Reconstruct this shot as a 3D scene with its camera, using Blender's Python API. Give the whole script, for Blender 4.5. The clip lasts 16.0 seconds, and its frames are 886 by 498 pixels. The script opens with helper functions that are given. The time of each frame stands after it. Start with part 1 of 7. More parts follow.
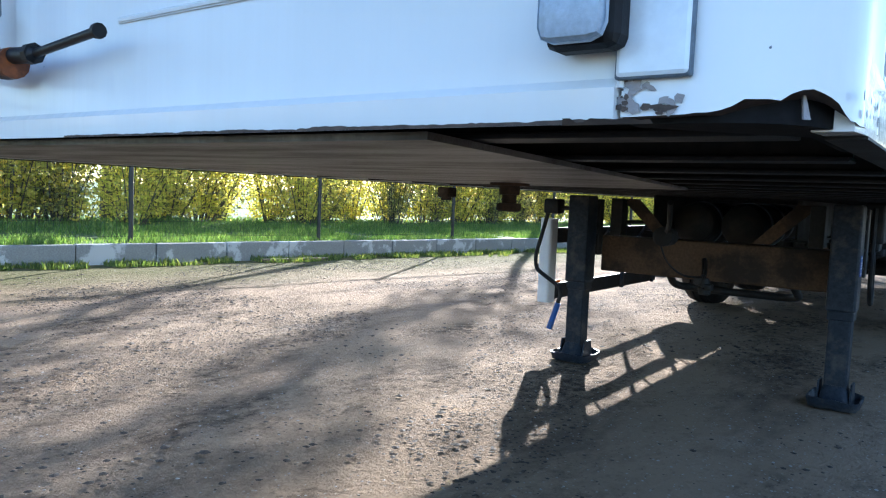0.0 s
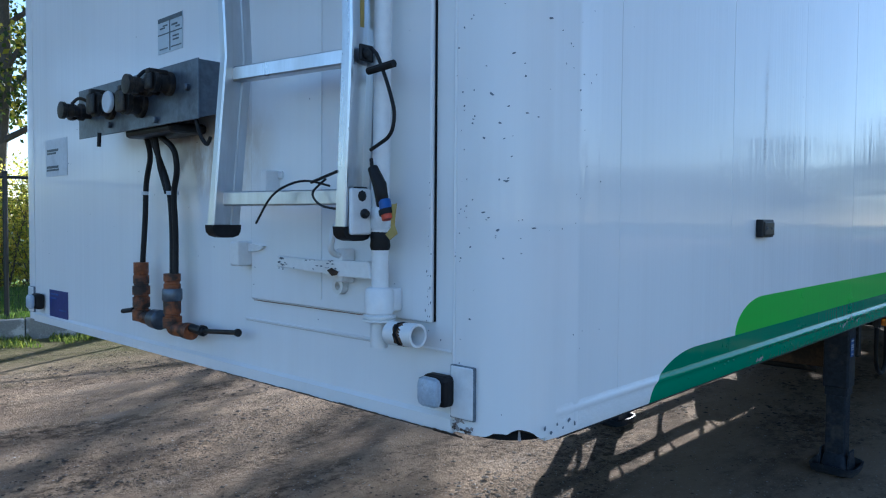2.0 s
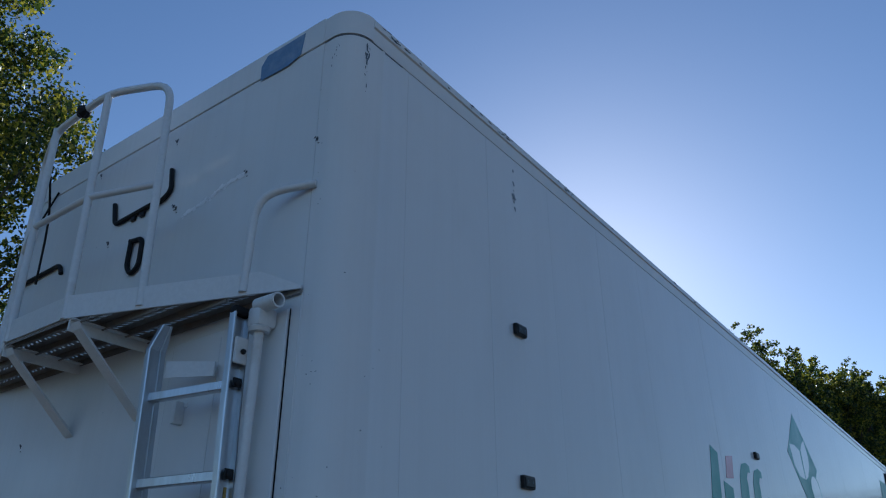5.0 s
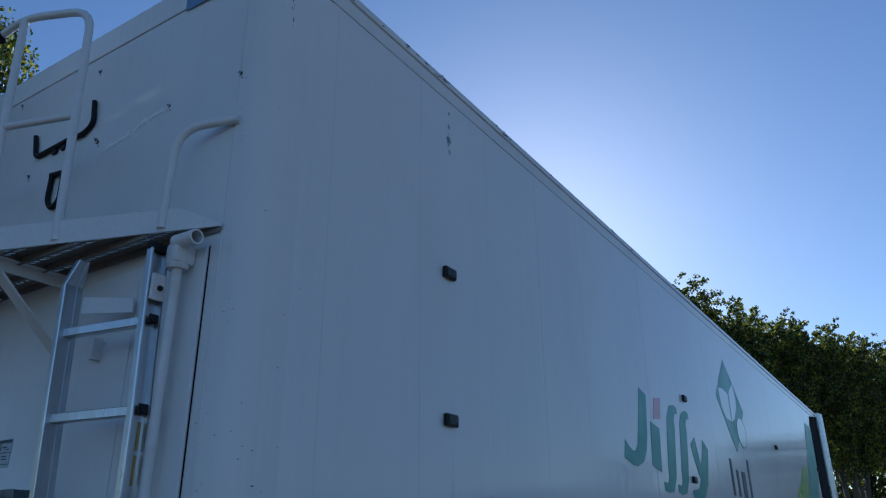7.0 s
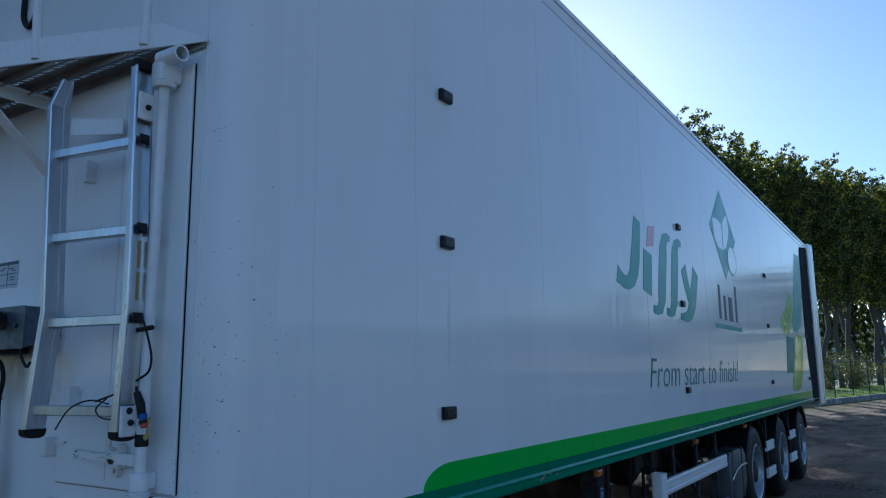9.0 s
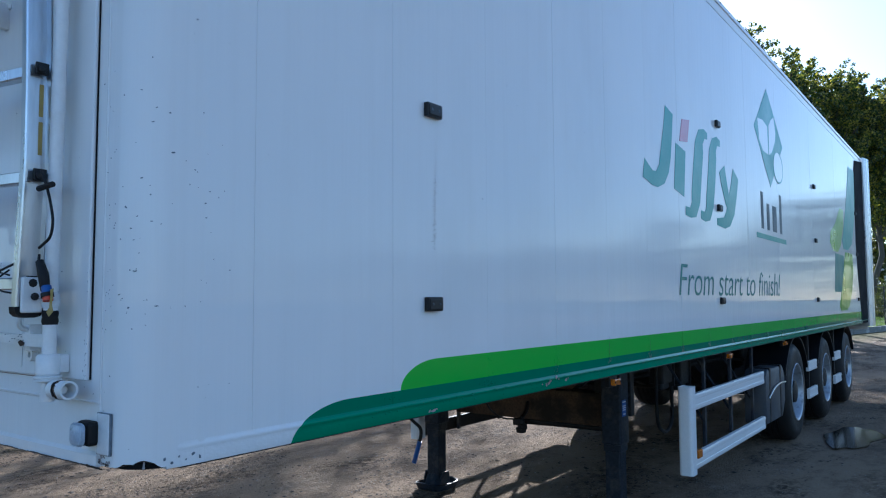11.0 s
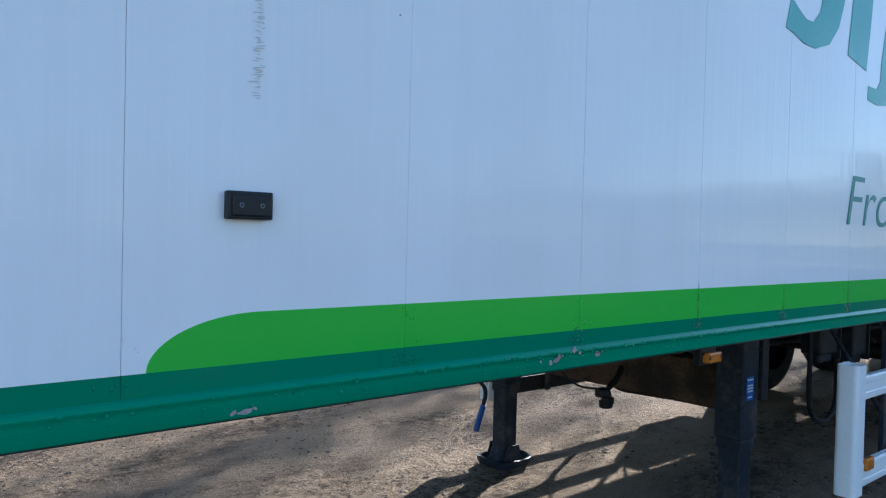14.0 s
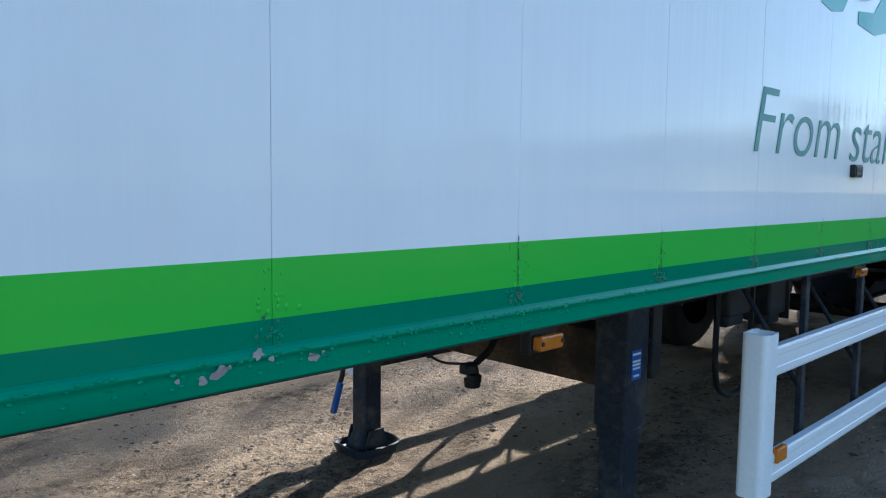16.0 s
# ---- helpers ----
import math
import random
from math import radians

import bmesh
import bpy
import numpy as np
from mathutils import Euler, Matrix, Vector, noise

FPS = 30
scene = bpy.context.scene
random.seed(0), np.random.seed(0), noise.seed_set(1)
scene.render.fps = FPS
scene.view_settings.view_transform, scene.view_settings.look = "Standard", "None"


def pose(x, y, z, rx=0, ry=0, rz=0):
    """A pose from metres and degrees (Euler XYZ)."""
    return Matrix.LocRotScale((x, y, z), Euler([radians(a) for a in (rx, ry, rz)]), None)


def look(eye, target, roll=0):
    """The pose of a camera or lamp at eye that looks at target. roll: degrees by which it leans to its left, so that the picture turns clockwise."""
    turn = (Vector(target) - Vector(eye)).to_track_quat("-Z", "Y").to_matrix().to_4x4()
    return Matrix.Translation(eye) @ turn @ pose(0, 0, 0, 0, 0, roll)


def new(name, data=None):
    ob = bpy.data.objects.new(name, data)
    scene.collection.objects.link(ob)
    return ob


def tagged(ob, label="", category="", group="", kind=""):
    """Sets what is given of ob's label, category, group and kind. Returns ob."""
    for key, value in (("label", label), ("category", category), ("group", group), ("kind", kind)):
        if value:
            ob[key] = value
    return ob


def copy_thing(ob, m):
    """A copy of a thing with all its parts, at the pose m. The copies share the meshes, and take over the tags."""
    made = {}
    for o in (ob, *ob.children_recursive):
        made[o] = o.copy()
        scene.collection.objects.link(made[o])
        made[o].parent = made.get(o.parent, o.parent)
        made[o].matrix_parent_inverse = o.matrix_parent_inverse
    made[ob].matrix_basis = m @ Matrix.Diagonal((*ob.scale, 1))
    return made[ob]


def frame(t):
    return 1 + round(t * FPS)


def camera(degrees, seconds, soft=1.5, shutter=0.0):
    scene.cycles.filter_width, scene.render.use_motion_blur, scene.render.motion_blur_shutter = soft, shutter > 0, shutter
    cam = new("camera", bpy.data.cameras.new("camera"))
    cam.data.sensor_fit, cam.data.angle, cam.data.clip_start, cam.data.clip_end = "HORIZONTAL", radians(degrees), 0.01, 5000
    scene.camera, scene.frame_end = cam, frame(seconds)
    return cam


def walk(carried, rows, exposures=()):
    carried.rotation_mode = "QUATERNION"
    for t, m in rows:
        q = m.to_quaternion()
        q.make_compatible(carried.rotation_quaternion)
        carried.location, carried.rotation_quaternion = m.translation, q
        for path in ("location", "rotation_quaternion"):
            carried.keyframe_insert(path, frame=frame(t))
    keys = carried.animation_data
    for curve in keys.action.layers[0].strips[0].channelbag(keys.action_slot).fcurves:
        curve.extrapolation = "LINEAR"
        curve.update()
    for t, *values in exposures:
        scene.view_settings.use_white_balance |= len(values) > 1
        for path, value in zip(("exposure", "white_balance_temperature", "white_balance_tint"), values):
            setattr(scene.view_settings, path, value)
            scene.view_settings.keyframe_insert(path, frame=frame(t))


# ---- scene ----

cam = camera(62.0, 16.0, soft=1.15)
PATH = [
    (0, (0.08, -0.549, 1.051), (-1.096, 1.062, 0.906), 2.4),
    (0.5, (0.178, -0.653, 1.22), (-1.044, 0.913, 0.989), 3.6),
    (1, (0.366, -0.755, 1.368), (-0.883, 0.778, 1.069), 3.9),
    (1.5, (0.613, -0.864, 1.472), (-0.723, 0.602, 1.215), 1.3),
    (2, (0.777, -1.037, 1.518), (-0.584, 0.427, 1.442), 0.4),
    (2.5, (0.97, -1.186, 1.583), (-0.389, 0.279, 1.657), 0.1),
    (3, (1.18, -1.264, 1.627), (-0.168, 0.191, 1.878), 0.1),
    (3.5, (1.346, -1.406, 1.675), (0.051, 0.015, 2.227), 0.0),
    (4, (1.463, -1.552, 1.718), (0.241, -0.146, 2.445), 0.3),
    (4.2, (1.491, -1.58, 1.736), (0.306, -0.17, 2.515), 0.4),
    (6.3, (1.652, -1.507, 1.728), (0.675, -0.022, 2.645), 0.0),
    (6.5, (1.654, -1.51, 1.732), (0.678, 0.005, 2.599), -0.1),
    (7, (1.676, -1.488, 1.717), (0.671, 0.069, 2.469), -0.4),
    (7.5, (1.669, -1.483, 1.707), (0.644, 0.108, 2.354), -0.6),
    (8, (1.668, -1.484, 1.686), (0.633, 0.129, 2.257), -0.7),
    (8.5, (1.658, -1.48, 1.675), (0.606, 0.162, 2.119), -0.7),
    (9, (1.669, -1.455, 1.667), (0.598, 0.202, 1.997), -0.6),
    (9.2, (1.661, -1.448, 1.658), (0.59, 0.214, 1.96), -0.8),
    (11.3, (1.587, -0.849, 1.498), (0.35, 0.719, 1.605), 0.5),
    (11.5, (1.57, -0.75, 1.49), (0.261, 0.759, 1.592), 0.8),
    (12, (1.573, -0.468, 1.485), (0.121, 0.904, 1.579), 1.3),
    (12.5, (1.54, -0.244, 1.473), (0.029, 1.063, 1.557), 1.4),
    (13, (1.398, 0.025, 1.458), (-0.124, 1.322, 1.512), 1.7),
    (13.5, (1.327, 0.255, 1.445), (-0.193, 1.555, 1.43), 1.8),
    (14, (1.268, 0.546, 1.458), (-0.257, 1.839, 1.42), 1.4),
    (14.5, (1.205, 0.778, 1.453), (-0.319, 2.073, 1.383), 1.1),
    (15, (1.071, 1.031, 1.454), (-0.435, 2.344, 1.36), 1.0),
    (15.5, (0.996, 1.255, 1.441), (-0.463, 2.617, 1.307), 0.7),
    (16, (1.0, 1.506, 1.421), (-0.429, 2.894, 1.252), 0.7),
]
EXPOSURES = [(0.0, 2.45, 5350, 10), (1.0, 1.88, 5350, 10), (1.5, 1.72, 5250, 10), (2.0, 1.50, 5180, 10), (2.5, 1.34, 5120, 10), (3.0, 1.22, 5180, 10), (3.5, 1.02, 5200, 10), (4.0, 0.64, 5180, 10), (6.5, -0.15, 4950, 10), (7.0, 0.02, 4880, 10), (7.5, 0.07, 4920, 10),
             (8.0, 0.25, 4920, 10), (8.5, 0.38, 4910, 10), (9.0, 0.48, 4880, 10), (11.5, 1.4, 5200, 10), (12.5, 1.39, 5270, 10), (14.0, 1.78, 5380, 10), (16.0, 1.98, 5550, 8)]
walk(cam, [(t, look(eye, target, roll)) for t, eye, target, roll in PATH], EXPOSURES)

# ---- world, sun ----
SUN_ELEVATION, SUN_LEFT = 23.0, 25.0
world = bpy.data.worlds.new("world")
scene.world = world
world.use_nodes = True
wn = world.node_tree.nodes
sky = wn.new("ShaderNodeTexSky")
sky.sky_type, sky.sun_disc = "NISHITA", False
sky.sun_elevation, sky.sun_rotation = radians(SUN_ELEVATION), radians(-SUN_LEFT)
sky.air_density, sky.dust_density, sky.ozone_density = 1.0, 0.28, 1.4
wn["Background"].inputs["Strength"].default_value = 0.09
world.node_tree.links.new(sky.outputs[0], wn["Background"].inputs["Color"])
sun = new("sun", bpy.data.lights.new("sun", "SUN"))
sun.data.energy, sun.data.angle, sun.data.color = 4.4, radians(0.6), (1.0, 0.9, 0.76)
ce = math.cos(radians(SUN_ELEVATION))
SUN_DIR = Vector((-math.sin(radians(SUN_LEFT)) * ce, math.cos(radians(SUN_LEFT)) * ce, math.sin(radians(SUN_ELEVATION))))
sun.matrix_world = look(SUN_DIR * 60, (0, 0, 0))

# ---- materials ----
def node(nt, kind, **values):
    n = nt.nodes.new(kind)
    for key, value in values.items():
        n.inputs[key.replace("_", " ")].default_value = value
    return n


def bare(name):
    m = bpy.data.materials.new(name)
    m.use_nodes = True
    return m, m.node_tree, m.node_tree.nodes["Principled BSDF"]


def mapped(nt, stretch=(1, 1, 1)):
    geo = nt.nodes.new("ShaderNodeNewGeometry")
    mul = nt.nodes.new("ShaderNodeVectorMath")
    mul.operation = "MULTIPLY"
    mul.inputs[1].default_value = stretch
    nt.links.new(geo.outputs["Position"], mul.inputs[0])
    return mul.outputs[0]


def noise_of(nt, scale, stretch=(1, 1, 1), detail=4.0, rough=0.6):
    n = node(nt, "ShaderNodeTexNoise", Scale=scale, Detail=detail, Roughness=rough)
    nt.links.new(mapped(nt, stretch), n.inputs["Vector"])
    return n.outputs["Fac"]


def ramp(nt, value, low, high, a=0.0, b=1.0):
    r = node(nt, "ShaderNodeMapRange")
    r.inputs[1].default_value, r.inputs[2].default_value = low, high
    r.inputs[3].default_value, r.inputs[4].default_value = a, b
    nt.links.new(value, r.inputs[0])
    return r.outputs[0]


def blend(nt, fac, a, b, mode="MIX"):
    m = nt.nodes.new("ShaderNodeMix")
    m.data_type, m.blend_type = "RGBA", mode
    for socket, value in ((m.inputs[0], fac), (m.inputs[6], a), (m.inputs[7], b)):
        if isinstance(value, (int, float)):
            socket.default_value = value
        elif isinstance(value, tuple):
            socket.default_value = (*value, 1)
        else:
            nt.links.new(value, socket)
    return m.outputs[2]


def calc(nt, op, a, b=0.0):
    m = nt.nodes.new("ShaderNodeMath")
    m.operation = op
    for socket, value in zip(m.inputs, (a, b)):
        if isinstance(value, (int, float)):
            socket.default_value = value
        else:
            nt.links.new(value, socket)
    return m.outputs[0]


def bumped(nt, bsdf, height, strength, distance=0.01):
    b = node(nt, "ShaderNodeBump", Strength=strength, Distance=distance)
    nt.links.new(height, b.inputs["Height"])
    nt.links.new(b.outputs[0], bsdf.inputs["Normal"])


def surface(name, base, rough, metal=0.0, dirt=None, dirt_scale=3.0, dirt_share=(0.5, 0.75), grain=0.15, grain_scale=60.0,
            bump=0.1, bump_scale=120.0, stretch=(1, 1, 1), coat=0.0, spec=0.5):
    """A surface with grain, patches of dirt or wear, uneven gloss and fine relief."""
    m, nt, p = bare(name)
    fine = noise_of(nt, grain_scale, stretch)
    low, high = tuple(c * (1 - grain) for c in base), tuple(min(1, c * (1 + grain)) for c in base)
    colour = blend(nt, ramp(nt, fine, 0.3, 0.7), low, high)
    patch = noise_of(nt, dirt_scale, stretch, 6.0, 0.65)
    if dirt:
        colour = blend(nt, ramp(nt, patch, *dirt_share), colour, dirt)
    nt.links.new(colour, p.inputs["Base Color"])
    nt.links.new(ramp(nt, patch, 0.3, 0.75, rough * 0.8, min(1, rough * 1.3)), p.inputs["Roughness"])
    p.inputs["Metallic"].default_value = metal
    p.inputs["Coat Weight"].default_value = coat
    p.inputs["Specular IOR Level"].default_value = spec
    if bump:
        bumped(nt, p, noise_of(nt, bump_scale, stretch), bump, 0.004)
    return m


LIGHT_GREEN, DARK_GREEN = (0.061, 0.46, 0.045), (0.0, 0.187, 0.095)


def painted_panel(name, graphics, lumpy=0.0):
    """White gloss paint on upright aluminium planks, with rain streaks; with the two green stripes where graphics is set."""
    m, nt, p = bare(name)
    streak = noise_of(nt, 1.0, (14, 14, 0.5), 6.0, 0.7)
    dust = noise_of(nt, 1.7, (1, 1, 0.6), 5.0, 0.6)
    colour = blend(nt, ramp(nt, streak, 0.48, 0.8, 0, 0.14), (0.80, 0.81, 0.81), (0.60, 0.59, 0.55))
    colour = blend(nt, ramp(nt, dust, 0.5, 0.8, 0, 0.22), colour, (0.62, 0.60, 0.55))
    cloud = noise_of(nt, 0.9, (1, 1, 0.8), 4.0, 0.55)
    colour = blend(nt, ramp(nt, cloud, 0.42, 0.70, 0, 0.16 if graphics else 0.30), colour, (0.56, 0.60, 0.64))
    if not graphics:
        stain = noise_of(nt, 9.0, (1, 1, 0.5), 5.0, 0.7)
        spot = nt.nodes.new("ShaderNodeVectorMath")
        spot.operation = "DISTANCE"
        spot.inputs[1].default_value = (-1.02, 0.0, 1.70 * 2)
        nt.links.new(mapped(nt, (1, 1, 2)), spot.inputs[0])
        near = calc(nt, "MULTIPLY", ramp(nt, spot.outputs["Value"], 0.05, 0.32, 1, 0), ramp(nt, stain, 0.38, 0.6))
        colour = blend(nt, near, colour, (0.45, 0.34, 0.20))
    if graphics:
        xyz = nt.nodes.new("ShaderNodeSeparateXYZ")
        geo = nt.nodes.new("ShaderNodeNewGeometry")
        nt.links.new(geo.outputs["Position"], xyz.inputs[0])
        y, z = xyz.outputs[1], xyz.outputs[2]

        def stripe(low, high, start, reach):
            across = calc(nt, "MULTIPLY", calc(nt, "GREATER_THAN", z, low), calc(nt, "LESS_THAN", z, high))
            dy = calc(nt, "DIVIDE", calc(nt, "MINIMUM", calc(nt, "SUBTRACT", y, start + reach), 0.0), reach)
            dz = calc(nt, "DIVIDE", calc(nt, "SUBTRACT", z, low), high - low)
            inside = calc(nt, "LESS_THAN", calc(nt, "ADD", calc(nt, "POWER", dy, 2.0), calc(nt, "POWER", dz, 2.0)), 1.0)
            return calc(nt, "MULTIPLY", across, inside)

        colour = blend(nt, stripe(1.212, 1.307, 0.97, 0.21), colour, LIGHT_GREEN)
        low_green = stripe(1.095, 1.212, 0.475, 0.25)
        colour = blend(nt, low_green, colour, DARK_GREEN)
        # brighter green on the rail, for the light it reflects from the ground
        colour = blend(nt, calc(nt, "MULTIPLY", low_green, calc(nt, "LESS_THAN", z, 1.166)), colour, (0.003, 0.222, 0.112))
    nt.links.new(colour, p.inputs["Base Color"])
    nt.links.new(ramp(nt, dust, 0.3, 0.8, 0.03, 0.10), p.inputs["Roughness"])
    p.inputs["IOR"].default_value = 1.31
    wave = calc(nt, "ADD", calc(nt, "MULTIPLY", noise_of(nt, 1.0, (26, 26, 0.22), 3.0, 0.55), 1.0),
                calc(nt, "MULTIPLY", noise_of(nt, 1.0, (90, 90, 1.2), 2.0, 0.5), 0.12))
    if lumpy:
        wave = calc(nt, "ADD", wave, calc(nt, "ADD", calc(nt, "MULTIPLY", noise_of(nt, 75.0, (1, 0.7, 1), 3.0, 0.6), lumpy), calc(nt, "MULTIPLY", noise_of(nt, 9.0, (1, 1, 1), 2.0, 0.5), lumpy)))
    bumped(nt, p, wave, 0.18, 0.006)
    return m


def leafy(name, dark, mid, light, see_through=0.5):
    """Leaves that let light through; every leaf takes its own tone."""
    m, nt, p = bare(name)
    geo = nt.nodes.new("ShaderNodeNewGeometry")
    r = nt.nodes.new("ShaderNodeValToRGB")
    r.color_ramp.elements[0].color, r.color_ramp.elements[1].color = (*dark, 1), (*light, 1)
    r.color_ramp.elements.new(0.55).color = (*mid, 1)
    nt.links.new(geo.outputs["Random Per Island"], r.inputs[0])
    nt.links.new(r.outputs[0], p.inputs["Base Color"])
    p.inputs["Roughness"].default_value = 0.45
    see = nt.nodes.new("ShaderNodeBsdfTranslucent")
    bright = blend(nt, 1.0, r.outputs[0], (1.7, 1.6, 0.9), "MULTIPLY")
    nt.links.new(bright, see.inputs[0])
    mix = nt.nodes.new("ShaderNodeMixShader")
    mix.inputs[0].default_value = see_through
    nt.links.new(p.outputs[0], mix.inputs[1])
    nt.links.new(see.outputs[0], mix.inputs[2])
    nt.links.new(mix.outputs[0], nt.nodes["Material Output"].inputs[0])
    return m


def yard_ground():
    """Trodden sand and grit: pale dry patches, dark damp patches, crumbs, grit."""
    m, nt, p = bare("yard_ground")
    big = noise_of(nt, 0.35, (1, 0.7, 1), 6.0, 0.6)
    mid = noise_of(nt, 1.6, (1, 0.45, 1), 8.0, 0.72)
    crumb = noise_of(nt, 14.0, (1, 0.7, 1), 6.0, 0.75)
    grit = noise_of(nt, 90.0, (1, 1, 1), 4.0, 0.75)
    fleck = noise_of(nt, 34.0, (1, 0.8, 1), 5.0, 0.7)
    colour = blend(nt, ramp(nt, big, 0.38, 0.62), (0.285, 0.203, 0.134), (0.385, 0.283, 0.190))
    colour = blend(nt, ramp(nt, mid, 0.49, 0.62, 0, 0.75), colour, (0.140, 0.100, 0.070))
    colour = blend(nt, ramp(nt, grit, 0.45, 0.75, 0, 0.45), colour, (0.31, 0.240, 0.175))
    streak = ramp(nt, noise_of(nt, 1.3, (1, 0.4, 1), 5.0, 0.65), 0.47, 0.63)
    colour = blend(nt, calc(nt, "MULTIPLY", streak, ramp(nt, crumb, 0.42, 0.58, 0, 0.9)), colour, (0.052, 0.036, 0.024))
    colour = blend(nt, calc(nt, "MULTIPLY", calc(nt, "ADD", streak, 0.25), ramp(nt, fleck, 0.56, 0.63, 0, 0.65)), colour, (0.030, 0.021, 0.015))
    chalk = ramp(nt, noise_of(nt, 2.1, (1, 0.6, 1), 6.0, 0.7), 0.56, 0.70, 0, 0.5)
    colour = blend(nt, calc(nt, "MULTIPLY", chalk, ramp(nt, grit, 0.40, 0.60)), colour, (0.47, 0.40, 0.33))
    v = node(nt, "ShaderNodeTexVoronoi", Scale=42.0)
    nt.links.new(mapped(nt), v.inputs["Vector"])
    pick = ramp(nt, v.outputs["Color"], 0.72, 0.74)
    colour = blend(nt, calc(nt, "MULTIPLY", ramp(nt, v.outputs["Distance"], 0.18, 0.26, 0.7, 0), pick), colour, (0.42, 0.38, 0.32))
    away = nt.nodes.new("ShaderNodeVectorMath")
    away.operation = "DOT_PRODUCT"
    away.inputs[1].default_value = (-0.981, 0.194, 0)
    nt.links.new(mapped(nt), away.inputs[0])
    edge = ramp(nt, calc(nt, "ADD", away.outputs["Value"], calc(nt, "MULTIPLY", calc(nt, "SUBTRACT", mid, 0.5), 2.2)), 6.7, 8.7)
    colour = blend(nt, calc(nt, "MULTIPLY", edge, ramp(nt, crumb, 0.3, 0.62, 0.55, 1.0)), colour, (0.120, 0.118, 0.042))
    far = nt.nodes.new("ShaderNodeVectorMath")
    far.operation = "DISTANCE"
    far.inputs[1].default_value = (4, 12, 0)
    nt.links.new(mapped(nt), far.inputs[0])
    colour = blend(nt, ramp(nt, calc(nt, "ADD", far.outputs["Value"], calc(nt, "MULTIPLY", big, 8.0)), 84, 90), colour, (0.055, 0.080, 0.028))
    nt.links.new(colour, p.inputs["Base Color"])
    p.inputs["Roughness"].default_value = 0.97
    p.inputs["Specular IOR Level"].default_value = 0.12
    high = calc(nt, "ADD", calc(nt, "MULTIPLY", mid, 1.2), calc(nt, "ADD", calc(nt, "MULTIPLY", crumb, 2.2), calc(nt, "ADD", calc(nt, "MULTIPLY", fleck, 1.0), calc(nt, "MULTIPLY", grit, 0.30))))
    bumped(nt, p, high, 0.85, 0.045)
    return m


def glassy(name, tint, rough):
    m, nt, p = bare(name)
    p.inputs["Base Color"].default_value = (*tint, 1)
    p.inputs["Roughness"].default_value = rough
    p.inputs["Transmission Weight"].default_value = 0.45
    bumped(nt, p, noise_of(nt, 300.0), 0.1, 0.002)
    return m


SIDE = painted_panel("white_side_paint", True)
FRONT = painted_panel("white_front_paint", False)
RAIL_PAINT = painted_panel("lumpy_rail_paint", True, 1.1)
WHITE = surface("white_painted_steel", (0.74, 0.75, 0.75), 0.34, dirt=(0.52, 0.47, 0.38), dirt_share=(0.58, 0.85), grain=0.04, bump=0.12)
CHASSIS = surface("dark_chassis_paint", (0.013, 0.013, 0.014), 0.55, dirt=(0.042, 0.034, 0.027), dirt_scale=5.0, grain=0.3, bump=0.3, spec=0.25)
LEG = surface("grey_blue_leg_paint", (0.018, 0.023, 0.032), 0.45, dirt=(0.060, 0.056, 0.052), dirt_scale=6.0, dirt_share=(0.5, 0.62), grain=0.35, bump=0.35, spec=0.15)
RUST = surface("rusty_brown_steel", (0.080, 0.047, 0.027), 0.8, dirt=(0.030, 0.022, 0.017), dirt_scale=3.2, dirt_share=(0.47, 0.58), spec=0.25, grain=0.35, bump=0.4)
SKID = surface("worn_skid_plate", (0.105, 0.092, 0.084), 0.45, 0.4, dirt=(0.045, 0.036, 0.030), dirt_scale=3.0, dirt_share=(0.45, 0.6), grain=0.3, stretch=(1, 4, 1), bump=0.25)
RUBBER = surface("black_rubber", (0.008, 0.008, 0.009), 0.6, dirt=(0.020, 0.018, 0.016), dirt_scale=9.0, grain=0.3, bump=0.2, spec=0.3)
COUPLING = surface("dusty_black_coupling", (0.010, 0.010, 0.011), 0.5, dirt=(0.055, 0.042, 0.030), dirt_scale=28.0, dirt_share=(0.48, 0.62), grain=0.3, bump=0.25, spec=0.35)
PLASTIC = surface("black_plastic", (0.006, 0.007, 0.009), 0.42, dirt=(0.016, 0.015, 0.014), dirt_scale=12.0, grain=0.2, bump=0.1, spec=0.35)
ALU = surface("brushed_aluminium", (0.58, 0.61, 0.65), 0.30, 0.9, dirt=(0.45, 0.45, 0.44), dirt_scale=7.0, grain=0.08, stretch=(1, 1, 0.15), bump=0.08)
GALV = surface("galvanised_sheet", (0.115, 0.14, 0.175), 0.36, 0.6, dirt=(0.055, 0.062, 0.075), dirt_scale=9.0, dirt_share=(0.5, 0.72), grain=0.2, bump=0.12)
ORANGE = surface("weathered_orange_plastic", (0.25, 0.070, 0.016), 0.55, dirt=(0.030, 0.017, 0.011), dirt_scale=14.0, dirt_share=(0.42, 0.56), grain=0.25, bump=0.3)
AMBER = glassy("amber_lens", (0.80, 0.24, 0.015), 0.2)
CLEAR = surface("clear_lens", (0.40, 0.47, 0.56), 0.32, dirt=(0.30, 0.36, 0.44), dirt_scale=40.0, grain=0.12, grain_scale=220.0, bump=0.25, bump_scale=260.0, coat=0.25)
PALE = surface("pale_reflector", (0.72, 0.75, 0.77), 0.22, dirt=(0.60, 0.62, 0.63), dirt_scale=20.0, grain=0.05, bump=0.05, coat=0.5)
BLUE = surface("blue_plastic", (0.010, 0.075, 0.30), 0.42, grain=0.1, dirt=(0.05, 0.08, 0.16), dirt_scale=14.0)
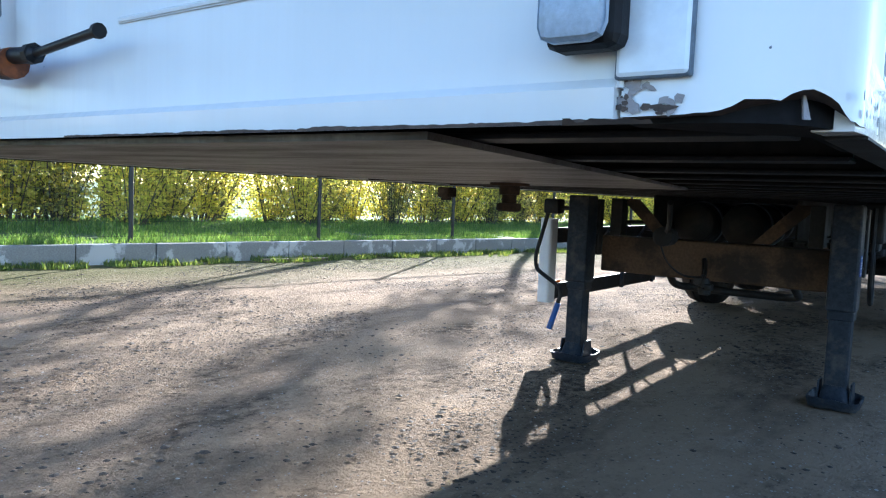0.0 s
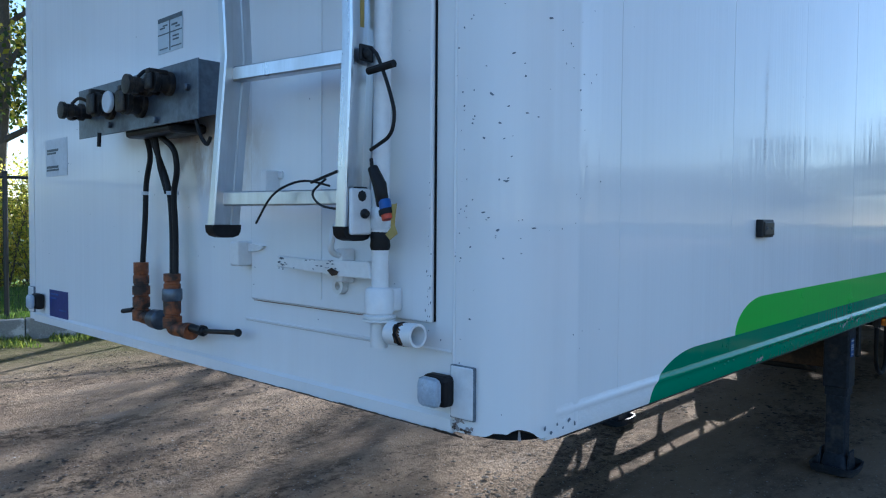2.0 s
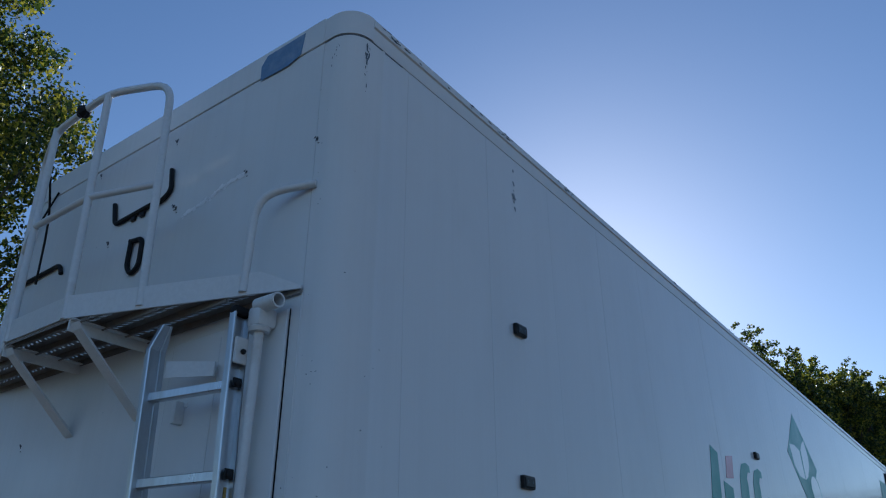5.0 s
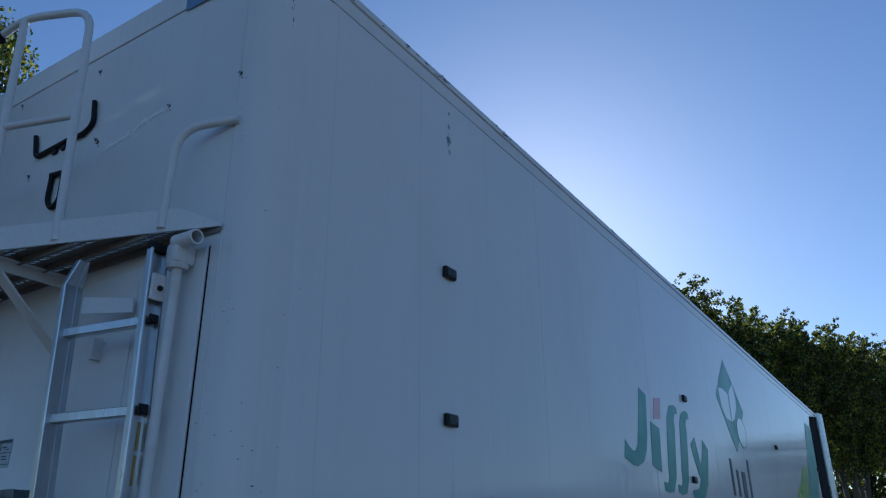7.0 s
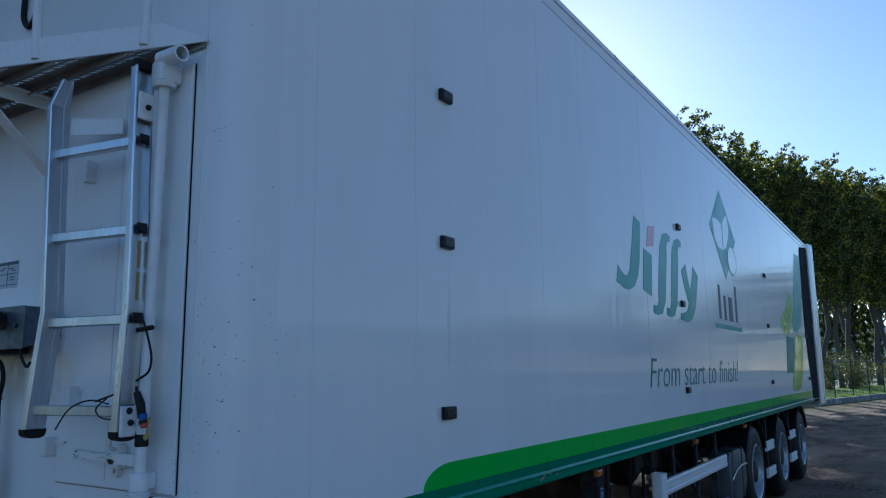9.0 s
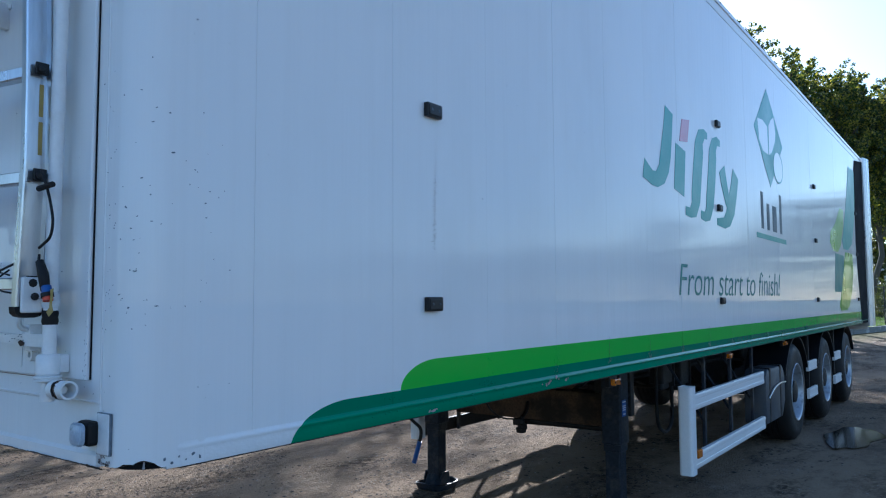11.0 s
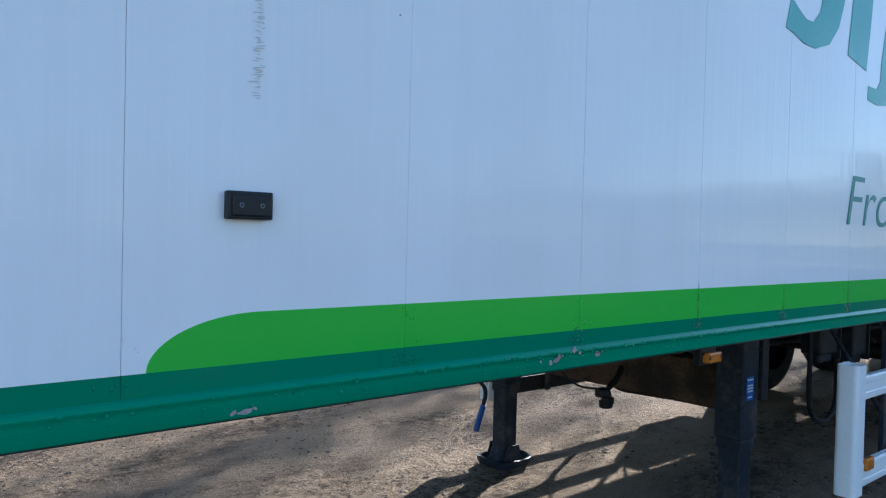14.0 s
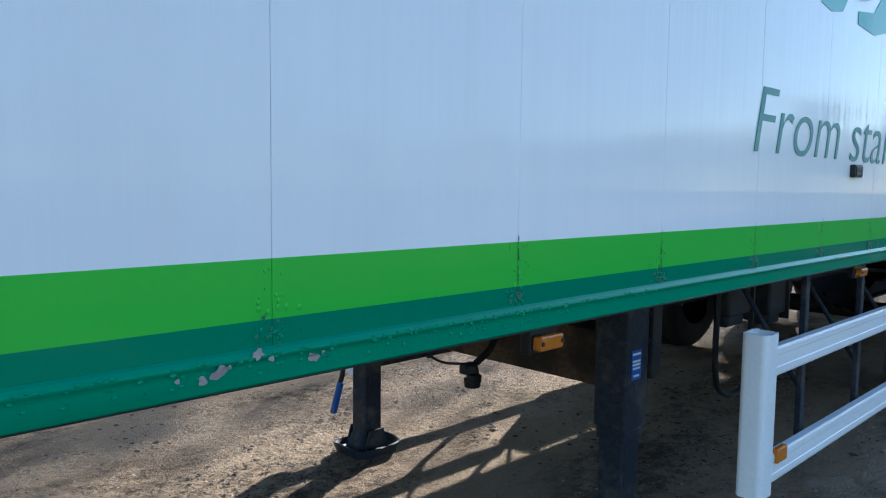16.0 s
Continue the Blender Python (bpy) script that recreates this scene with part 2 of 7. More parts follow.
NAVY = surface("dark_blue_sticker", (0.012, 0.022, 0.16), 0.4, grain=0.1, dirt=(0.03, 0.04, 0.12), dirt_scale=12.0)
RED = surface("orange_red_plastic", (0.55, 0.06, 0.02), 0.45, grain=0.1)
YELLOW = surface("yellow_plastic", (0.38, 0.29, 0.08), 0.5, grain=0.1, dirt=(0.26, 0.20, 0.08), dirt_scale=9.0)
SILVER_STICKER = surface("silver_sticker", (0.46, 0.52, 0.56), 0.4, grain=0.06, dirt=(0.34, 0.38, 0.40), dirt_scale=15.0)
PAPER = surface("faded_label", (0.56, 0.60, 0.63), 0.55, grain=0.06, dirt=(0.45, 0.48, 0.5), dirt_scale=12.0)
PRINT = surface("dark_print", (0.075, 0.10, 0.115), 0.5, grain=0.2)
GAP = surface("dark_joint", (0.09, 0.093, 0.096), 0.8, grain=0.3)
CHIP = surface("bare_dark_chips", (0.12, 0.15, 0.185), 0.6, grain=0.4)
SCRAPE = surface("scraped_pale_filler", (0.31, 0.285, 0.28), 0.8, grain=0.2, dirt=(0.26, 0.2, 0.15), dirt_scale=30.0, bump=0.5)
TEAL = surface("teal_vinyl", (0.005, 0.28, 0.235), 0.35, grain=0.06)
DEEP_TEAL = surface("deep_teal_vinyl", (0.010, 0.185, 0.165), 0.4, grain=0.06)
PINK = surface("faded_red_vinyl", (0.48, 0.10, 0.15), 0.3, grain=0.06, coat=0.2)
LIME = surface("lime_vinyl", (0.20, 0.42, 0.03), 0.3, grain=0.1, dirt=(0.08, 0.28, 0.05), dirt_scale=2.0, coat=0.2)
DENT_SKY = surface("blue_dent_reflection", (0.16, 0.26, 0.42), 0.2, dirt=(0.30, 0.38, 0.50), dirt_scale=9.0, grain=0.1)
RUST_LINE = surface("red_brown_rust_stain", (0.20, 0.10, 0.06), 0.8, grain=0.3)
CRACK = surface("dark_green_crack", (0.004, 0.045, 0.026), 0.6, grain=0.3)
DARK_BROWN = surface("dark_brown", (0.085, 0.062, 0.050), 0.85, grain=0.35)
BRUISE = surface("bruised_green_paint", (0.010, 0.15, 0.075), 0.45, grain=0.25, dirt=(0.006, 0.08, 0.05), dirt_scale=25.0)
SMEAR = surface("grey_smear", (0.26, 0.30, 0.34), 0.6, grain=0.2)
WHEEL_GREY = surface("dusty_silver_rim", (0.40, 0.43, 0.47), 0.4, 0.6, dirt=(0.16, 0.15, 0.135), dirt_scale=8.0, grain=0.1)
BOXGREY = surface("grey_plastic_box", (0.055, 0.062, 0.074), 0.5, dirt=(0.085, 0.082, 0.076), dirt_scale=6.0, grain=0.15)
GROUND = yard_ground()
CONCRETE = surface("weathered_concrete", (0.20, 0.205, 0.190), 0.9, dirt=(0.42, 0.43, 0.41), dirt_scale=2.2, dirt_share=(0.55, 0.61), grain=0.2, bump=0.35)
SOIL = surface("dark_soil", (0.042, 0.030, 0.021), 0.95, dirt=(0.075, 0.054, 0.037), dirt_scale=15.0, grain=0.35, bump=0.6)
PLANK = surface("dusty_platform_sheet", (0.26, 0.245, 0.225), 0.6, 0.2, dirt=(0.24, 0.21, 0.18), dirt_scale=8.0, grain=0.12, bump=0.15)
MATT_BLACK = surface("matt_black", (0.012, 0.012, 0.013), 0.9, grain=0.3, spec=0.1)
STONE = surface("pale_grit_stone", (0.40, 0.365, 0.32), 0.85, dirt=(0.22, 0.20, 0.175), dirt_scale=25.0, grain=0.3)
TURF = surface("turf", (0.075, 0.125, 0.03), 0.95, dirt=(0.12, 0.13, 0.05), dirt_scale=1.5, grain=0.35, bump=0.5)
BARK = surface("grey_bark", (0.085, 0.074, 0.058), 0.9, dirt=(0.06, 0.06, 0.045), dirt_scale=4.0, grain=0.35, stretch=(1, 1, 0.25), bump=0.8, bump_scale=40.0)
FENCE = surface("black_coated_steel", (0.014, 0.017, 0.016), 0.45, grain=0.2, bump=0.05)
# yellow end of the poplar ramp stands for leaves lit from behind
POPLAR = leafy("poplar_leaves", (0.012, 0.028, 0.008), (0.045, 0.078, 0.015), (0.36, 0.33, 0.05), 0.44)
HEDGE = leafy("hedge_leaves", (0.30, 0.33, 0.10), (0.54, 0.53, 0.17), (0.78, 0.68, 0.25), 0.72)
GRASS = leafy("grass_blades", (0.060, 0.125, 0.030), (0.105, 0.190, 0.048), (0.20, 0.28, 0.085))
GREEN_HEDGE = leafy("green_hedge_leaves", (0.15, 0.19, 0.05), (0.33, 0.36, 0.09), (0.66, 0.60, 0.15), 0.66)
OLIVE = leafy("olive_shrub_leaves", (0.13, 0.15, 0.06), (0.28, 0.29, 0.13), (0.50, 0.47, 0.20), 0.58)
WEED = leafy("weed_blades", (0.05, 0.09, 0.02), (0.11, 0.16, 0.04), (0.22, 0.24, 0.07))
THICKET = leafy("thicket_leaves", (0.03, 0.05, 0.014), (0.075, 0.10, 0.026), (0.20, 0.20, 0.05), 0.4)
CLADDING = surface("pale_beige_cladding", (0.50, 0.47, 0.41), 0.7, dirt=(0.40, 0.38, 0.33), dirt_scale=0.6, grain=0.08, bump=0.1)
SCRATCH = surface("pale_bare_scratch", (0.90, 0.91, 0.92), 0.65, grain=0.05)
DENT = surface("dark_dented_spot", (0.035, 0.045, 0.06), 0.6, grain=0.4)
RUB_SHADE = surface("faint_grey_rub_and_shade", (0.54, 0.53, 0.52), 0.5, grain=0.06)
WOOD = surface("rotten_timber", (0.16, 0.11, 0.07), 0.9, grain=0.3, stretch=(1, 0.2, 1), bump=0.5)


def water():
    m, nt, p = bare("puddle_water")
    p.inputs["Base Color"].default_value = (0.045, 0.036, 0.026, 1)
    p.inputs["Roughness"].default_value = 0.12
    p.inputs["IOR"].default_value = 1.2
    bumped(nt, p, noise_of(nt, 6.0), 0.03, 0.005)
    return m


WATER = water()


# ---- mesh helpers ----
def part(name, bm, material, parent=None, label="", smooth=False):
    """Links a bmesh as one mesh object, under a thing or a part where one is given."""
    me = bpy.data.meshes.new(name)
    bmesh.ops.recalc_face_normals(bm, faces=bm.faces[:])
    if smooth:
        for f in bm.faces:
            f.smooth = True
    bm.to_mesh(me)
    bm.free()
    for m in material if isinstance(material, (list, tuple)) else (material,):
        me.materials.append(m)
    ob = new(name, me)
    if smooth:
        me.set_sharp_from_angle(angle=radians(38))
    if parent is not None:
        ob.parent = parent
    if label:
        tagged(ob, label)
    return ob


def box(bm, x0, x1, y0, y1, z0, z1, bevel=0.0, m=None):
    made = bmesh.ops.create_cube(bm, size=1, matrix=Matrix.LocRotScale(((x0 + x1) / 2, (y0 + y1) / 2, (z0 + z1) / 2), None, (x1 - x0, y1 - y0, z1 - z0)))
    verts = made["verts"]
    if bevel:
        edges = list({e for v in verts for e in v.link_edges})
        out = bmesh.ops.bevel(bm, geom=edges, offset=bevel, segments=2, affect="EDGES", profile=0.5)
        verts = out["verts"]
    if m is not None:
        bmesh.ops.transform(bm, matrix=m, verts=verts)
    return bm


def boxed(*a, **k):
    return box(bmesh.new(), *a, **k)


def rounded(points, radius, steps=5):
    """The polyline with its inner corners rounded."""
    pts = [Vector(p) for p in points]
    out = [pts[0]]
    for a, b, c in zip(pts, pts[1:], pts[2:]):
        r = min(radius, (a - b).length * 0.48, (c - b).length * 0.48)
        p, q = b + (a - b).normalized() * r, b + (c - b).normalized() * r
        for k in range(steps + 1):
            s = k / steps
            out.append((1 - s) ** 2 * p + 2 * s * (1 - s) * b + s * s * q)
    return out + [pts[-1]]


def tube(bm, points, radius, sides=10, cap=True):
    """A round bar along points; radius may be one number or one for each point."""
    pts = [Vector(p) for p in points]
    radii = radius if isinstance(radius, (list, tuple)) else [radius] * len(pts)
    rings, side = [], None
    for i, p in enumerate(pts):
        d = (pts[min(i + 1, len(pts) - 1)] - pts[max(i - 1, 0)]).normalized()
        if side is None:
            side = d.orthogonal().normalized()
        side = (side - d * side.dot(d)).normalized()
        up = d.cross(side)
        rings.append([bm.verts.new(p + radii[i] * (math.cos(a) * side + math.sin(a) * up)) for a in (2 * math.pi * k / sides for k in range(sides))])
    for r, s in zip(rings, rings[1:]):
        for k in range(sides):
            bm.faces.new((r[k], r[(k + 1) % sides], s[(k + 1) % sides], s[k]))
    if cap:
        bm.faces.new(rings[0][::-1])
        bm.faces.new(rings[-1])
    return bm


def bar(points, radius, sides=10):
    return tube(bmesh.new(), points, radius, sides)


def prism(bm, outline, depth, place):
    """A plate: the outline (a, b) pushed through depth; place(a, b, d) gives the point."""
    low = [bm.verts.new(place(a, b, 0)) for a, b in outline]
    high = [bm.verts.new(place(a, b, depth)) for a, b in outline]
    n = len(outline)
    bm.faces.new(low)
    bm.faces.new(high[::-1])
    for k in range(n):
        bm.faces.new((low[k], high[k], high[(k + 1) % n], low[(k + 1) % n]))
    return bm


def pipe_shell(bm, a, b, outer, inner, sides=20):
    """A hollow tube from a to b, open at both ends."""
    a, b = Vector(a), Vector(b)
    d = (b - a).normalized()
    s = d.orthogonal().normalized()
    u = d.cross(s)
    rings = [[bm.verts.new(p + r * (math.cos(t) * s + math.sin(t) * u)) for t in (2 * math.pi * k / sides for k in range(sides))]
             for p, r in ((a, outer), (b, outer), (b, inner), (a, inner))]
    for r, q in zip(rings, rings[1:] + rings[:1]):
        for k in range(sides):
            bm.faces.new((r[k], r[(k + 1) % sides], q[(k + 1) % sides], q[k]))
    return bm


def lathe(bm, profile, centre, axis="x", sides=32, caps=True):
    """A turned body: profile of (along, radius) round the axis through centre."""
    c = Vector(centre)
    rings = []
    for along, r in profile:
        ring = []
        for k in range(sides):
            t = 2 * math.pi * k / sides
            u, w = r * math.cos(t), r * math.sin(t)
            off = {"x": (along, u, w), "y": (u, along, w), "z": (u, w, along)}[axis]
            ring.append(bm.verts.new(c + Vector(off)))
        rings.append(ring)
    for r, s in zip(rings, rings[1:]):
        for k in range(sides):
            bm.faces.new((r[k], r[(k + 1) % sides], s[(k + 1) % sides], s[k]))
    if caps:
        bm.faces.new(rings[0][::-1])
        bm.faces.new(rings[-1])
    return bm


def mesh_of(name, verts, faces, material, parent=None, label="", smooth=False):
    me = bpy.data.meshes.new(name)
    me.from_pydata([tuple(v) for v in verts], [], faces)
    me.materials.append(material)
    if smooth:
        me.shade_smooth()
    ob = new(name, me)
    if parent is not None:
        ob.parent = parent
    return tagged(ob, label) if label else ob


def thing(name, label, category, at=(0, 0, 0), group=""):
    ob = new(name)
    ob.location = at
    return tagged(ob, label, category, group)

# ---- the yard: ground, kerb, verge, fence ----
KERB_AT, KERB_DIR = Vector((-8.92, 4.1, 0)), Vector((0.194, 0.981, 0))
KERB_OUT = Vector((-0.981, 0.194, 0))
KERB_TURN = math.atan2(-KERB_DIR.x, KERB_DIR.y)


def along(s, n, z=0.0):
    """A place by its way along the kerb, behind it, and height."""
    return KERB_AT + KERB_DIR * s + KERB_OUT * n + Vector((0, 0, z))


def graded(low, high, fine_low, fine_high, step):
    inner = list(np.arange(fine_low, fine_high + 1e-6, step))
    out, d, v = [], step, fine_high
    while v < high:
        d *= 1.35
        v = min(high, v + d)
        out.append(v)
    back, d, v = [], step, fine_low
    while v > low:
        d *= 1.35
        v = max(low, v - d)
        back.append(v)
    return back[::-1] + inner + out


def build_ground():
    xs, ys = graded(-900, 900, -10, 3, 0.045), graded(-900, 900, -2, 12, 0.045)
    verts = []
    for y in ys:
        for x in xs:
            near = max(0.0, 1 - max(abs(x + 3) - 6, abs(y - 5) - 7, 0) / 3)
            z = 0.010 * noise.noise((x * 1.6, y * 0.9, 0)) + 0.004 * noise.noise((x * 5, y * 3, 5)) + 0.016 * max(0.0, noise.noise((x * 11, y * 8, 2)) - 0.05) * max(0.0, 0.45 + noise.noise((x * 0.9, y * 0.45, 3))) - 0.006
            verts.append((x, y, z * near - 0.004))
    w = len(xs)
    faces = [(j * w + i, j * w + i + 1, (j + 1) * w + i + 1, (j + 1) * w + i) for j in range(len(ys) - 1) for i in range(w - 1)]
    ob = mesh_of("ground", verts, faces, GROUND, smooth=True)
    tagged(ob, "trodden brown sand and grit yard with damp dark patches", "ground", kind="structure")


def build_verge():
    rng = random.Random(3)
    rows = [0.10, 0.5, 1.2, 2.2, 3.4, 5.0, 8.0, 14.0, 30.0, 120.0, 600.0]
    verts, faces, n = [], [], 261
    for i in range(n):
        s = -60 + i * 1.0
        for k, r in enumerate(rows):
            h = 0.235 + (0.03 * noise.noise((s * 0.7, r, 1)) if k else 0) + min(0.10, r * 0.03)
            verts.append(along(s if r < 20 else (s - 60) * 6, r, h))
    m = len(rows)
    for i in range(n - 1):
        for k in range(m - 1):
            faces.append((i * m + k, i * m + k + 1, (i + 1) * m + k + 1, (i + 1) * m + k))
    ob = mesh_of("grass_verge", verts, faces, TURF, smooth=True)
    tagged(ob, "raised grassy verge behind the concrete kerb", "verge", kind="structure")
    # blades: on the verge, and weeds at the foot of the kerb
    verts, faces = [], []

    def blade(p, h, w):
        a = rng.uniform(0, 6.283)
        side = Vector((math.cos(a), math.sin(a), 0)) * w
        lean = Vector((rng.uniform(-1, 1), rng.uniform(-1, 1), 0)) * h * 0.45
        k = len(verts)
        verts.extend((p - side, p + side, p + side * 0.6 + lean * 0.4 + Vector((0, 0, h * 0.6)), p + lean + Vector((0, 0, h))))
        faces.append((k, k + 1, k + 2, k + 3))

    for _ in range(115000):
        s = rng.uniform(-9, 16) if rng.random() < 0.72 else rng.uniform(16, 62)
        n_ = 0.12 + 4.6 * rng.random() ** 1.3
        tuft = noise.noise((s * 1.3, n_ * 1.3, 7))
        if tuft < -0.42:
            continue
        blade(along(s, n_, 0.24 + min(0.10, n_ * 0.03)), rng.uniform(0.035, 0.090) * (1.15 + tuft), rng.uniform(0.0035, 0.0065))
    grass = mesh_of("grass", verts, faces, GRASS)
    tagged(grass, "uneven sunlit green grass on the verge", "grass", kind="stuff")
    verts, faces = [], []
    for _ in range(40000):
        s = rng.uniform(-9, 16)
        reach = 0.16 + 0.75 * max(0.0, noise.noise((s * 0.8, 2, 9)) + 0.35)
        n_ = -reach * rng.random() ** 1.6
        if noise.noise((s * 2.5, n_ * 3, 4)) < -0.18:
            continue
        blade(along(s, n_ - 0.01, -0.005), rng.uniform(0.015, 0.075) * (0.5 + rng.random()), rng.uniform(0.004, 0.009))
    weeds = mesh_of("weeds", verts, faces, WEED)
    tagged(weeds, "low green weeds along the foot of the kerb", "weeds", kind="stuff")


def build_kerb():
    kerb = thing("kerb", "row of weathered grey concrete kerb blocks with pale lime stains", "kerb", along(0, 0))
    tagged(kerb, kind="structure")
    kerb.rotation_euler = (0, 0, KERB_TURN)
    first = part("kerb_block", boxed(-0.13, 0.0, 0.006, 0.994, -0.12, 0.255, 0.014), CONCRETE, kerb)
    rng = random.Random(11)
    for k in range(-24, 86):
        ob = first if k == 0 else new("kerb_block", first.data)
        ob.parent = kerb
        ob.matrix_basis = pose(rng.uniform(-0.006, 0.006), k, rng.uniform(-0.006, 0.006), 0, rng.uniform(-0.8, 0.8), rng.uniform(-0.35, 0.35))


def build_fence():
    fence = thing("mesh_fence", "black steel post and wire mesh fence on the verge", "fence", along(0, 0))
    fence.rotation_euler = (0, 0, KERB_TURN)
    n, top = -0.22, 2.06
    post = bmesh.new()
    tube(post, [(0, 0, 0.1), (0, 0, top + 0.02)], 0.03, 10)
    box(post, -0.034, 0.034, -0.034, 0.034, top + 0.02, top + 0.045, 0.008)
    first = part("post", post, FENCE, fence, smooth=True)
    for k in range(-6, 24):
        ob = first if k == -6 else new("post", first.data)
        ob.parent = fence
        ob.location = (n, 0.74 + k * 2.92, 0)
    for z in (top - 0.03,):
        part("rail", bar([(n, -16, z), (n, 70, z)], 0.02, 8), FENCE, fence, smooth=True)
    verts, faces = [], []

    def wire(a, b, w):
        a, b = Vector(a), Vector(b)
        side = Vector((0, w, 0)) if abs(b.z - a.z) > 0.1 else Vector((0, 0, w))
        k = len(verts)
        verts.extend((a - side, a + side, b + side, b - side))
        faces.append((k, k + 1, k + 2, k + 3))

    for k in range(0, 700):
        y = -9 + k * 0.05
        wire((n + 0.022, y, 0.34), (n + 0.022, y, top - 0.03), 0.0013)
    for k in range(9):
        wire((n + 0.025, -16, 0.34 + k * 0.2), (n + 0.025, 70, 0.34 + k * 0.2), 0.0018)
    tagged(mesh_of("wire_mesh", verts, faces, FENCE, fence), kind="stuff")


build_ground()
build_verge()
build_kerb()
build_fence()


# ---- trees and hedge ----
def leaf_cloud(rng, clumps, count, size, droop=0.3):
    """Leaves as small folded blades, thrown into clumps of (centre, radius)."""
    verts, faces = [], []
    weights = [r ** 2 for _, r in clumps]
    for (c, r), share in zip(clumps, weights):
        for _ in range(max(6, int(count * share / sum(weights)))):
            d = Vector((rng.gauss(0, 1), rng.gauss(0, 1), rng.gauss(0, 0.8)))
            p = c + d.normalized() * r * (rng.random() ** 0.45)
            a, b = rng.uniform(0, 6.283), rng.uniform(-1.1, 1.1)
            u = Vector((math.cos(a) * math.cos(b), math.sin(a) * math.cos(b), math.sin(b) - droop))
            v = u.cross(Vector((rng.uniform(-1, 1), rng.uniform(-1, 1), rng.uniform(-1, 1)))).normalized()
            s = size * rng.uniform(0.6, 1.3)
            k = len(verts)
            verts.extend((p - u * s * 0.5, p + v * s * 0.42, p + u * s * 0.6, p - v * s * 0.42))
            faces.append((k, k + 1, k + 2, k + 3))
    return verts, faces


def build_tree(seed, height, leaves, leaf, low=0.22, spread=0.16, at=(0, 0, 0), upright=1.0, leaf_material=None, label="tall poplar with a slender, half-open green crown"):
    """A slender poplar: tapered trunk, rising limbs, crown of many separate leaves in clumps."""
    rng = random.Random(seed)
    tree = thing("poplar_tree", label, "tree", at, "row of poplars")
    wood = bmesh.new()
    bend = [Vector((rng.uniform(-0.2, 0.2) * k, rng.uniform(-0.2, 0.2) * k, height * 0.96 * k / 7)) for k in range(8)]
    bend[0].z = -0.3
    tube(wood, bend, [0.0135 * height * (1 - k / 7.6) * (0.9 if height < 12 else 1) + 0.02 for k in range(8)], 9)
    clumps = []
    for k in range(46):
        f = low + (0.97 - low) * k / 45
        i = min(6, int(f * 7))
        base = bend[i].lerp(bend[i + 1], f * 7 - i)
        a = k * 2.4 + rng.uniform(-0.5, 0.5)
        fall = 1 - ((f - 0.45) / 0.60) ** 2
        reach = height * spread * max(0.22, fall) * rng.uniform(0.7, 1.2)
        rise = reach * rng.uniform(0.7, 1.5) * upright
        tip = base + Vector((math.cos(a) * reach, math.sin(a) * reach, rise))
        mid = base.lerp(tip, 0.5) + Vector((0, 0, -0.1 * reach))
        thick = 0.012 * height * 0.35 * (1 - f) + 0.016
        tube(wood, [base, mid, tip], [thick, thick * 0.65, 0.008], 6)
        for s, r in ((0.40, 0.20), (0.62, 0.25), (0.85, 0.27), (1.02, 0.23), (1.18, 0.16)) + (((1.34, 0.10), (1.46, 0.06)) if upright > 1.5 else ()):
            c = base.lerp(tip, s) + Vector((rng.gauss(0, 0.18), rng.gauss(0, 0.18), rng.gauss(0, 0.25)))
            size = reach * r * rng.uniform(0.75, 1.25) + 0.12
            if upright > 1 or height < 12 or f > 0.42 or rng.random() < 0.8:
                clumps.append((c, size))
            if upright == 1.0 and f > 0.55:
                clumps.append((c + Vector((rng.gauss(0, 0.5), rng.gauss(0, 0.5), rng.gauss(0.2, 0.4))), size))
    part("trunk", wood, BARK, tree, "grey furrowed bark", smooth=True)
    verts, faces = leaf_cloud(rng, clumps, leaves, leaf)
    mesh_of("crown", verts, faces, leaf_material or POPLAR, tree, "mottled green leaves, some in a backlit yellow")
    return tree


def build_shrub(seed, height, leaves, at, leaf_material=None):
    rng = random.Random(seed)
    shrub = thing("hedge_shrub", "loose yellow-green shrub of an overgrown hedge" if leaf_material is None else "loose dull green shrub of an overgrown hedge", "shrub", at, "hedge behind the fence")
    wood = bmesh.new()
    clumps = []
    for k in range(22):
        a, r = rng.uniform(0, 6.283), rng.uniform(0.15, 1.1)
        tip = Vector((math.cos(a) * r * 0.9, math.sin(a) * r * 1.1, height * rng.uniform(0.55, 1.0)))
        base = Vector((math.cos(a) * r * 0.15, math.sin(a) * r * 0.15, -0.1))
        tube(wood, [base, base.lerp(tip, 0.5) + Vector((0, 0, 0.1)), tip], [0.012, 0.008, 0.004], 5)
        for s in (0.25, 0.45, 0.65, 0.85, 1.0):
            clumps.append((base.lerp(tip, s), rng.uniform(0.16, 0.34)))
    part("woody_base", wood, BARK, shrub, smooth=True)
    verts, faces = leaf_cloud(rng, clumps, leaves, 0.058, 0.1)
    mesh_of("foliage", verts, faces, leaf_material or HEDGE, shrub, "pale yellow-green leaves" if leaf_material is None else "dull green leaves")
    return shrub


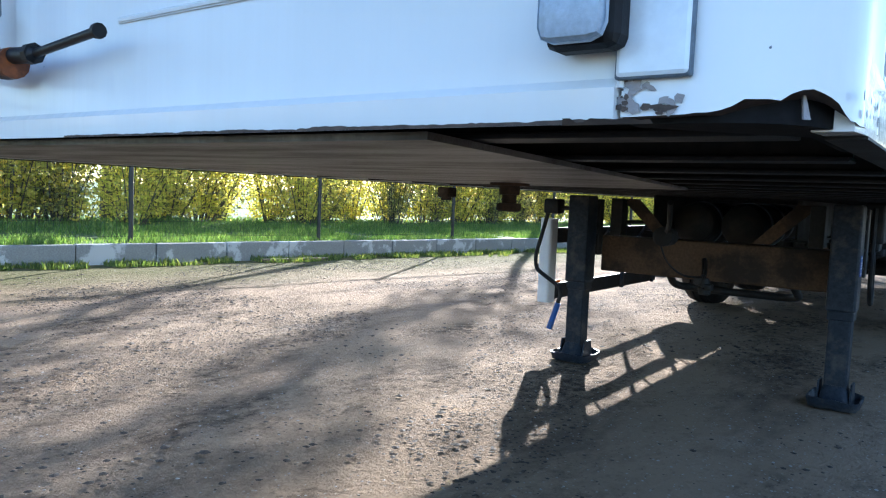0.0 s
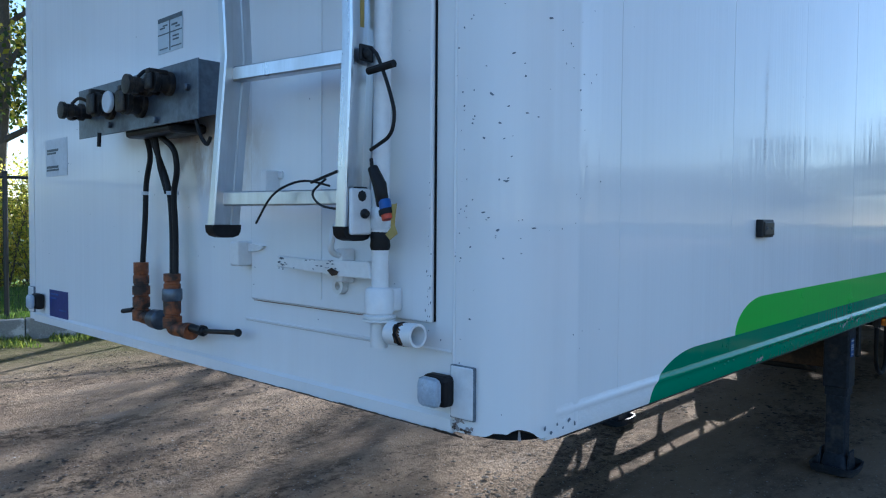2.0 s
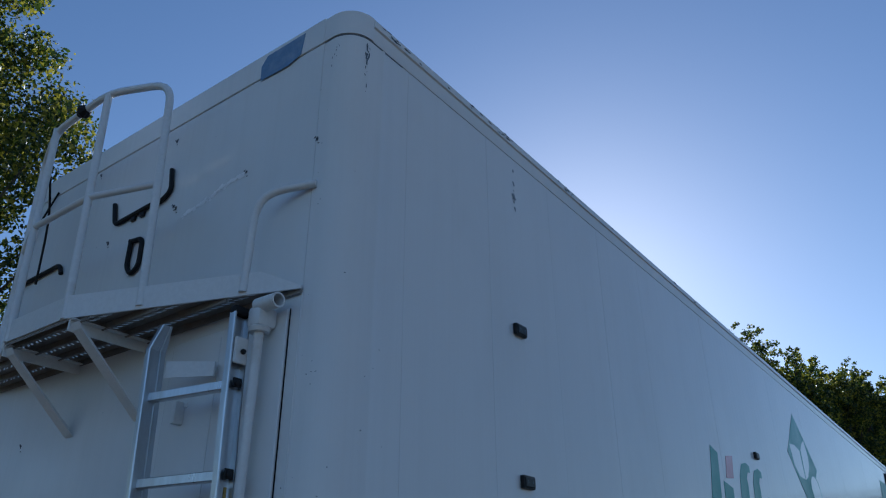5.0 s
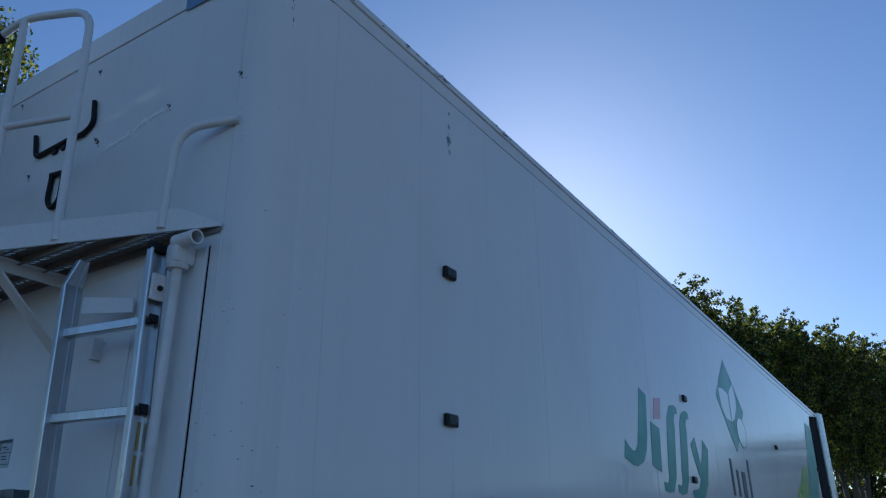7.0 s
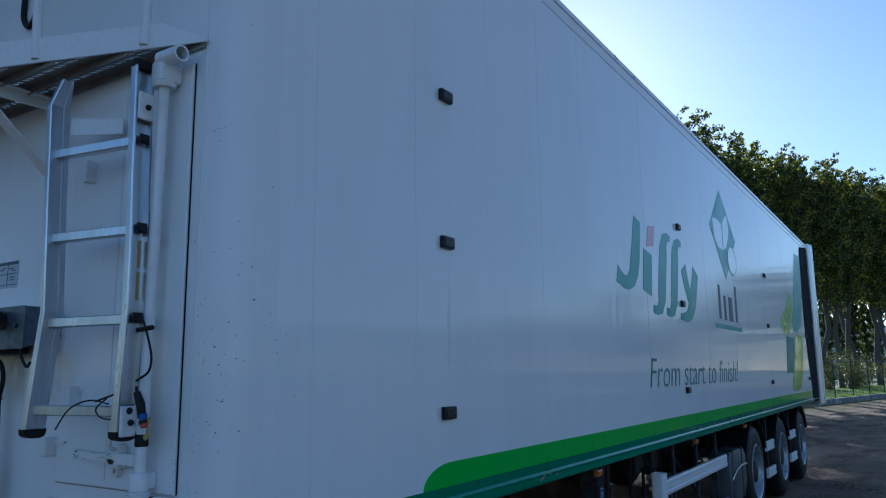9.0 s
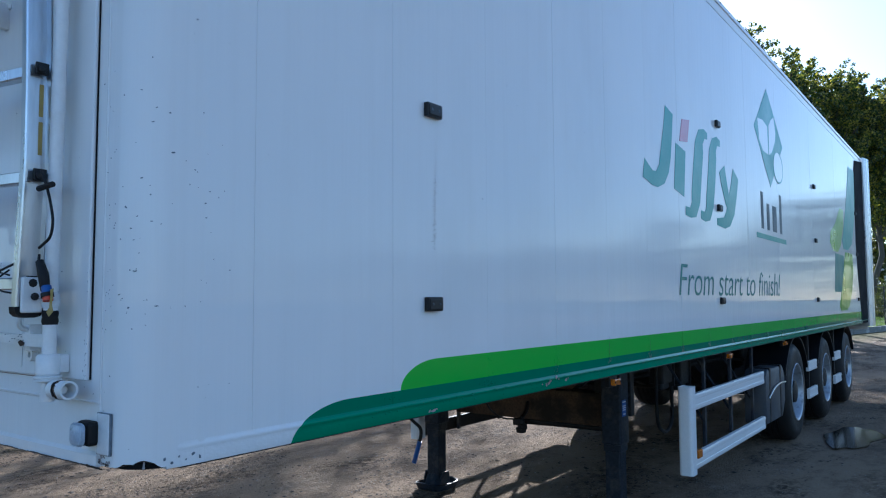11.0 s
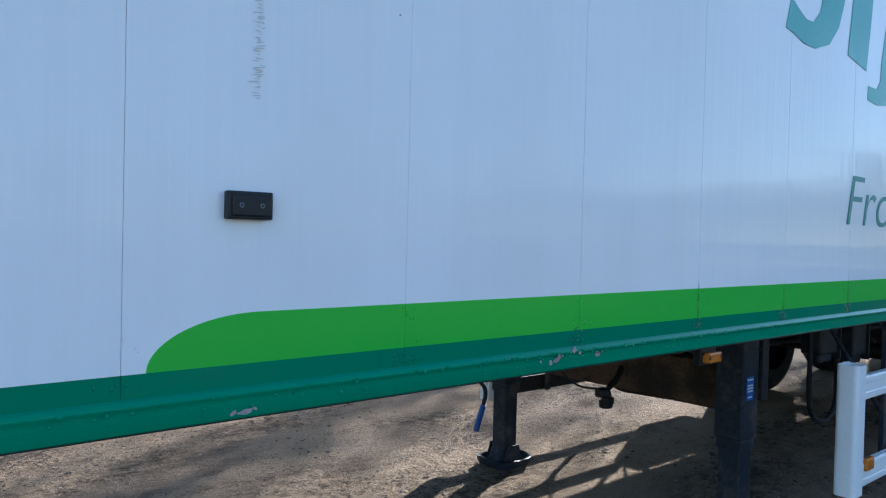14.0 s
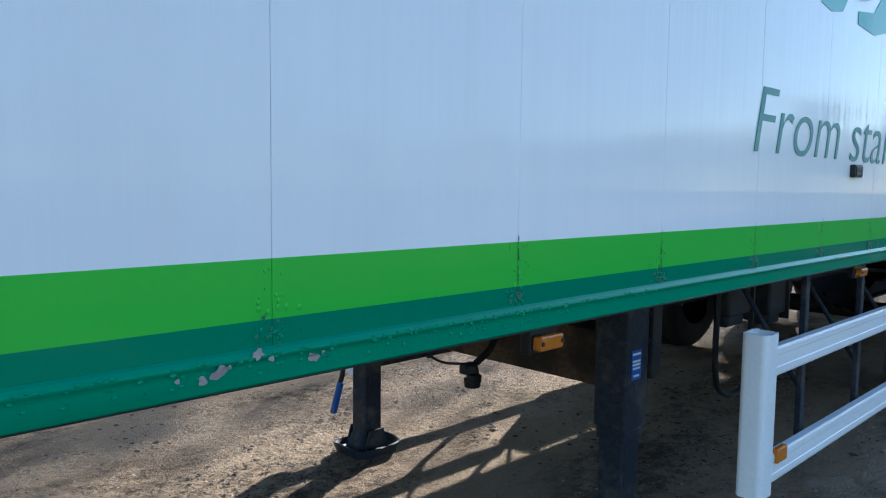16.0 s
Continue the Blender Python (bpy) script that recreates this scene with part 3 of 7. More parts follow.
TREE_BACK = 4.4
# crowns hidden behind the trailer, made thin to let dappled sun through
young = build_tree(31, 10.4, 4200, 0.10, low=0.50, spread=0.12, at=along(5.9, TREE_BACK, 0.3), label="poplar with a crown thinned to dapple the sun")
kinds = [build_tree(21, 14.0, 62000, 0.088, low=0.13, spread=0.165, at=along(-1.97, TREE_BACK, 0.3)),
         build_tree(22, 12.6, 48000, 0.090, low=0.14, spread=0.14, at=along(1.9, TREE_BACK + 0.2, 0.3)),
         build_tree(23, 13.5, 48000, 0.090, low=0.14, spread=0.13, at=along(-5.9, TREE_BACK - 0.2, 0.3))]
column = [build_tree(61 + k, h, 24000, 0.125, low=0.33, spread=0.105, at=along(29.3 + 2.7 * k, TREE_BACK, 0.3), upright=1.9, label="tall upright poplar with a dense pointed crown") for k, h in enumerate((12.9, 12.7, 13.2))]
low_tree = build_tree(71, 12.0, 5000, 0.34, low=0.03, spread=0.17, at=(31, 90, 0), leaf_material=THICKET, label="low dense tree on the far side of the yard")
spire = build_tree(72, 12.0, 2600, 0.34, low=0.04, spread=0.075, at=(-7.5, 88, 0), upright=2.2, leaf_material=THICKET, label="slim pointed tree of the far row")
rng = random.Random(5)
# from 10.9 to 26.6 unseen: gaps placed for the sun patches
spots = [(-9.9, 0), (-14, 0)] + [(10.9, 0), (14.4, 0), (20.4, 0), (23.8, 0), (26.6, 0)] + [(29.3 + 2.7 * k, 0) for k in range(3, 20)]
for i, (s, n) in enumerate(spots):
    size = (1.0 + 0.0055 * (s - 29) if s > 29 else 0.95) + rng.uniform(-0.05, 0.05)
    m = Matrix.Translation(along(s + rng.uniform(-0.4, 0.4), TREE_BACK + rng.uniform(-0.4, 0.4), 0.3)) @ pose(0, 0, 0, 0, 0, rng.uniform(0, 360))
    hidden = 4 < s < 29
    t = copy_thing(young if hidden else column[i % 3] if s > 29 else kinds[i % 3], m)
    t.scale = (size, size, size)
# the far rows that the gloss paint mirrors
for k in range(62):
    x = -6 + 1.3 * k
    m = pose(x + rng.uniform(-0.4, 0.4), 88 + rng.uniform(-1.5, 1.5), 0, 0, 0, rng.uniform(0, 360))
    t = copy_thing(spire, m)
    tall = (12.6 if x < 16 else 12.6 - 0.5 * (x - 16) if x < 27 else 7.1 + 0.2 * (x - 27) if x < 34 else 8.6) * rng.uniform(0.82, 1.1)
    t.scale = (0.62, 0.62, tall / 12.5)
    tagged(t, group="far row of pointed trees across the yard end")
for k in range(12):
    m = pose(74 + rng.uniform(-2, 2), 82 - 11 * k, 0, 0, 0, 40 * k)
    t = copy_thing(low_tree, m)
    t.scale = (1.1, 1.1, rng.uniform(0.6, 0.8))
    tagged(t, group="far row of low trees")
for k in range(22):
    m = pose(-46 + k * 4.6 + rng.uniform(-1, 1), -52 + rng.uniform(-3, 3), 0, 0, 0, rng.uniform(0, 360))
    t = copy_thing(low_tree, m)
    t.scale = (0.7, 0.7, rng.uniform(0.5, 0.8))
    tagged(t, group="far row of trees facing the trailer")
shrubs = [build_shrub(40 + k, 2.1 + 0.25 * k, 4000, along(-3.0 + 1.7 * k, 3.5 + 0.2 * k, 0.3), OLIVE if k == 2 else None) for k in range(3)]
green = build_shrub(47, 2.2, 2600, along(-6.2, 3.7, 0.3), GREEN_HEDGE)
dark = build_shrub(48, 2.3, 2600, along(31, 3.7, 0.3), THICKET)
for k in range(76):
    s = -11 + k * 0.58 + rng.uniform(-0.12, 0.12) if k < 60 else 23.5 + (k - 60) * 2.6
    m = Matrix.Translation(along(s + rng.uniform(-0.15, 0.15), 3.6 + rng.uniform(-0.35, 0.9), 0.3)) @ pose(0, 0, 0, 0, 0, rng.uniform(0, 360))
    t = copy_thing(dark if s > 22 else green if s < -1.0 else shrubs[k % 3], m)
    wide = rng.uniform(0.95, 1.35)
    t.scale = (wide, wide, rng.uniform(0.8, 1.15))


# ---- a pale farm building far behind the trees ----
def build_barn():
    barn = thing("farm_building", "long low farm building with pale beige boarded wall behind the poplars", "building", along(130, 27))
    barn.rotation_euler = (0, 0, KERB_TURN)
    part("wall", boxed(-12, 0.0, -62, 70, 0, 8.1, 0), CLADDING, barn)
    board = part("cladding_board", boxed(0.0, 0.05, -62, 70, 0.01, 0.43, 0.01), CLADDING, barn)
    for k in range(1, 18):
        ob = new("cladding_board", board.data)
        ob.parent = barn
        ob.location = (0, 0, 0.45 * k)
    roof = bmesh.new()
    prism(roof, [(-13, 7.9), (0.8, 7.9), (0.8, 8.2), (-6, 11.0), (-13, 8.2)], 134, lambda a, b, d: (a, -63 + d, b))
    part("roof", roof, BOXGREY, barn, "dark sheet roof")


build_barn()

# ---- the semi-trailer: x = 0 is its side, y = 0 its front ----
WIDE, LONG, LOW, RAIL, CORNICE, ROOF = 2.55, 13.6, 1.112, 1.165, 3.786, 3.905
trailer = thing("semi_trailer", "white moving-floor semi-trailer with green stripes, parked on its landing legs", "semi-trailer")


def on_side(y, z, d):
    return (0.001 + d, y, z)


CORNER_STEPS = 20


def corner_profile(out=0.0, right=True, reach=0.3387, start=0.155, radius=0.105):
    """Plan of a front corner post, from the front wall round to the side, and back inside."""
    pts = [(-start, -out), (-radius, -out)]
    for k in range(1, CORNER_STEPS + 1):
        a = math.pi / 2 * k / CORNER_STEPS
        pts.append((-radius + (radius + out) * math.sin(a), radius - (radius + out) * math.cos(a)))
    pts += [(out, 0.168), (out + 0.0016, 0.174), (out + 0.0016, 0.186), (out, 0.192), (out, reach), (-0.045, reach), (-0.045, 0.15), (-0.15, 0.045), (-start, 0.045)]
    return pts if right else [(-WIDE - x, y) for x, y in pts][::-1]


def build_shell():
    front = part("front_wall", boxed(-WIDE + 0.158, -0.158, 0.0, 0.045, LOW + 0.03, CORNICE, 0.002), FRONT, trailer, "glossy white front wall, streaked and chipped")
    skirt = bmesh.new()
    prism(skirt, [(0.012, LOW + 0.002), (-0.006, LOW), (-0.008, LOW + 0.028), (0.0, LOW + 0.036), (0.012, LOW + 0.036)], WIDE - 0.316, lambda a, b, d: (-WIDE + 0.158 + d, a, b))
    part("skirt", skirt, FRONT, front)
    for right in (True, False):
        bm = bmesh.new()
        prism(bm, corner_profile(0, right), CORNICE - LOW - (0.004 if right else 0), lambda a, b, d: (a, b, LOW + 0.004 + d))
        if right:
            # the lower edge is torn and bent up round the bend
            torn = random.Random(4)
            edge = ((-1.0, 1.117), (0.0, 1.119), (0.16, 1.120), (0.30, 1.123), (0.38, 1.128), (0.66, 1.129), (0.72, 1.135), (0.84, 1.139), (1.0, 1.135), (1.14, 1.126), (1.22, 1.118), (1.6, 1.1165), (9.0, 1.116))
            for v in bm.verts:
                x, y, z = v.co
                if z < LOW + 0.01:
                    a = math.atan2(x + 0.105, 0.105 - y) if y < 0.105 and x > -0.105 else -0.5 if y < 0.05 else 2.0
                    for (a0, z0), (a1, z1) in zip(edge, edge[1:]):
                        if a0 <= a < a1:
                            v.co.z = z0 + (z1 - z0) * (a - a0) / (a1 - a0) + torn.uniform(-0.001, 0.001)
            flap = bmesh.new()
            for a0, a1, r0, r1, low in ((0.83, 0.89, 0.101, 0.094, 1.1165),):
                ring = [(-0.105 + r * math.sin(a), 0.105 - r * math.cos(a), z) for a, r, z in
                        ((a0, r0, low), (a1, r0, low), (a1 - 0.02, r1, 1.142), (a0 + 0.03, r1, 1.142), (a0, r0 - 0.002, low), (a1, r0 - 0.002, low), (a1 - 0.02, r1 - 0.002, 1.142), (a0 + 0.03, r1 - 0.002, 1.142))]
                vs = [flap.verts.new(p) for p in ring]
                for q in ((0, 1, 2, 3), (7, 6, 5, 4), (0, 4, 5, 1), (1, 5, 6, 2), (2, 6, 7, 3), (3, 7, 4, 0)):
                    flap.faces.new([vs[k] for k in q])
            part("bent_flap", flap, SCRAPE, trailer, "torn, rusty sheet flap inside the corner")
        # the lowest faces of the post take the dark brown
        for f in bm.faces:
            f.material_index = 1 if max(v.co.z for v in f.verts) < LOW + 0.04 else 0
        part("corner_post", bm, (SIDE if right else FRONT, DARK_BROWN), trailer, "rounded white corner post with many paint chips", smooth=True)
        # dark block added inside the post, for the shade in its hollow
        bm = bmesh.new()
        prism(bm, corner_profile(-0.016, right, 0.32), 0.046, lambda a, b, d: (a, b, LOW + 0.0015 + d))
        part("hollow_filler", bm, MATT_BLACK, trailer, "dark filler for the shaded hollow inside the corner post")
    for right in (True, False):
        side = part("side_wall" if right else "far_side_wall", boxed(*((-0.045, -0.012) if right else (-WIDE + 0.012, -WIDE + 0.045)), 0.338, LONG - 0.3, LOW + 0.06, CORNICE, 0), GAP, trailer,
                    "white side of upright planks with green stripes along the bottom")
        x0, x1 = (-0.012, 0.0) if right else (-WIDE, -WIDE + 0.012)
        pitch, seam = 0.5895, 0.3395
        first = None
        k = 0
        while seam + pitch < LONG - 0.25:
            if first is None:
                bm = bmesh.new()
                box(bm, x0, x1, 0.0003, pitch - 0.0003, RAIL, CORNICE - 0.0005, 0.0010)
                first = part("panel", bm, SIDE if right else FRONT, side)
                ob = first
            else:
                ob = new("panel", first.data)
                ob.parent = side
            ob.location = (0.0003 * math.sin(k * 2.3), seam, 0)
            seam += pitch
            k += 1
        # lower rail: a ridge, a flat and a turned-in foot
        sign, base = (1, 0.0) if right else (-1, -WIDE)
        lip = [(-0.03, LOW), (0.002, LOW), (0.006, LOW + 0.004), (0.0058, RAIL - 0.022), (0.0062, RAIL - 0.0155), (0.0082, RAIL - 0.013), (0.0108, RAIL - 0.010), (0.0116, RAIL - 0.007), (0.0106, RAIL - 0.004), (0.0070, RAIL - 0.001), (0.0028, RAIL + 0.002), (0.001, RAIL + 0.006), (-0.03, RAIL + 0.006)]
        bm = bmesh.new()
        rings = []
        for y, f in ((0.085, 0.03), (0.12, 0.12), (0.20, 0.28), (0.50, 0.42), (1.0, 0.58), (1.8, 0.88), (2.2, 1.0), (LONG - 0.26, 1.0)):
            rings.append([bm.verts.new((base + sign * (a * f if a > 0 else a) - sign * (0.004 if f < 0.1 else 0), y, b)) for a, b in lip])
        for p, q in zip(rings, rings[1:]):
            for j in range(len(lip)):
                bm.faces.new((p[j], p[(j + 1) % len(lip)], q[(j + 1) % len(lip)], q[j]))
        bm.faces.new(rings[0])
        bm.faces.new(rings[-1][::-1])
        part("bottom_rail", bm, RAIL_PAINT if right else FRONT, trailer, "rolled lower rail, white at the front and then dark green", smooth=True)
        bm = boxed(*((-0.03, 0.0015) if right else (-WIDE - 0.0015, -WIDE + 0.03)), 0.12, LONG - 0.27, LOW - 0.003, LOW - 0.0006)
        part("rail_underside", bm, CHASSIS, trailer, "dark strip along the underside of the rail")
        cap = [(-0.05, CORNICE + 0.0012), (0.002, CORNICE + 0.0012), (0.004, CORNICE + 0.008), (0.004, ROOF - 0.05), (0.012, ROOF - 0.045), (0.012, ROOF - 0.012), (0.0, ROOF), (-0.05, ROOF)]
        bm = bmesh.new()
        prism(bm, [(base + sign * a, b) for a, b in cap], LONG - 0.44, lambda a, b, d: (a, 0.11 + d, b))
        part("top_rail", bm, FRONT, trailer, smooth=True)
    gap = bmesh.new()
    prism(gap, corner_profile(0.0009, True, 0.112, 0.156)[:CORNER_STEPS + 2] + [(0.0009, 0.30), (-0.03, 0.30), (-0.03, 0.13), (-0.13, 0.03), (-0.156, 0.03)], 0.006, lambda a, b, d: (a, b, CORNICE - 0.0045 + d))
    part("cap_joint", gap, CHIP, trailer, "dirty dark joint below the roof corner cap")
    # bluish patch painted for the sky mirrored in a dent
    sky_patch = bmesh.new()
    prism(sky_patch, [(-0.53, 3.772), (-0.36, 3.768), (-0.285, 3.79), (-0.27, 3.895), (-0.50, 3.892), (-0.535, 3.85)], 0.0012, lambda a, b, d: (a, -0.0066 - d, b))
    part("dent_reflection", sky_patch, DENT_SKY, trailer, "bluish patch for the sky mirrored in a roof-edge dent")
    cap = bmesh.new()
    box(cap, -WIDE + 0.155, -0.155, -0.006, 0.05, CORNICE + 0.002, ROOF + 0.010, 0.004)
    part("front_cornice", cap, FRONT, trailer)
    for right in (True, False):
        bm = bmesh.new()
        outer = corner_profile(0.006, right, 0.112, 0.153)
        ring = [p for p in outer]
        prism(bm, ring[:CORNER_STEPS + 2] + [(ring[CORNER_STEPS + 1][0], 0.112), (-0.15 if right else -WIDE + 0.15, 0.112)] if right else [(-WIDE - x, y) for x, y in corner_profile(0.006, True, 0.112, 0.153)[:CORNER_STEPS + 2] + [(0.006, 0.112), (-0.15, 0.112)]], ROOF - CORNICE - 0.004, lambda a, b, d: (a, b, CORNICE + 0.002 + d))
        part("corner_cap", bm, FRONT, trailer, "dented white cap at the roof corner", smooth=True)
    part("roof", boxed(-WIDE + 0.03, -0.03, 0.03, LONG - 0.1, ROOF - 0.05, ROOF - 0.01, 0.004), FRONT, trailer)
    part("floor", boxed(-WIDE + 0.05, -0.05, 0.05, LONG - 0.1, 1.172, 1.215, 0), CHASSIS, trailer)
    rear = bmesh.new()
    box(rear, -WIDE + 0.02, -0.02, LONG - 0.08, LONG - 0.02, 0.98, ROOF - 0.01, 0.01)
    part("rear_door", rear, FRONT, trailer)
    for right in (True, False):
        sign, base = (1, 0.0) if right else (-1, -WIDE)
        # ribbed hollow section that stands proud of the side
        rib = [(-0.14, LONG - 0.24), (0.030, LONG - 0.24), (0.055, LONG - 0.215), (0.055, LONG - 0.165), (0.044, LONG - 0.155), (0.044, LONG - 0.140), (0.070, LONG - 0.125), (0.078, LONG - 0.06),
               (0.066, LONG - 0.045), (0.066, LONG - 0.03), (0.085, LONG - 0.015), (0.085, LONG + 0.04), (0.065, LONG + 0.07), (-0.14, LONG + 0.07)]
        bm = bmesh.new()
        prism(bm, [(base + sign * a, b) for a, b in rib], ROOF + 0.015 - 1.05, lambda a, b, d: (a, b, 1.05 + d))
        part("rear_post", bm, ALU, trailer, "silver ribbed aluminium rear corner post")
        bm = bmesh.new()
        prism(bm, [(LONG - 0.93, LOW), (LONG - 0.243, LOW), (LONG - 0.243, ROOF - 0.06), (LONG - 1.10, ROOF - 0.16), (LONG - 1.20, ROOF - 0.32), (LONG - 1.25, 3.04), (LONG - 1.30, 2.38), (LONG - 1.20, 1.90)],
              0.16, lambda a, b, d: (base + sign * (-0.14 + d * 0.92), a, b))
        part("rear_seal", bm, MATT_BLACK, trailer, "broad black seal sheet in front of the rear post")


def build_underside():
    members = [0.16 + 0.36 * k for k in range(37)]
    for y in members:
        bm = bmesh.new()
        box(bm, -WIDE + 0.06, -0.06, y - 0.004, y + 0.004, 1.118, 1.172, 0)
        box(bm, -WIDE + 0.06, -0.06, y - 0.03, y + 0.03, 1.114, 1.121, 0.002)
        part("crossmember", bm, CHASSIS, trailer)
    skid = bmesh.new()
    prism(skid, [(-0.36, 0.02), (-0.60, 1.25), (-0.75, 2.0), (-1.80, 2.0), (-1.95, 1.25), (-2.19, 0.02)], 0.008, lambda a, b, d: (a, b, 1.104 + d))
    plate = part("skid_plate", skid, SKID, trailer, "worn, scratched steel coupling plate")
    pin = bmesh.new()
    lathe(pin, [(0.03, 0.07), (0.0, 0.07), (0.0, 0.037), (-0.03, 0.036), (-0.032, 0.026), (-0.06, 0.026), (-0.062, 0.043), (-0.085, 0.043), (-0.09, 0.036)], (-1.275, 1.69, 1.094), "z", 20)
    part("kingpin", pin, RUST, plate, smooth=True)
    hook = bmesh.new()
    box(hook, -2.52, -2.44, 2.93, 3.02, 1.04, 1.10, 0.01)
    lathe(hook, [(-0.012, 0.03), (0.0, 0.034), (0.012, 0.03)], (-2.48, 2.97, 1.035), "z", 14)
    part("rope_hook", hook, RUST, trailer)
    for x in (-0.83, -1.72):
        bm = bmesh.new()
        prism(bm, [(4.32, 1.112), (4.32, 0.87), (6.5, 0.87), (7.1, 0.60), (12.9, 0.60), (13.3, 0.72), (13.3, 1.112)], 0.012, lambda a, b, d: (x - 0.006 + d, a, b))
        web = part("main_beam", bm, CHASSIS, trailer, "dirty dark main beam")
        foot = bmesh.new()
        line = [(4.32, 0.87), (6.5, 0.87), (7.1, 0.60), (12.9, 0.60)]
        prism(foot, line + [(a, b - 0.014) for a, b in line[::-1]], 0.13, lambda a, b, d: (x - 0.065 + d, a, b))
        part("flange", foot, CHASSIS, web)
    beam = bmesh.new()
    box(beam, -1.99, -0.60, 4.10, 4.30, 0.59, 0.83, 0.012)
    part("cross_beam", beam, RUST, trailer, "brown rusty cross beam between the landing legs")
    for sx in (1, -1):
        bm = bmesh.new()
        c = -1.275
        prism(bm, [(c + sx * 0.60, 1.08), (c + sx * 0.48, 1.08), (c + sx * 0.24, 0.84), (c + sx * 0.34, 0.84)], 0.02, lambda a, b, d: (a, 4.12 + d, b))
        part("gusset", bm, RUST, trailer)
        for z0, z1 in ((0.84, 1.08),):
            bm = bmesh.new()
            box(bm, c + sx * 0.60 - 0.04, c + sx * 0.60 + 0.04, 4.05, 4.14, z0, z1, 0.006)
            part("hanger", bm, CHASSIS, trailer)
    for x, y in ((-1.52, 4.9), (-1.20, 4.9), (-1.36, 6.4)):
        bm = bmesh.new()
        lathe(bm, [(-0.42, 0.02), (-0.41, 0.08), (-0.37, 0.135), (-0.30, 0.15), (0.30, 0.15), (0.37, 0.135), (0.41, 0.08), (0.42, 0.02)], (x, y, 0.93), "y", 24)
        tank = part("air_tank", bm, CHASSIS, trailer, "dusty dark air tank", smooth=True)
        for dy in (-0.2, 0.2):
            strap = bmesh.new()
            pipe_shell(strap, (x, y + dy - 0.02, 0.93), (x, y + dy + 0.02, 0.93), 0.157, 0.150, 24)
            part("strap", strap, GALV, tank)
    for x in (-0.62, -1.93):
        bm = bmesh.new()
        tube(bm, rounded([(x, 4.3, 0.92), (x, 7.0, 0.90), (x + 0.1, 7.4, 0.86)], 0.15), 0.014, 8)
        part("air_line", bm, RUBBER, trailer, smooth=True)
    loop = bmesh.new()
    tube(loop, rounded([(-0.45, 4.60, 1.08), (-0.45, 4.585, 0.70), (-0.45, 4.61, 0.54), (-0.46, 4.80, 0.462), (-0.48, 5.02, 0.52), (-0.50, 5.06, 1.05)], 0.10), 0.014, 8)
    part("cable_loop", loop, RUBBER, trailer, smooth=True)
    low = bmesh.new()
    tube(low, rounded([(-1.62, 4.4, 0.60), (-1.62, 4.5, 0.50), (-1.30, 4.7, 0.47), (-0.92, 4.7, 0.47), (-0.84, 4.62, 0.49), (-0.82, 4.28, 0.60)], 0.10), 0.026, 10)
    part("stay_bar", low, CHASSIS, trailer, smooth=True)
    for x, y0, y1, z0 in ((-0.45, 4.60, 4.84, 0.815), (-0.47, 5.08, 5.30, 0.765)):
        valve = bmesh.new()
        box(valve, x - 0.06, x + 0.05, y0, y1, z0 + 0.05, 1.112, 0.012)
        box(valve, x - 0.04, x + 0.03, y0 + 0.03, y1 - 0.04, z0, z0 + 0.06, 0.015)
        box(valve, x - 0.075, x + 0.065, y1 - 0.03, y1 - 0.015, z0 + 0.02, 1.112, 0.003)
        part("hanging_valve", valve, CHASSIS, trailer, "dusty black valve block hanging below the floor")
    stub = bmesh.new()
    tube(stub, rounded([(-1.05, 2.7, 1.06), (-1.10, 2.85, 0.96), (-1.18, 3.05, 0.92)], 0.08), 0.012, 8)
    lathe(stub, [(-0.06, 0.03), (-0.05, 0.05), (0.05, 0.05), (0.06, 0.03)], (-1.22, 3.15, 0.89), "y", 14)
    part("coupling_hose", stub, RUBBER, trailer, smooth=True)
    lump = bmesh.new()
    tube(lump, rounded([(-1.30, 4.10, 0.72), (-1.27, 4.02, 0.66), (-1.24, 3.90, 0.63)], 0.05), 0.016, 8)
    lathe(lump, [(-0.055, 0.022), (-0.05, 0.036), (-0.015, 0.040), (-0.010, 0.028), (0.02, 0.030), (0.045, 0.022)], (-1.215, 3.85, 0.585), "z", 12)
    box(lump, -1.275, -1.225, 3.82, 3.90, 0.585, 0.635, 0.012)
    box(lump, -1.205, -1.165, 3.80, 3.86, 0.560, 0.600, 0.008)
    h = part("hanging_coupling", lump, CHASSIS, trailer, "dirty loose hose coupling hanging under the cross beam", smooth=True)
    wire = bmesh.new()
    tube(wire, rounded([(-1.26, 3.84, 0.63), (-1.32, 3.74, 0.64), (-1.40, 3.68, 0.72), (-1.44, 3.66, 0.86)], 0.06), 0.006, 6)
    part("wire", wire, RUBBER, h, smooth=True)


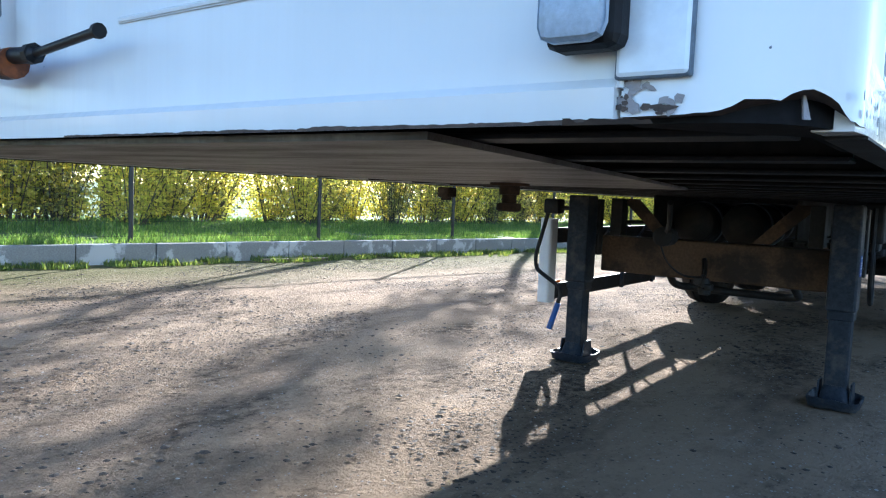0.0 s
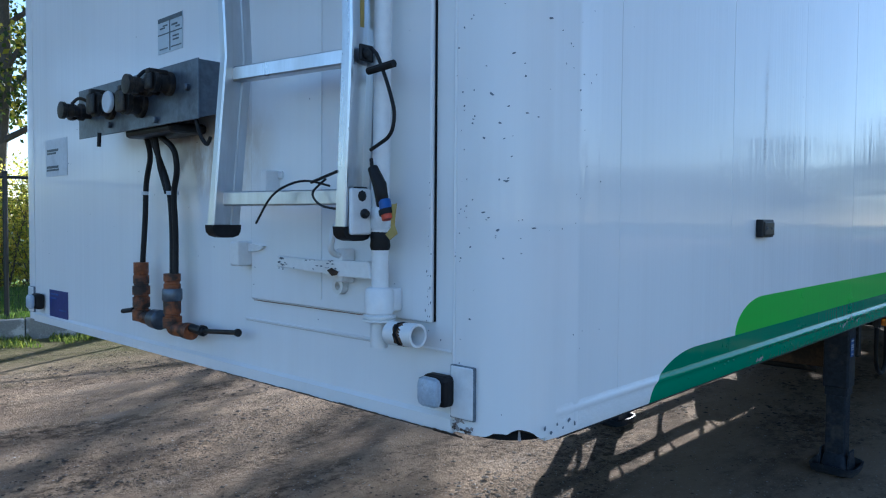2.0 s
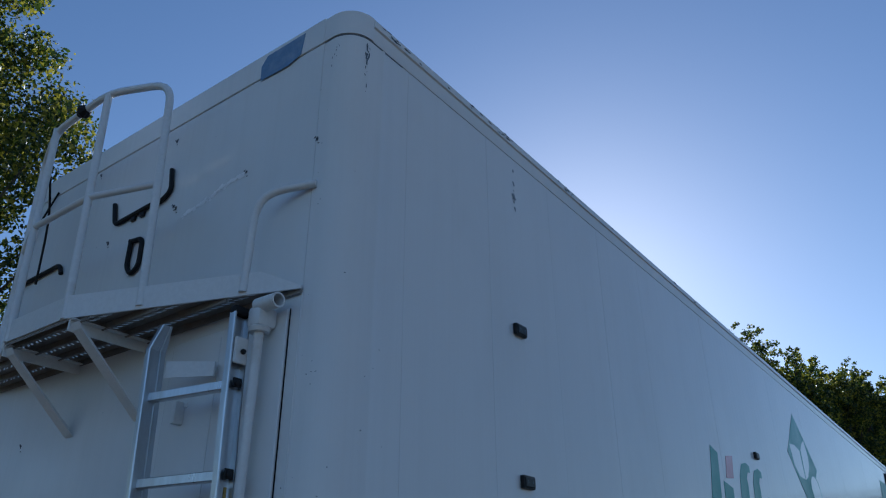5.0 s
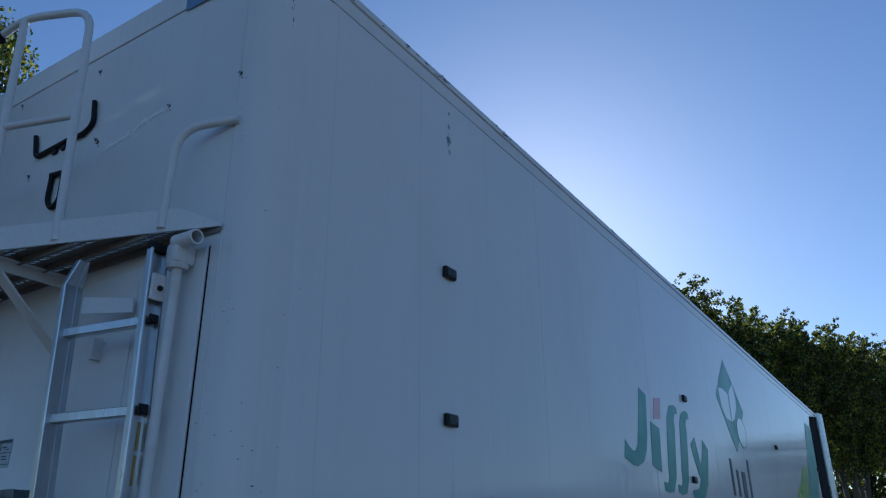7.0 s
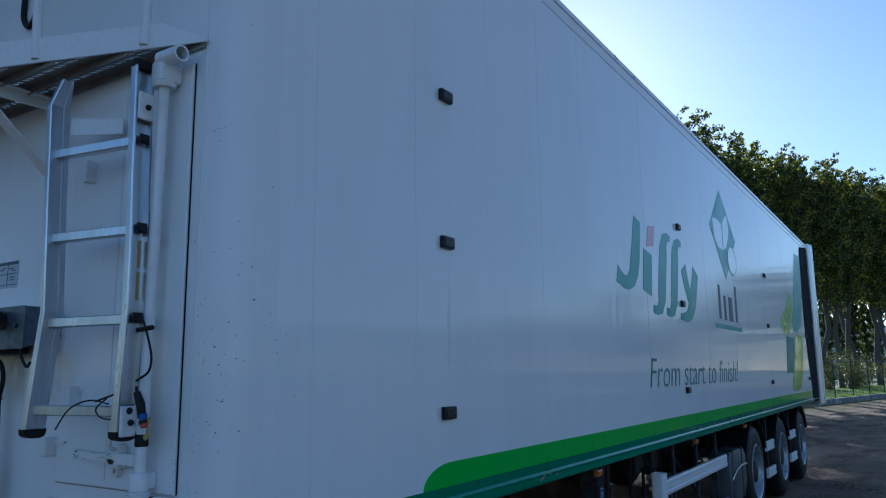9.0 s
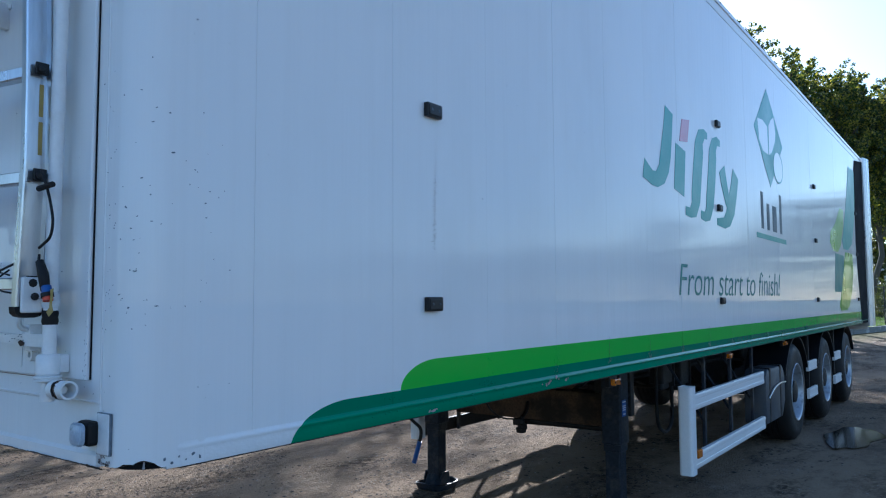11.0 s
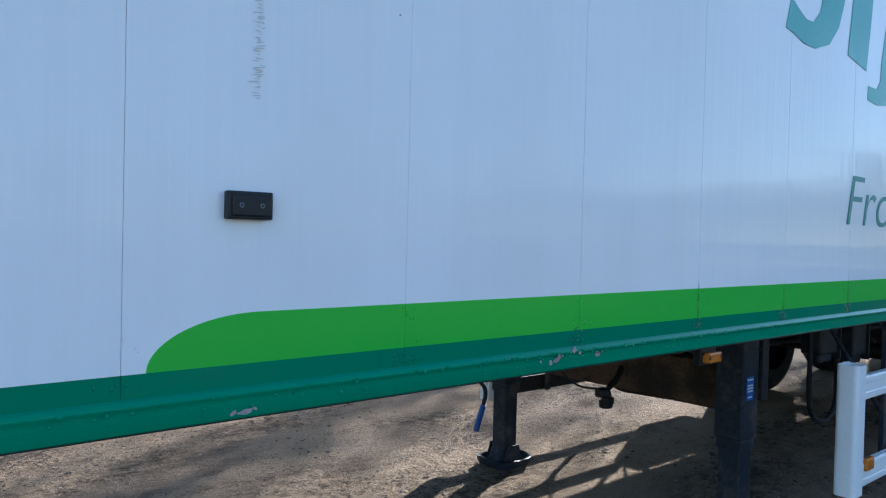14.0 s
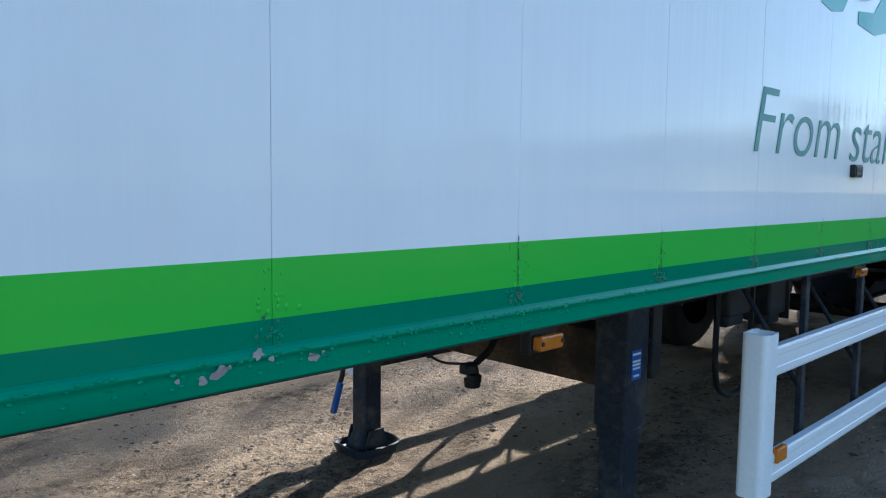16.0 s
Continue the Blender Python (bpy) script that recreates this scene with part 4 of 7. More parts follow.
def build_leg(sx):
    x = -1.275 + sx * 0.775
    leg = part("landing_leg", boxed(x - 0.072, x + 0.072, 3.84, 3.99, 0.52, 1.09, 0.012), LEG, trailer, "dark grey-blue steel landing leg")
    inner = bmesh.new()
    box(inner, x - 0.056, x + 0.056, 3.858, 3.970, 0.10, 0.53, 0.010)
    box(inner, x - 0.064, x + 0.064, 3.852, 3.978, 0.47, 0.525, 0.008)
    part("inner_leg", inner, LEG, leg)
    foot = bmesh.new()
    bent = random.Random(20 + sx)
    loops = []
    for r, z in ((0.115, 0.0), (0.140, 0.010), (0.150, 0.036), (0.155, 0.056), (0.146, 0.057), (0.130, 0.034), (0.105, 0.026), (0.092, 0.040), (0.074, 0.105), (0.060, 0.125)):
        ring = []
        for k in range(28):
            a = 2 * math.pi * k / 28
            c, d = math.cos(a), math.sin(a)
            f = r / (abs(c) ** 5 + abs(d) ** 5) ** 0.2
            lift = 0.018 * abs(d) ** 3 * (r / 0.166) ** 4 + (bent.uniform(-0.004, 0.004) if r > 0.13 else 0)
            ring.append(foot.verts.new((x + 0.86 * f * c, 3.915 + f * d, z + lift - 0.006)))
        loops.append(ring)
    for p, q in zip(loops, loops[1:]):
        for k in range(28):
            foot.faces.new((p[k], p[(k + 1) % 28], q[(k + 1) % 28], q[k]))
    foot.faces.new(loops[0][::-1])
    foot.faces.new(loops[-1])
    part("foot", foot, LEG, leg, "worn steel foot dish with turned-up, battered edges", smooth=True)
    for dx in (-0.085, 0.075):
        side = bmesh.new()
        prism(side, [(-0.075, 0.03), (0.075, 0.03), (0.045, 0.135), (-0.045, 0.135)], 0.010, lambda a, b, d: (x + dx + d, 3.915 + a, b))
        part("foot_cheek", side, LEG, leg)
    head = bmesh.new()
    box(head, x - 0.085, x + 0.085, 3.995, 4.06, 0.70, 1.07, 0.006)
    for z in (0.75, 0.85, 0.95, 1.03):
        for dx in (-0.065, 0.065):
            lathe(head, [(-0.012, 0.011), (0, 0.013)], (x + dx, 3.996, z), "y", 6)
    part("mounting_plate", head, CHASSIS, leg)
    if sx > 0:
        sticker = boxed(x + 0.0735, x + 0.0755, 3.865, 3.93, 0.715, 0.825)
        s = part("sticker", sticker, BLUE, leg, "small blue and white sticker")
        for z, w in ((0.812, 0.05), (0.785, 0.048), (0.772, 0.05), (0.758, 0.045), (0.73, 0.036)):
            part("print_bar", boxed(x + 0.0756, x + 0.0768, 3.895 - w / 2, 3.8975 + w / 2, z - 0.0038, z + 0.0038), PAPER, s)
    else:
        crank = bmesh.new()
        box(crank, x - 0.26, x - 0.15, 3.85, 3.95, 0.96, 1.06, 0.012)
        tube(crank, rounded([(x - 0.08, 3.9, 1.0), (x - 0.24, 3.9, 1.0), (x - 0.25, 3.88, 0.92), (x - 0.31, 3.86, 0.66), (x - 0.29, 3.85, 0.58), (x - 0.10, 3.83, 0.48), (x - 0.085, 3.82, 0.43), (x - 0.10, 3.81, 0.36)], 0.05), 0.014, 8)
        c = part("crank", crank, CHASSIS, leg, smooth=True)
        grip = bar([(x - 0.095, 3.812, 0.375), (x - 0.145, 3.80, 0.20)], 0.019, 12)
        part("grip", grip, BLUE, c, "bright blue plastic grip", smooth=True)
    return leg


def build_guard(sx):
    """Side guard: upright end post, two ribbed rails, thin hangers behind."""
    x = -0.06 if sx > 0 else -2.395
    post = bmesh.new()
    ring = []
    for cx, cy, a0 in ((1, 1, 0), (-1, 1, 90), (-1, -1, 180), (1, -1, 270)):
        for k in range(6):
            a = radians(a0 + 18 * k)
            ring.append((cx * 0.025 + 0.022 * math.cos(a), cy * 0.034 + 0.022 * math.sin(a)))
    ragged = random.Random(12)
    tops = [0.922 + ragged.uniform(-0.004, 0.003) for _ in ring]
    inside = [(0.90 * a, 0.90 * b) for a, b in ring]
    loops = [[post.verts.new((x + a, 4.1075 + b, z)) for (a, b), z in zip(line, zs)] for line, zs in
             ((ring, [0.330] * 24), (ring, tops), (inside, tops), (inside, [0.80] * 24))]
    for p, q in zip(loops, loops[1:]):
        for j in range(24):
            post.faces.new((p[j], p[(j + 1) % 24], q[(j + 1) % 24], q[j]))
    post.faces.new(loops[0][::-1])
    post.faces.new(loops[-1])
    guard = part("side_guard", post, WHITE, trailer, "white painted aluminium side guard with an open-topped post", smooth=True)
    for z in (0.80, 0.395):
        bm = bmesh.new()
        prof = [(-0.016, -0.055), (0.012, -0.055), (0.016, -0.045), (0.016, -0.024), (0.0135, -0.020), (0.0135, 0.020), (0.016, 0.024), (0.016, 0.045), (0.012, 0.055), (-0.016, 0.055)]
        prism(bm, [(x + sx * a, z + b) for a, b in prof], 2.08, lambda a, b, d: (a, 4.15 + d, b))
        # far rails are coloured dark, as their inner sides stand in shade
        part("rail", bm, WHITE if sx > 0 else CHASSIS, guard, "ribbed white aluminium rail" if sx > 0 else "far guard rail coloured dark for its shaded inner side")
    for y in (4.65, 5.35, 6.05):
        bm = bmesh.new()
        box(bm, x - sx * 0.05 - 0.012, x - sx * 0.05 + 0.012, y - 0.02, y + 0.02, 0.34, 1.08, 0.004)
        tube(bm, [(x - sx * 0.06, y, 0.62), (x - sx * 0.35, y + 0.02, 1.05)], 0.011, 6)
        part("hanger", bm, LEG, guard)
    lamp = boxed(x + sx * 0.017 - 0.012, x + sx * 0.017 + 0.012, 4.245, 4.335, 0.412, 0.468, 0.006)
    part("amber_reflector", lamp, AMBER, guard, "small amber marker on the lower rail")
    for y0, y1 in ((8.35, 8.85), (10.16, 10.66)):
        for z in (0.74, 0.43):
            bm = bmesh.new()
            prism(bm, [(x + sx * a, z + b) for a, b in prof], y1 - y0, lambda a, b, d: (a, y0 + d, b))
            part("short_rail", bm, WHITE, guard)
        bm = bmesh.new()
        box(bm, x - sx * 0.04 - 0.012, x - sx * 0.04 + 0.012, (y0 + y1) / 2 - 0.02, (y0 + y1) / 2 + 0.02, 0.40, 1.08, 0.003)
        part("hanger", bm, CHASSIS, guard)


def build_wheel(x, y, sx):
    r = 0.52
    tyre = bmesh.new()
    prof = [(-0.19, 0.30), (-0.195, 0.40), (-0.18, 0.47), (-0.15, 0.505), (-0.10, 0.518), (-0.075, 0.52), (-0.07, 0.508), (-0.055, 0.508), (-0.05, 0.52), (-0.008, 0.52), (-0.004, 0.508),
            (0.008, 0.508), (0.012, 0.52), (0.05, 0.52), (0.055, 0.508), (0.07, 0.508), (0.075, 0.52), (0.10, 0.518), (0.15, 0.505), (0.18, 0.47), (0.195, 0.40), (0.19, 0.30)]
    lathe(tyre, prof, (x, y, r), "x", 48, caps=False)
    wheel = part("wheel", tyre, RUBBER, trailer, "truck wheel with dusty black tyre", smooth=True)
    rim = bmesh.new()
    s = sx
    rp = [(0.192, 0.305), (0.198, 0.300), (0.19, 0.285), (0.15, 0.27), (0.06, 0.255), (0.03, 0.24), (0.02, 0.20), (0.035, 0.165), (0.045, 0.15), (0.04, 0.10), (0.04, 0.02)]
    lathe(rim, [(s * a, b) for a, b in rp], (x, y, r), "x", 40, caps=False)
    hub = bmesh.new()
    lathe(hub, [(s * 0.03, 0.145), (s * 0.10, 0.128), (s * 0.172, 0.113), (s * 0.180, 0.08), (s * 0.182, 0.02)], (x, y, r), "x", 28)
    rim_ob = part("rim", rim, WHEEL_GREY, wheel, "dusty silver steel rim", smooth=True)
    part("hub", hub, CHASSIS, rim_ob, "dark greasy hub", smooth=True)
    nuts = bmesh.new()
    for k in range(10):
        a = 2 * math.pi * k / 10
        lathe(nuts, [(s * 0.04, 0.016), (s * 0.075, 0.016), (s * 0.08, 0.010)], (x, y + 0.185 * math.cos(a), r + 0.185 * math.sin(a)), "x", 6)
    part("wheel_nuts", nuts, CHASSIS, rim_ob)


def build_running_gear():
    for y in (7.72, 9.53, 11.34):
        for sx in (1, -1):
            build_wheel(-1.275 + sx * 1.03, y, sx)
            c = -1.275 + sx * 1.03
            bm = bmesh.new()
            arc = [(y + 0.63 * math.cos(a), 0.52 + 0.60 * math.sin(a)) for a in (math.pi * (0.12 + 0.76 * k / 14) for k in range(15))]
            inner = [(y + 0.615 * math.cos(a), 0.52 + 0.585 * math.sin(a)) for a in (math.pi * (0.88 - 0.76 * k / 14) for k in range(15))]
            prism(bm, arc + inner, 0.40, lambda a, b, d: (c - 0.2 + d, a, b))
            part("mudguard", bm, PLASTIC, trailer, "black plastic mudguard", smooth=True)
        part("axle", bar([(-2.3, y, 0.52), (-0.25, y, 0.52)], 0.07, 14), CHASSIS, trailer, smooth=True)
        for sx in (1, -1):
            hang = bmesh.new()
            prism(hang, [(y - 0.75, 0.62), (y - 0.55, 0.62), (y - 0.10, 0.50), (y + 0.10, 0.50), (y + 0.35, 0.66), (y + 0.35, 0.72), (y, 0.60), (y - 0.5, 0.72), (y - 0.75, 0.72)], 0.08, lambda a, b, d: (-1.275 + sx * 0.45 - 0.04 + d, a, b))
            part("trailing_arm", hang, CHASSIS, trailer)
            bag = bmesh.new()
            lathe(bag, [(0, 0.10), (0.03, 0.14), (0.10, 0.15), (0.13, 0.12), (0.16, 0.15), (0.24, 0.14), (0.27, 0.10)], (-1.275 + sx * 0.45, y + 0.33, 0.72), "z", 18)
            part("air_bag", bag, RUBBER, trailer, smooth=True)
    for sx in (1, -1):
        x = -1.275 + sx * 1.04
        bm = bmesh.new()
        prism(bm, [(6.30, 0.36), (6.30, 0.80), (6.38, 0.86), (6.98, 0.86), (7.08, 0.78), (7.08, 0.50), (6.95, 0.36)], 0.20, lambda a, b, d: (x + sx * 0.19 - 0.2 + d * (1 if sx > 0 else 1) + (0 if sx > 0 else 0.2), a, b))
        bmesh.ops.bevel(bm, geom=bm.edges[:], offset=0.02, segments=2, affect="EDGES", profile=0.5)
        tool = part("tool_box", bm, BOXGREY, trailer, "grey plastic tool box in front of the wheels", smooth=True)
        for y in (6.45, 6.88):
            strap = bmesh.new()
            prism(strap, [(y - 0.025, 0.37), (y - 0.025, 0.868), (y + 0.025, 0.868), (y + 0.025, 0.37)], 0.206, lambda a, b, d: (x + sx * 0.19 - 0.2 + d - 0.003 + (0 if sx > 0 else 0.2), a, b))
            part("strap", strap, PLASTIC, tool)
        lid = bmesh.new()
        tube(lid, rounded([(x + sx * 0.203, 6.34, 0.60), (x + sx * 0.206, 6.55, 0.68), (x + sx * 0.206, 6.8, 0.70), (x + sx * 0.203, 7.04, 0.69)], 0.1), 0.008, 6)
        part("lid_seam", lid, ALU, tool, smooth=True)


build_shell()
build_underside()
build_leg(1)
build_leg(-1)
build_guard(1)
build_guard(-1)
build_running_gear()


# things on the side: buffers, markers, graphics
def build_buffers():
    first = None
    for y in (1.145, 4.79, 8.78, 12.3):
        for z in (2.862, 2.21, 1.503):
            if first is None:
                bm = bmesh.new()
                box(bm, 0.001, 0.021, -0.044, 0.044, -0.0255, 0.0255, 0.003)
                box(bm, 0.018, 0.0248, -0.0375, 0.0405, -0.0205, 0.0195, 0.0035)
                first = ob = part("rubber_buffer", bm, PLASTIC, trailer, "small black rubber block with two screws")
                screw = bmesh.new()
                pipe_shell(screw, (0.0245, 0, 0), (0.0262, 0, 0), 0.0046, 0.0026, 12)
                bit = part("screw", screw, GALV, ob)
                bit.location = (0, -0.02, 0)
                twin = new("screw", bit.data)
                twin.parent = ob
                twin.location = (0, 0.02, 0)
            else:
                ob = new("rubber_buffer", first.data)
                ob.parent = trailer
                for dy in (-0.02, 0.02):
                    s = new("screw", bit.data)
                    s.parent = ob
                    s.location = (0, dy, 0)
            ob.location = (0, y, z)
    for y in (2.85, 5.08, 7.1):
        bm = bmesh.new()
        box(bm, -0.045, -0.018, y - 0.043, y + 0.043, 1.050, 1.086, 0.006)
        lamp = part("side_marker", bm, AMBER, trailer, "amber side marker lamp under the rail")
        back = bmesh.new()
        box(back, -0.075, -0.045, y - 0.050, y + 0.050, 1.040, 1.112, 0.005)
        part("lamp_base", back, PLASTIC, lamp)
        for dy in (-0.036, 0.036):
            s = bmesh.new()
            lathe(s, [(0, 0.006), (0.003, 0.005)], (-0.0185, y + dy, 1.068), "x", 8)
            part("screw", s, CHASSIS, lamp)


def ribbon(points, width):
    """The outline of a stroke along points, of one width or one for each point."""
    pts = [Vector((*p, 0)) for p in points]
    left, right = [], []
    for i, p in enumerate(pts):
        d = (pts[min(i + 1, len(pts) - 1)] - pts[max(i - 1, 0)]).normalized()
        n = Vector((-d.y, d.x, 0)) * (width[i] if isinstance(width, (list, tuple)) else width) / 2
        left.append((p + n)[:2])
        right.append((p - n)[:2])
    return left + right[::-1]


def build_graphics():
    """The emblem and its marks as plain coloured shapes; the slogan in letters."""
    emblem = bmesh.new()
    curve = [(3.722, 2.752), (3.690, 2.610), (3.650, 2.470), (3.612, 2.375), (3.560, 2.305), (3.470, 2.262), (3.390, 2.262), (3.310, 2.288), (3.252, 2.306)]
    prism(emblem, ribbon(curve, [0.145, 0.16, 0.18, 0.175, 0.14, 0.10, 0.095, 0.105, 0.125]), 0.0015, on_side)
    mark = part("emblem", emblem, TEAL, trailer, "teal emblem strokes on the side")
    for line, w in (([(3.935, 2.540), (3.915, 2.40), (3.885, 2.225)], [0.20, 0.20, 0.20]),
                    ([(4.545, 2.722), (4.470, 2.728), (4.385, 2.690), (4.345, 2.610), (4.290, 2.420), (4.240, 2.230), (4.190, 2.140), (4.110, 2.112), (4.010, 2.118)], [0.05, 0.07, 0.13, 0.19, 0.195, 0.19, 0.13, 0.07, 0.06]),
                    ([(4.870, 2.722), (4.790, 2.728), (4.715, 2.690), (4.675, 2.610), (4.630, 2.420), (4.570, 2.230), (4.520, 2.140), (4.440, 2.112), (4.345, 2.122)], [0.05, 0.07, 0.12, 0.18, 0.185, 0.18, 0.12, 0.07, 0.06]),
                    ([(5.300, 2.540), (5.235, 2.400), (5.150, 2.260), (5.050, 2.155), (4.940, 2.108), (4.740, 2.102)], [0.17, 0.18, 0.20, 0.15, 0.09, 0.05]),
                    ([(4.905, 2.530), (4.960, 2.420), (5.040, 2.290), (5.085, 2.235)], [0.16, 0.15, 0.12, 0.06])):
        bm = bmesh.new()
        prism(bm, ribbon(line, w), 0.0015 if line[0][0] != 4.905 else 0.0019, on_side)
        part("stroke", bm, TEAL, mark)
    dot = bmesh.new()
    prism(dot, [(3.975, 2.742), (4.135, 2.765), (4.085, 2.60), (3.915, 2.58)], 0.0015, on_side)
    part("red_block", dot, PINK, mark, "faded red block")
    kite = bmesh.new()
    prism(kite, [(6.497, 3.534), (5.974, 3.083), (6.55, 2.588), (7.136, 3.068)], 0.0015, on_side)
    kite_ob = part("kite_emblem", kite, TEAL, trailer, "teal kite-shaped emblem with pale inner shapes")
    for pts in ([(6.106, 3.175), (6.30, 3.195), (6.485, 3.165), (6.492, 2.892), (6.281, 2.900), (6.151, 2.985)], [(6.541, 3.182), (6.644, 3.259), (6.765, 3.310), (6.828, 3.157), (6.784, 3.057), (6.64, 2.937), (6.520, 2.892)],
                [(6.90 + 0.20 * math.cos(2 * math.pi * k / 20), 2.825 + 0.150 * math.sin(2 * math.pi * k / 20)) for k in range(20)]):
        bm = bmesh.new()
        prism(bm, pts, 0.0024, on_side)
        part("pale_shape", bm, SIDE, kite_ob)
    seed = bmesh.new()
    oval = [(6.90 + 0.205 * math.cos(2 * math.pi * k / 20), 2.825 + 0.155 * math.sin(2 * math.pi * k / 20)) for k in range(21)]
    prism(seed, ribbon(oval, 0.014), 0.0030, on_side)
    part("oval_line", seed, TEAL, kite_ob)
    for y, w, h in ((6.18, 0.09, 0.34), (6.41, 0.10, 0.25), (6.67, 0.17, 0.25), (6.94, 0.09, 0.39)):
        bm = bmesh.new()
        prism(bm, [(y - w / 2, 2.16), (y + w / 2, 2.16), (y + w / 2, 2.16 + h), (y - w / 2, 2.16 + h)], 0.0015, on_side)
        part("name_bar", bm, PRINT, kite_ob, "plain dark bar")
    line = bmesh.new()
    prism(line, [(5.95, 2.066), (7.16, 2.066), (7.16, 2.112), (5.95, 2.112)], 0.0015, on_side)
    part("underline", line, TEAL, kite_ob)
    for k, (pts, w, m) in enumerate((([(10.95, 2.80), (10.70, 2.55), (10.40, 2.40), (10.30, 2.26), (10.28, 2.155)], [0.35, 0.70, 0.95, 0.90, 0.40], LIME), ([(12.10, 3.55), (11.95, 3.10), (11.70, 2.70), (11.40, 2.35), (11.20, 2.23)], [0.60, 0.85, 0.95, 0.95, 0.45], TEAL),
                                     ([(10.62, 2.13), (10.55, 1.85), (10.45, 1.605)], [0.72, 0.76, 0.76], DEEP_TEAL), ([(11.50, 2.19), (11.42, 1.95), (11.15, 1.60), (10.90, 1.40), (10.85, 1.345)], [0.70, 0.95, 1.0, 0.88, 0.50], LIME))):
        bm = bmesh.new()
        # level-cut strokes: each row spans the same stretch along the side
        rim = [(y - h / 2, z) for (y, z), h in zip(pts, w)] + [(y + h / 2, z) for (y, z), h in zip(pts, w)][::-1]
        prism(bm, rim, 0.0016 + 0.0004 * k, on_side)
        part("leaf_graphic", bm, m, trailer, "broad green leaf strokes near the rear")
    text = bpy.data.curves.new("slogan", "FONT")
    text.body, text.size, text.extrude = "From start to finish!", 0.312, 0.0006
    text.shear = 0.22
    text.offset = -0.0030
    ob = new("slogan", text)
    bpy.context.view_layer.update()
    wide = ob.dimensions.x
    me = bpy.data.meshes.new_from_object(ob.evaluated_get(bpy.context.evaluated_depsgraph_get()))
    bpy.data.objects.remove(ob)
    slogan = thing("slogan", "dark teal slogan lettering", "")
    slogan.parent = trailer
    bm = bmesh.new()
    bm.from_mesh(me)
    # one part for each word: letters split where the gap is a space
    spans = sorted((min(v.co.x for v in f.verts), max(v.co.x for v in f.verts)) for f in bm.faces)
    cuts, end = [], spans[0][1]
    for a, b in spans:
        if a > end + 0.045:
            cuts.append((a + end) / 2)
        end = max(end, b)
    edges = [-1] + cuts + [wide + 1]
    for low, high in zip(edges, edges[1:]):
        word = bm.copy()
        bmesh.ops.delete(word, geom=[v for v in word.verts if not low < v.co.x < high], context="VERTS")
        part("word", word, DEEP_TEAL, slogan)
    bm.free()
    slogan.matrix_basis = Matrix(((0, 0, 1, 0.0022), (1, 0, 0, 3.800), (0, 1, 0, 1.541), (0, 0, 0, 1))) @ Matrix.Diagonal((2.97 / wide, 1.0, 1, 1))


build_buffers()
build_graphics()

# ---- the fittings on the front wall ----
def flat_bars(parent, x0, x1, z0, z1, rows, y, material=PRINT):
    """Plain bars in place of unreadable print: rows of (height share, left share, right share, thickness)."""
    for h, a, b, t in rows:
        z = z0 + (z1 - z0) * h
        part("print_bar", boxed(x0 + (x1 - x0) * a, x0 + (x1 - x0) * b, y - 0.0012, y, z - t / 2, z + t / 2), material, parent)


